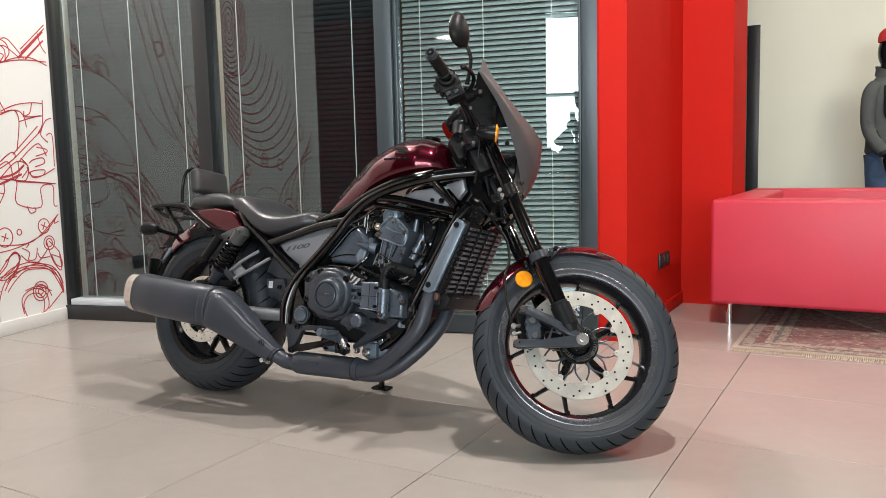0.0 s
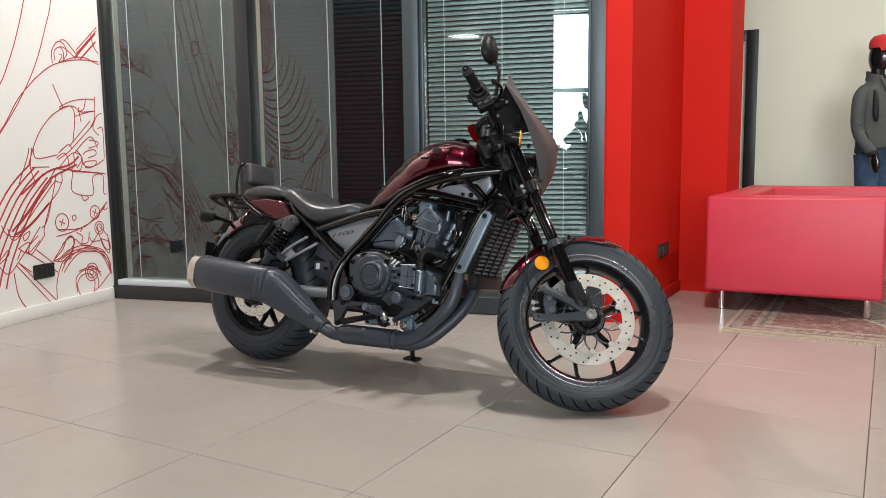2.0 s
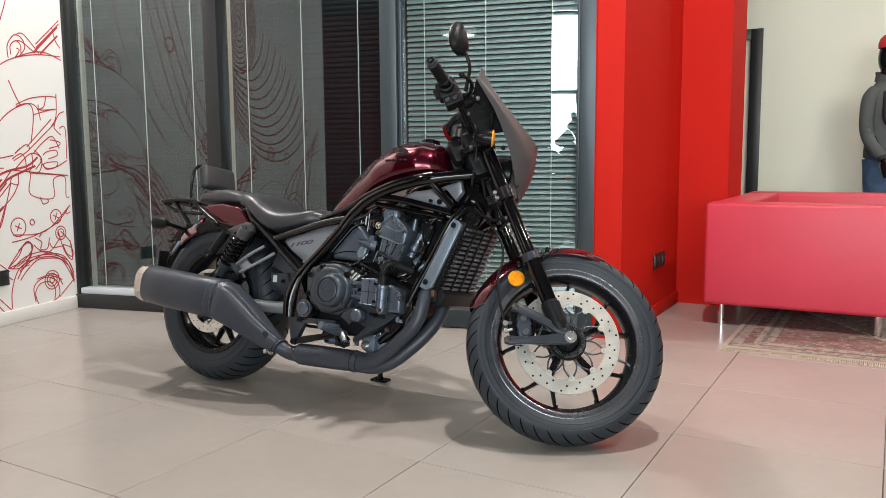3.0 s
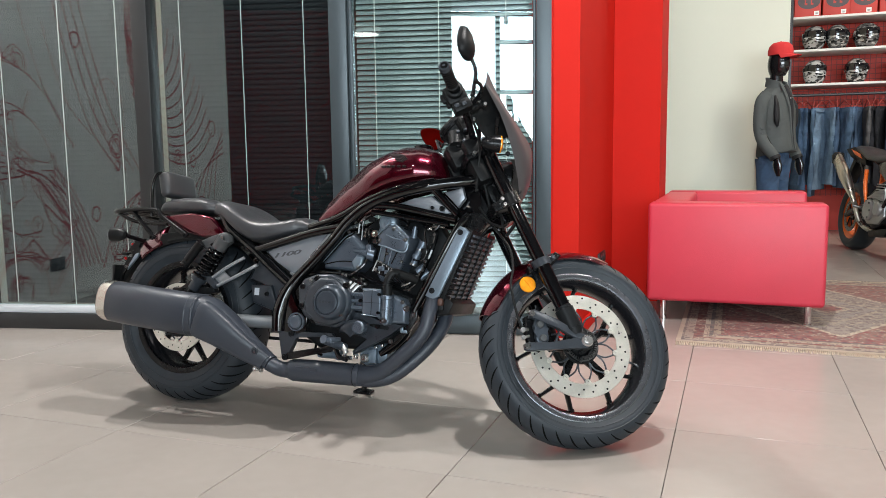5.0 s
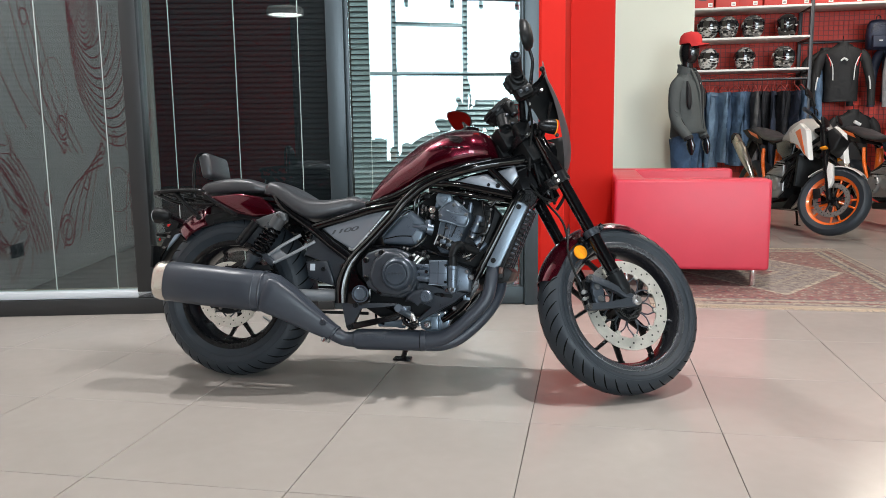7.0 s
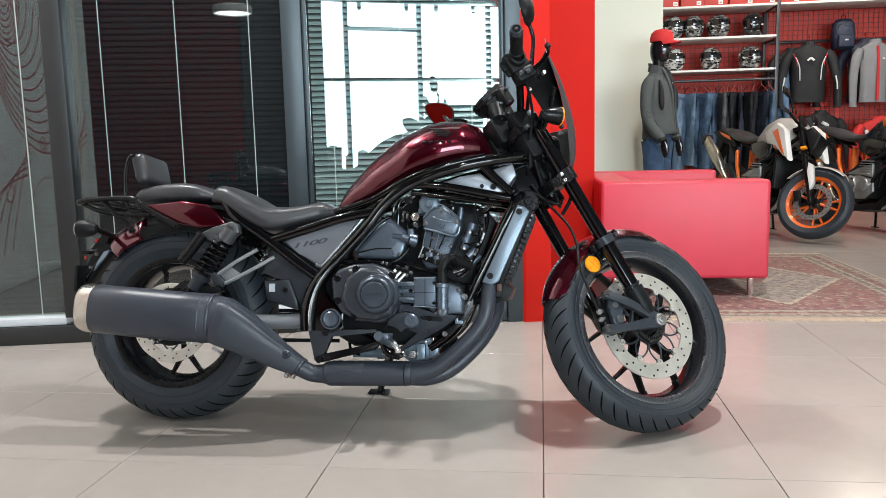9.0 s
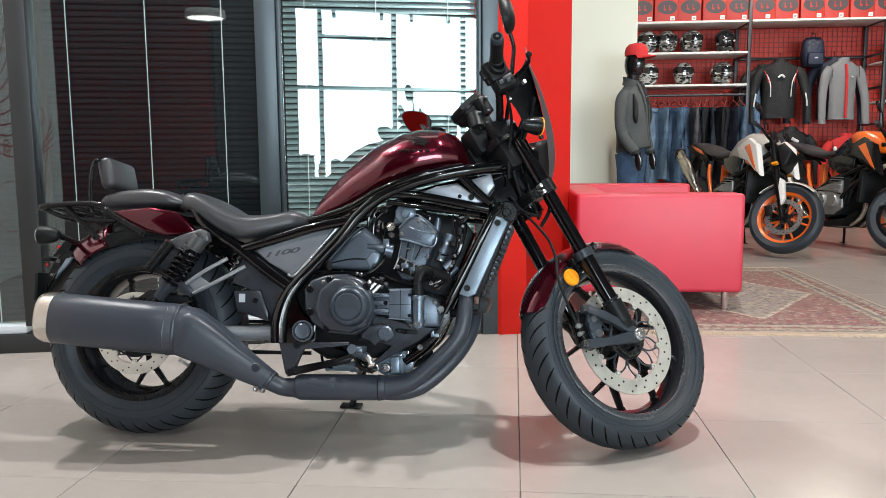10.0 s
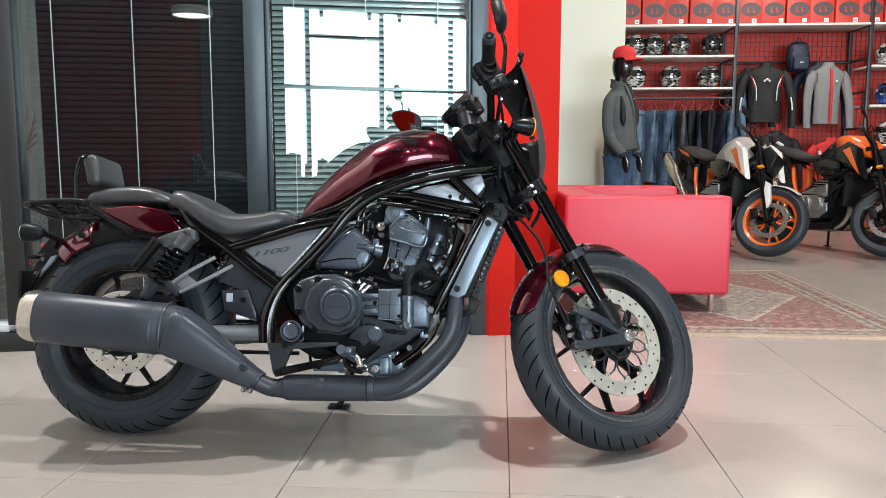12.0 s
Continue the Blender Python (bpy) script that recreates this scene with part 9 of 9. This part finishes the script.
    def fa(name, bm, material, label="", parent=b):
        bm.transform(turn)
        return part(name, bm, material, parent, label)

    for e in (-1, 1):
        fk = fa("fork_leg", join(bar(B(), V((0.04, 0.1 * e, 0.34)), V((0.045, 0.1 * e, -0.10)), 0.027, 16), bar(B(), V((0.045, 0.1 * e, -0.08)), V((0.05, 0.1 * e, -0.36)), 0.022, 16)), M_SATIN, "black fork leg")
        part("caliper", join(rbox((0.06, 0.03, 0.09), (-0.055, 0.085 * e, -0.27), 0.01)), M_PLASTIC, fk).matrix_local = turn
    fa("triple_clamp", join(rbox((0.09, 0.25, 0.04), (0.02, 0, 0.06), 0.008), rbox((0.09, 0.25, 0.035), (0.02, 0, 0.30), 0.008)), M_SATIN)
    fa("headlight", rslab([(0.08, 0.08), (0.13, 0.10), (0.19, 0.20), (0.13, 0.30), (0.06, 0.28)], -0.10, 0.10, 0.02, 3), M_PLASTIC, "angular black headlight")
    fa("instrument", rbox((0.03, 0.14, 0.09), (0.03, 0, 0.40), 0.01), M_PLASTIC)
    hb = fa("handlebar", tube(B(), [(0.0, 0.37, 0.40), (0.0, 0.22, 0.41), (0.02, 0.12, 0.36), (0.02, -0.12, 0.36), (0.0, -0.22, 0.41), (0.0, -0.37, 0.40)], 0.013, 10), M_SATIN, "black handlebar")
    for e in (-1, 1):
        part("grip", tube(B(), [(0.0, 0.26 * e, 0.407), (0.0, 0.385 * e, 0.40)], 0.018, 12), M_RUBBER, hb).matrix_local = turn
        part("lever", tube(B(), [(0.04, 0.20 * e, 0.40), (0.075, 0.30 * e, 0.395), (0.07, 0.38 * e, 0.39)], 0.006, 8), M_SATIN, hb).matrix_local = turn
        mr = fa("mirror", tube(B(), [(0.02, 0.21 * e, 0.41), (0.04, 0.28 * e, 0.50), (0.03, 0.32 * e, 0.53)], 0.006, 8), M_PLASTIC, "black mirror")
        part("mirror_shell", rbox((0.025, 0.12, 0.07), (0.03, 0.34 * e, 0.55), 0.012, 3), M_PLASTIC, mr).matrix_local = turn
        fa("indicator", rbox((0.05, 0.05, 0.02), (0.06, 0.16 * e, 0.10), 0.006), M_AMBER)
    arc = []
    for a in range(35, 131, 8):
        arc.append([V((0.05 + (0.318 - q) * math.cos(radians(a)), y, -0.34 + (0.318 - q) * math.sin(radians(a)) - abs(y) * 0.3)) for y, q in ((-0.075, 0), (0, -0.004), (0.075, 0), (0.075, 0.006), (0, 0.002), (-0.075, 0.006))])
    fa("mudguard", rings(B(), arc), shroud_m, "painted front mudguard")
    fa("fork_guard", rslab([(0.075, -0.02), (0.11, -0.05), (0.10, -0.20), (0.06, -0.26), (0.055, -0.10)], 0.085, 0.135, 0.008), shroud_m, "painted fork guard")
    add("tank_vent", mirrored(rslab([(1.0, 0.88), (1.12, 0.86), (1.22, 0.74), (1.10, 0.76)], 0.16, 0.185, 0.006)), M_ORANGE if cover_m is None else M_PLASTIC, "shroud inlay")
    ss = add("side_stand", tube(B(), [P(0.62, -0.12, 0.28), P(0.56, -0.19, 0.14), P(0.50, -0.245, 0.03)], 0.012, 10), M_SATIN, "black side stand")
    part("stand_foot", rbox((0.07, 0.04, 0.008), P(0.50, -0.245, 0.028), 0.003), M_SATIN, ss)
    add("plate_holder", rslab([(-0.20, 0.88), (-0.12, 0.86), (-0.34, 0.60), (-0.38, 0.62)], -0.05, 0.05, 0.01), M_PLASTIC)
    return b


HEAD = -77.0
nb = naked_bike(pose(0.725, 8.03, 0.0, 0, 0, HEAD) @ pose(0, 0, 0, -6, 0, 0), M_TANKGREY, M_WHITEPAINT, "black, white and orange naked motorcycle with orange wheels", M_ORANGE)
nb2 = naked_bike(pose(1.64, 8.07, 0.0, 0, 0, HEAD + 3) @ pose(0, 0, 0, -6, 0, 0), M_BLACKPAINT, M_BLACKPAINT, "orange and black naked motorcycle with black wheels", M_SATIN, M_ORANGE)
copy_thing(nb, pose(2.65, 8.03, 0.0, 0, 0, HEAD) @ pose(0, 0, 0, -6, 0, 0))
copy_thing(nb2, pose(1.1, -4.0, 0, 0, 0, 20) @ pose(0, 0, 0, -6, 0, 0))


# ceiling lamps and track spots
M_LAMP = glow("lit lamp diffuser", (1.0, 0.95, 0.88), 9.0)


def disc_lamp(x, y, z):
    d = thing("ceiling_lamp", "round white ceiling lamp, lit", "lamp", pose(x, y, z), group="round ceiling lamps")
    part("housing", lathe([(0, 0.08), (0.19, 0.08), (0.20, 0.07), (0.20, 0.0), (0.185, 0.0), (0.185, 0.01), (0, 0.01)], 40, "z"), M_WHITE, d)
    part("diffuser", disc(0.184, 0.006, 40, "z", 0.001, (0, 0, 0.012)), M_LAMP, d, "glowing diffuser")
    return d


for lx, ly, lz, lw in LAMPS:
    disc_lamp(lx, ly, lz)
pl = disc_lamp(-2.16, -1.37, 2.26)
part("cord", bar(B(), V((0, 0, 0.08)), V((0, 0, CEIL - 2.26)), 0.004, 8), M_PLASTIC, pl)


def track(y, z, xs):
    t = thing("track_light", "black track with small spot lamps hanging in the window bay", "lamp")
    part("track", join(bar(B(), V((-0.8, y, z)), V((5.4, y, z)), 0.012, 8), *[bar(B(), V((x, y, z)), V((x, y, CEIL)), 0.003, 6) for x in (-0.5, 2.0, 5.0)]), M_PLASTIC, t)
    for x in xs:
        s = part("spot", lathe([(0, -0.20), (0.032, -0.20), (0.035, -0.19), (0.035, -0.08), (0.02, -0.06), (0, -0.06)], 20, "z", m=Matrix.Translation((x, y, z)) @ pose(0, 0, 0, 12, 0, 0)), M_PLASTIC, t)
        part("stem", bar(B(), V((x, y, z)), V((x, y, z - 0.08)), 0.008, 8), M_PLASTIC, s)
    return t


track(-6.5, 3.40, (0.35, 1.20, 1.75, 2.45, 3.6))


# low dark counter with cans and a screen at the back of the showroom, seen mirrored in the office glass
def display_counter():
    c = thing("display_counter", "low dark counter with slatted front in the showroom", "counter", pose(-0.25, -4.75, 0))
    part("body", rbox((1.9, 0.5, 0.50), (0, 0, 0.25), 0.006), M_PLASTIC, c)
    part("top", rbox((1.94, 0.54, 0.03), (0, 0, 0.515), 0.005), M_RACK, c)
    for k in range(6):
        part("slat", rbox((1.86, 0.012, 0.05), (0, 0.256, 0.06 + 0.075 * k), 0.003, 1), M_RACK, c)


def can(x, m, r, h, label):
    c = thing("can", label, "can", pose(x, -4.62, 0.531), group="cans on the counter")
    part("body", lathe([(0, 0), (r, 0), (r, 0.01), (r * 0.97, 0.015), (r * 0.97, h - 0.02), (r, h - 0.015), (r, h), (0, h)], 28, "z"), m, c)
    part("lid", disc(r * 0.45, 0.02, 20, "z", 0.004, (0, 0, h + 0.01)), M_PLASTIC, c)


display_counter()
for x, m, r, h, label in ((-0.98, M_BOXRED, 0.07, 0.24, "red oil can on a dark counter"), (-0.80, M_CLOTHBLACK, 0.06, 0.28, "black can on a dark counter"), (-0.55, M_STEEL, 0.13, 0.34, "large silver can on a dark counter"), (-0.32, M_AMBER, 0.05, 0.2, "orange can on a dark counter"), (-0.1, M_STEEL, 0.08, 0.26, "small silver can on a dark counter"), (0.2, M_BOXRED, 0.09, 0.22, "wide red can on a dark counter")):
    can(x, m, r, h, label)


def display_screen():
    d = thing("display_screen", "dark blue screen on a stand in the showroom", "screen", pose(1.35, -4.3, 0, 0, 0, -8))
    part("panel", rbox((0.85, 0.05, 0.36), (0, 0, 1.28), 0.01, 2), mat("dark blue screen", (0.02, 0.05, 0.09), 0.2, vary=0.15), d)
    part("pole", bar(B(), V((0, 0, 0.02)), V((0, 0, 1.12)), 0.03, 16), M_RACK, d)
    part("base", rbox((0.55, 0.4, 0.02), (0, 0, 0.011), 0.006), M_RACK, d)


display_screen()

# ---- floor tiles, last ----
def tiles():
    bm = rbox((T - 0.0022, T - 0.0022, 0.008), (0, 0, -0.004), 0.0012, 1)
    first = obj("tile", bm, M_TILE, floor)
    mesh = first.data
    first.location = (GX + T / 2, GY + T / 2, 0)
    far = B()
    i0, i1 = math.floor((XW - GX) / T), math.ceil((XE - GX) / T)
    j0, j1 = math.floor((YS - GY) / T), math.ceil((YN - GY) / T)
    for i in range(i0, i1):
        for j in range(j0, j1):
            x, y = GX + (i + 0.5) * T, GY + (j + 0.5) * T
            if (i, j) == (0, 0):
                continue
            if -4.6 < x < 3.4 and 0.0 < y < 10.0:
                o = new("tile", mesh)
                o.parent = floor
                o.location = (x, y, 0)
                o.rotation_euler = (0.0009 * math.sin(i * 5.1 + j), 0.0009 * math.cos(j * 3.7 + i), math.pi / 2 * ((i * 3 + j * 7) % 4))
            else:
                box(far, (T - 0.0022, T - 0.0022, 0.008), (x, y, -0.004))
    tagged(obj("far_tile", far, M_TILE, floor, flat=True), kind="stuff")


tiles()
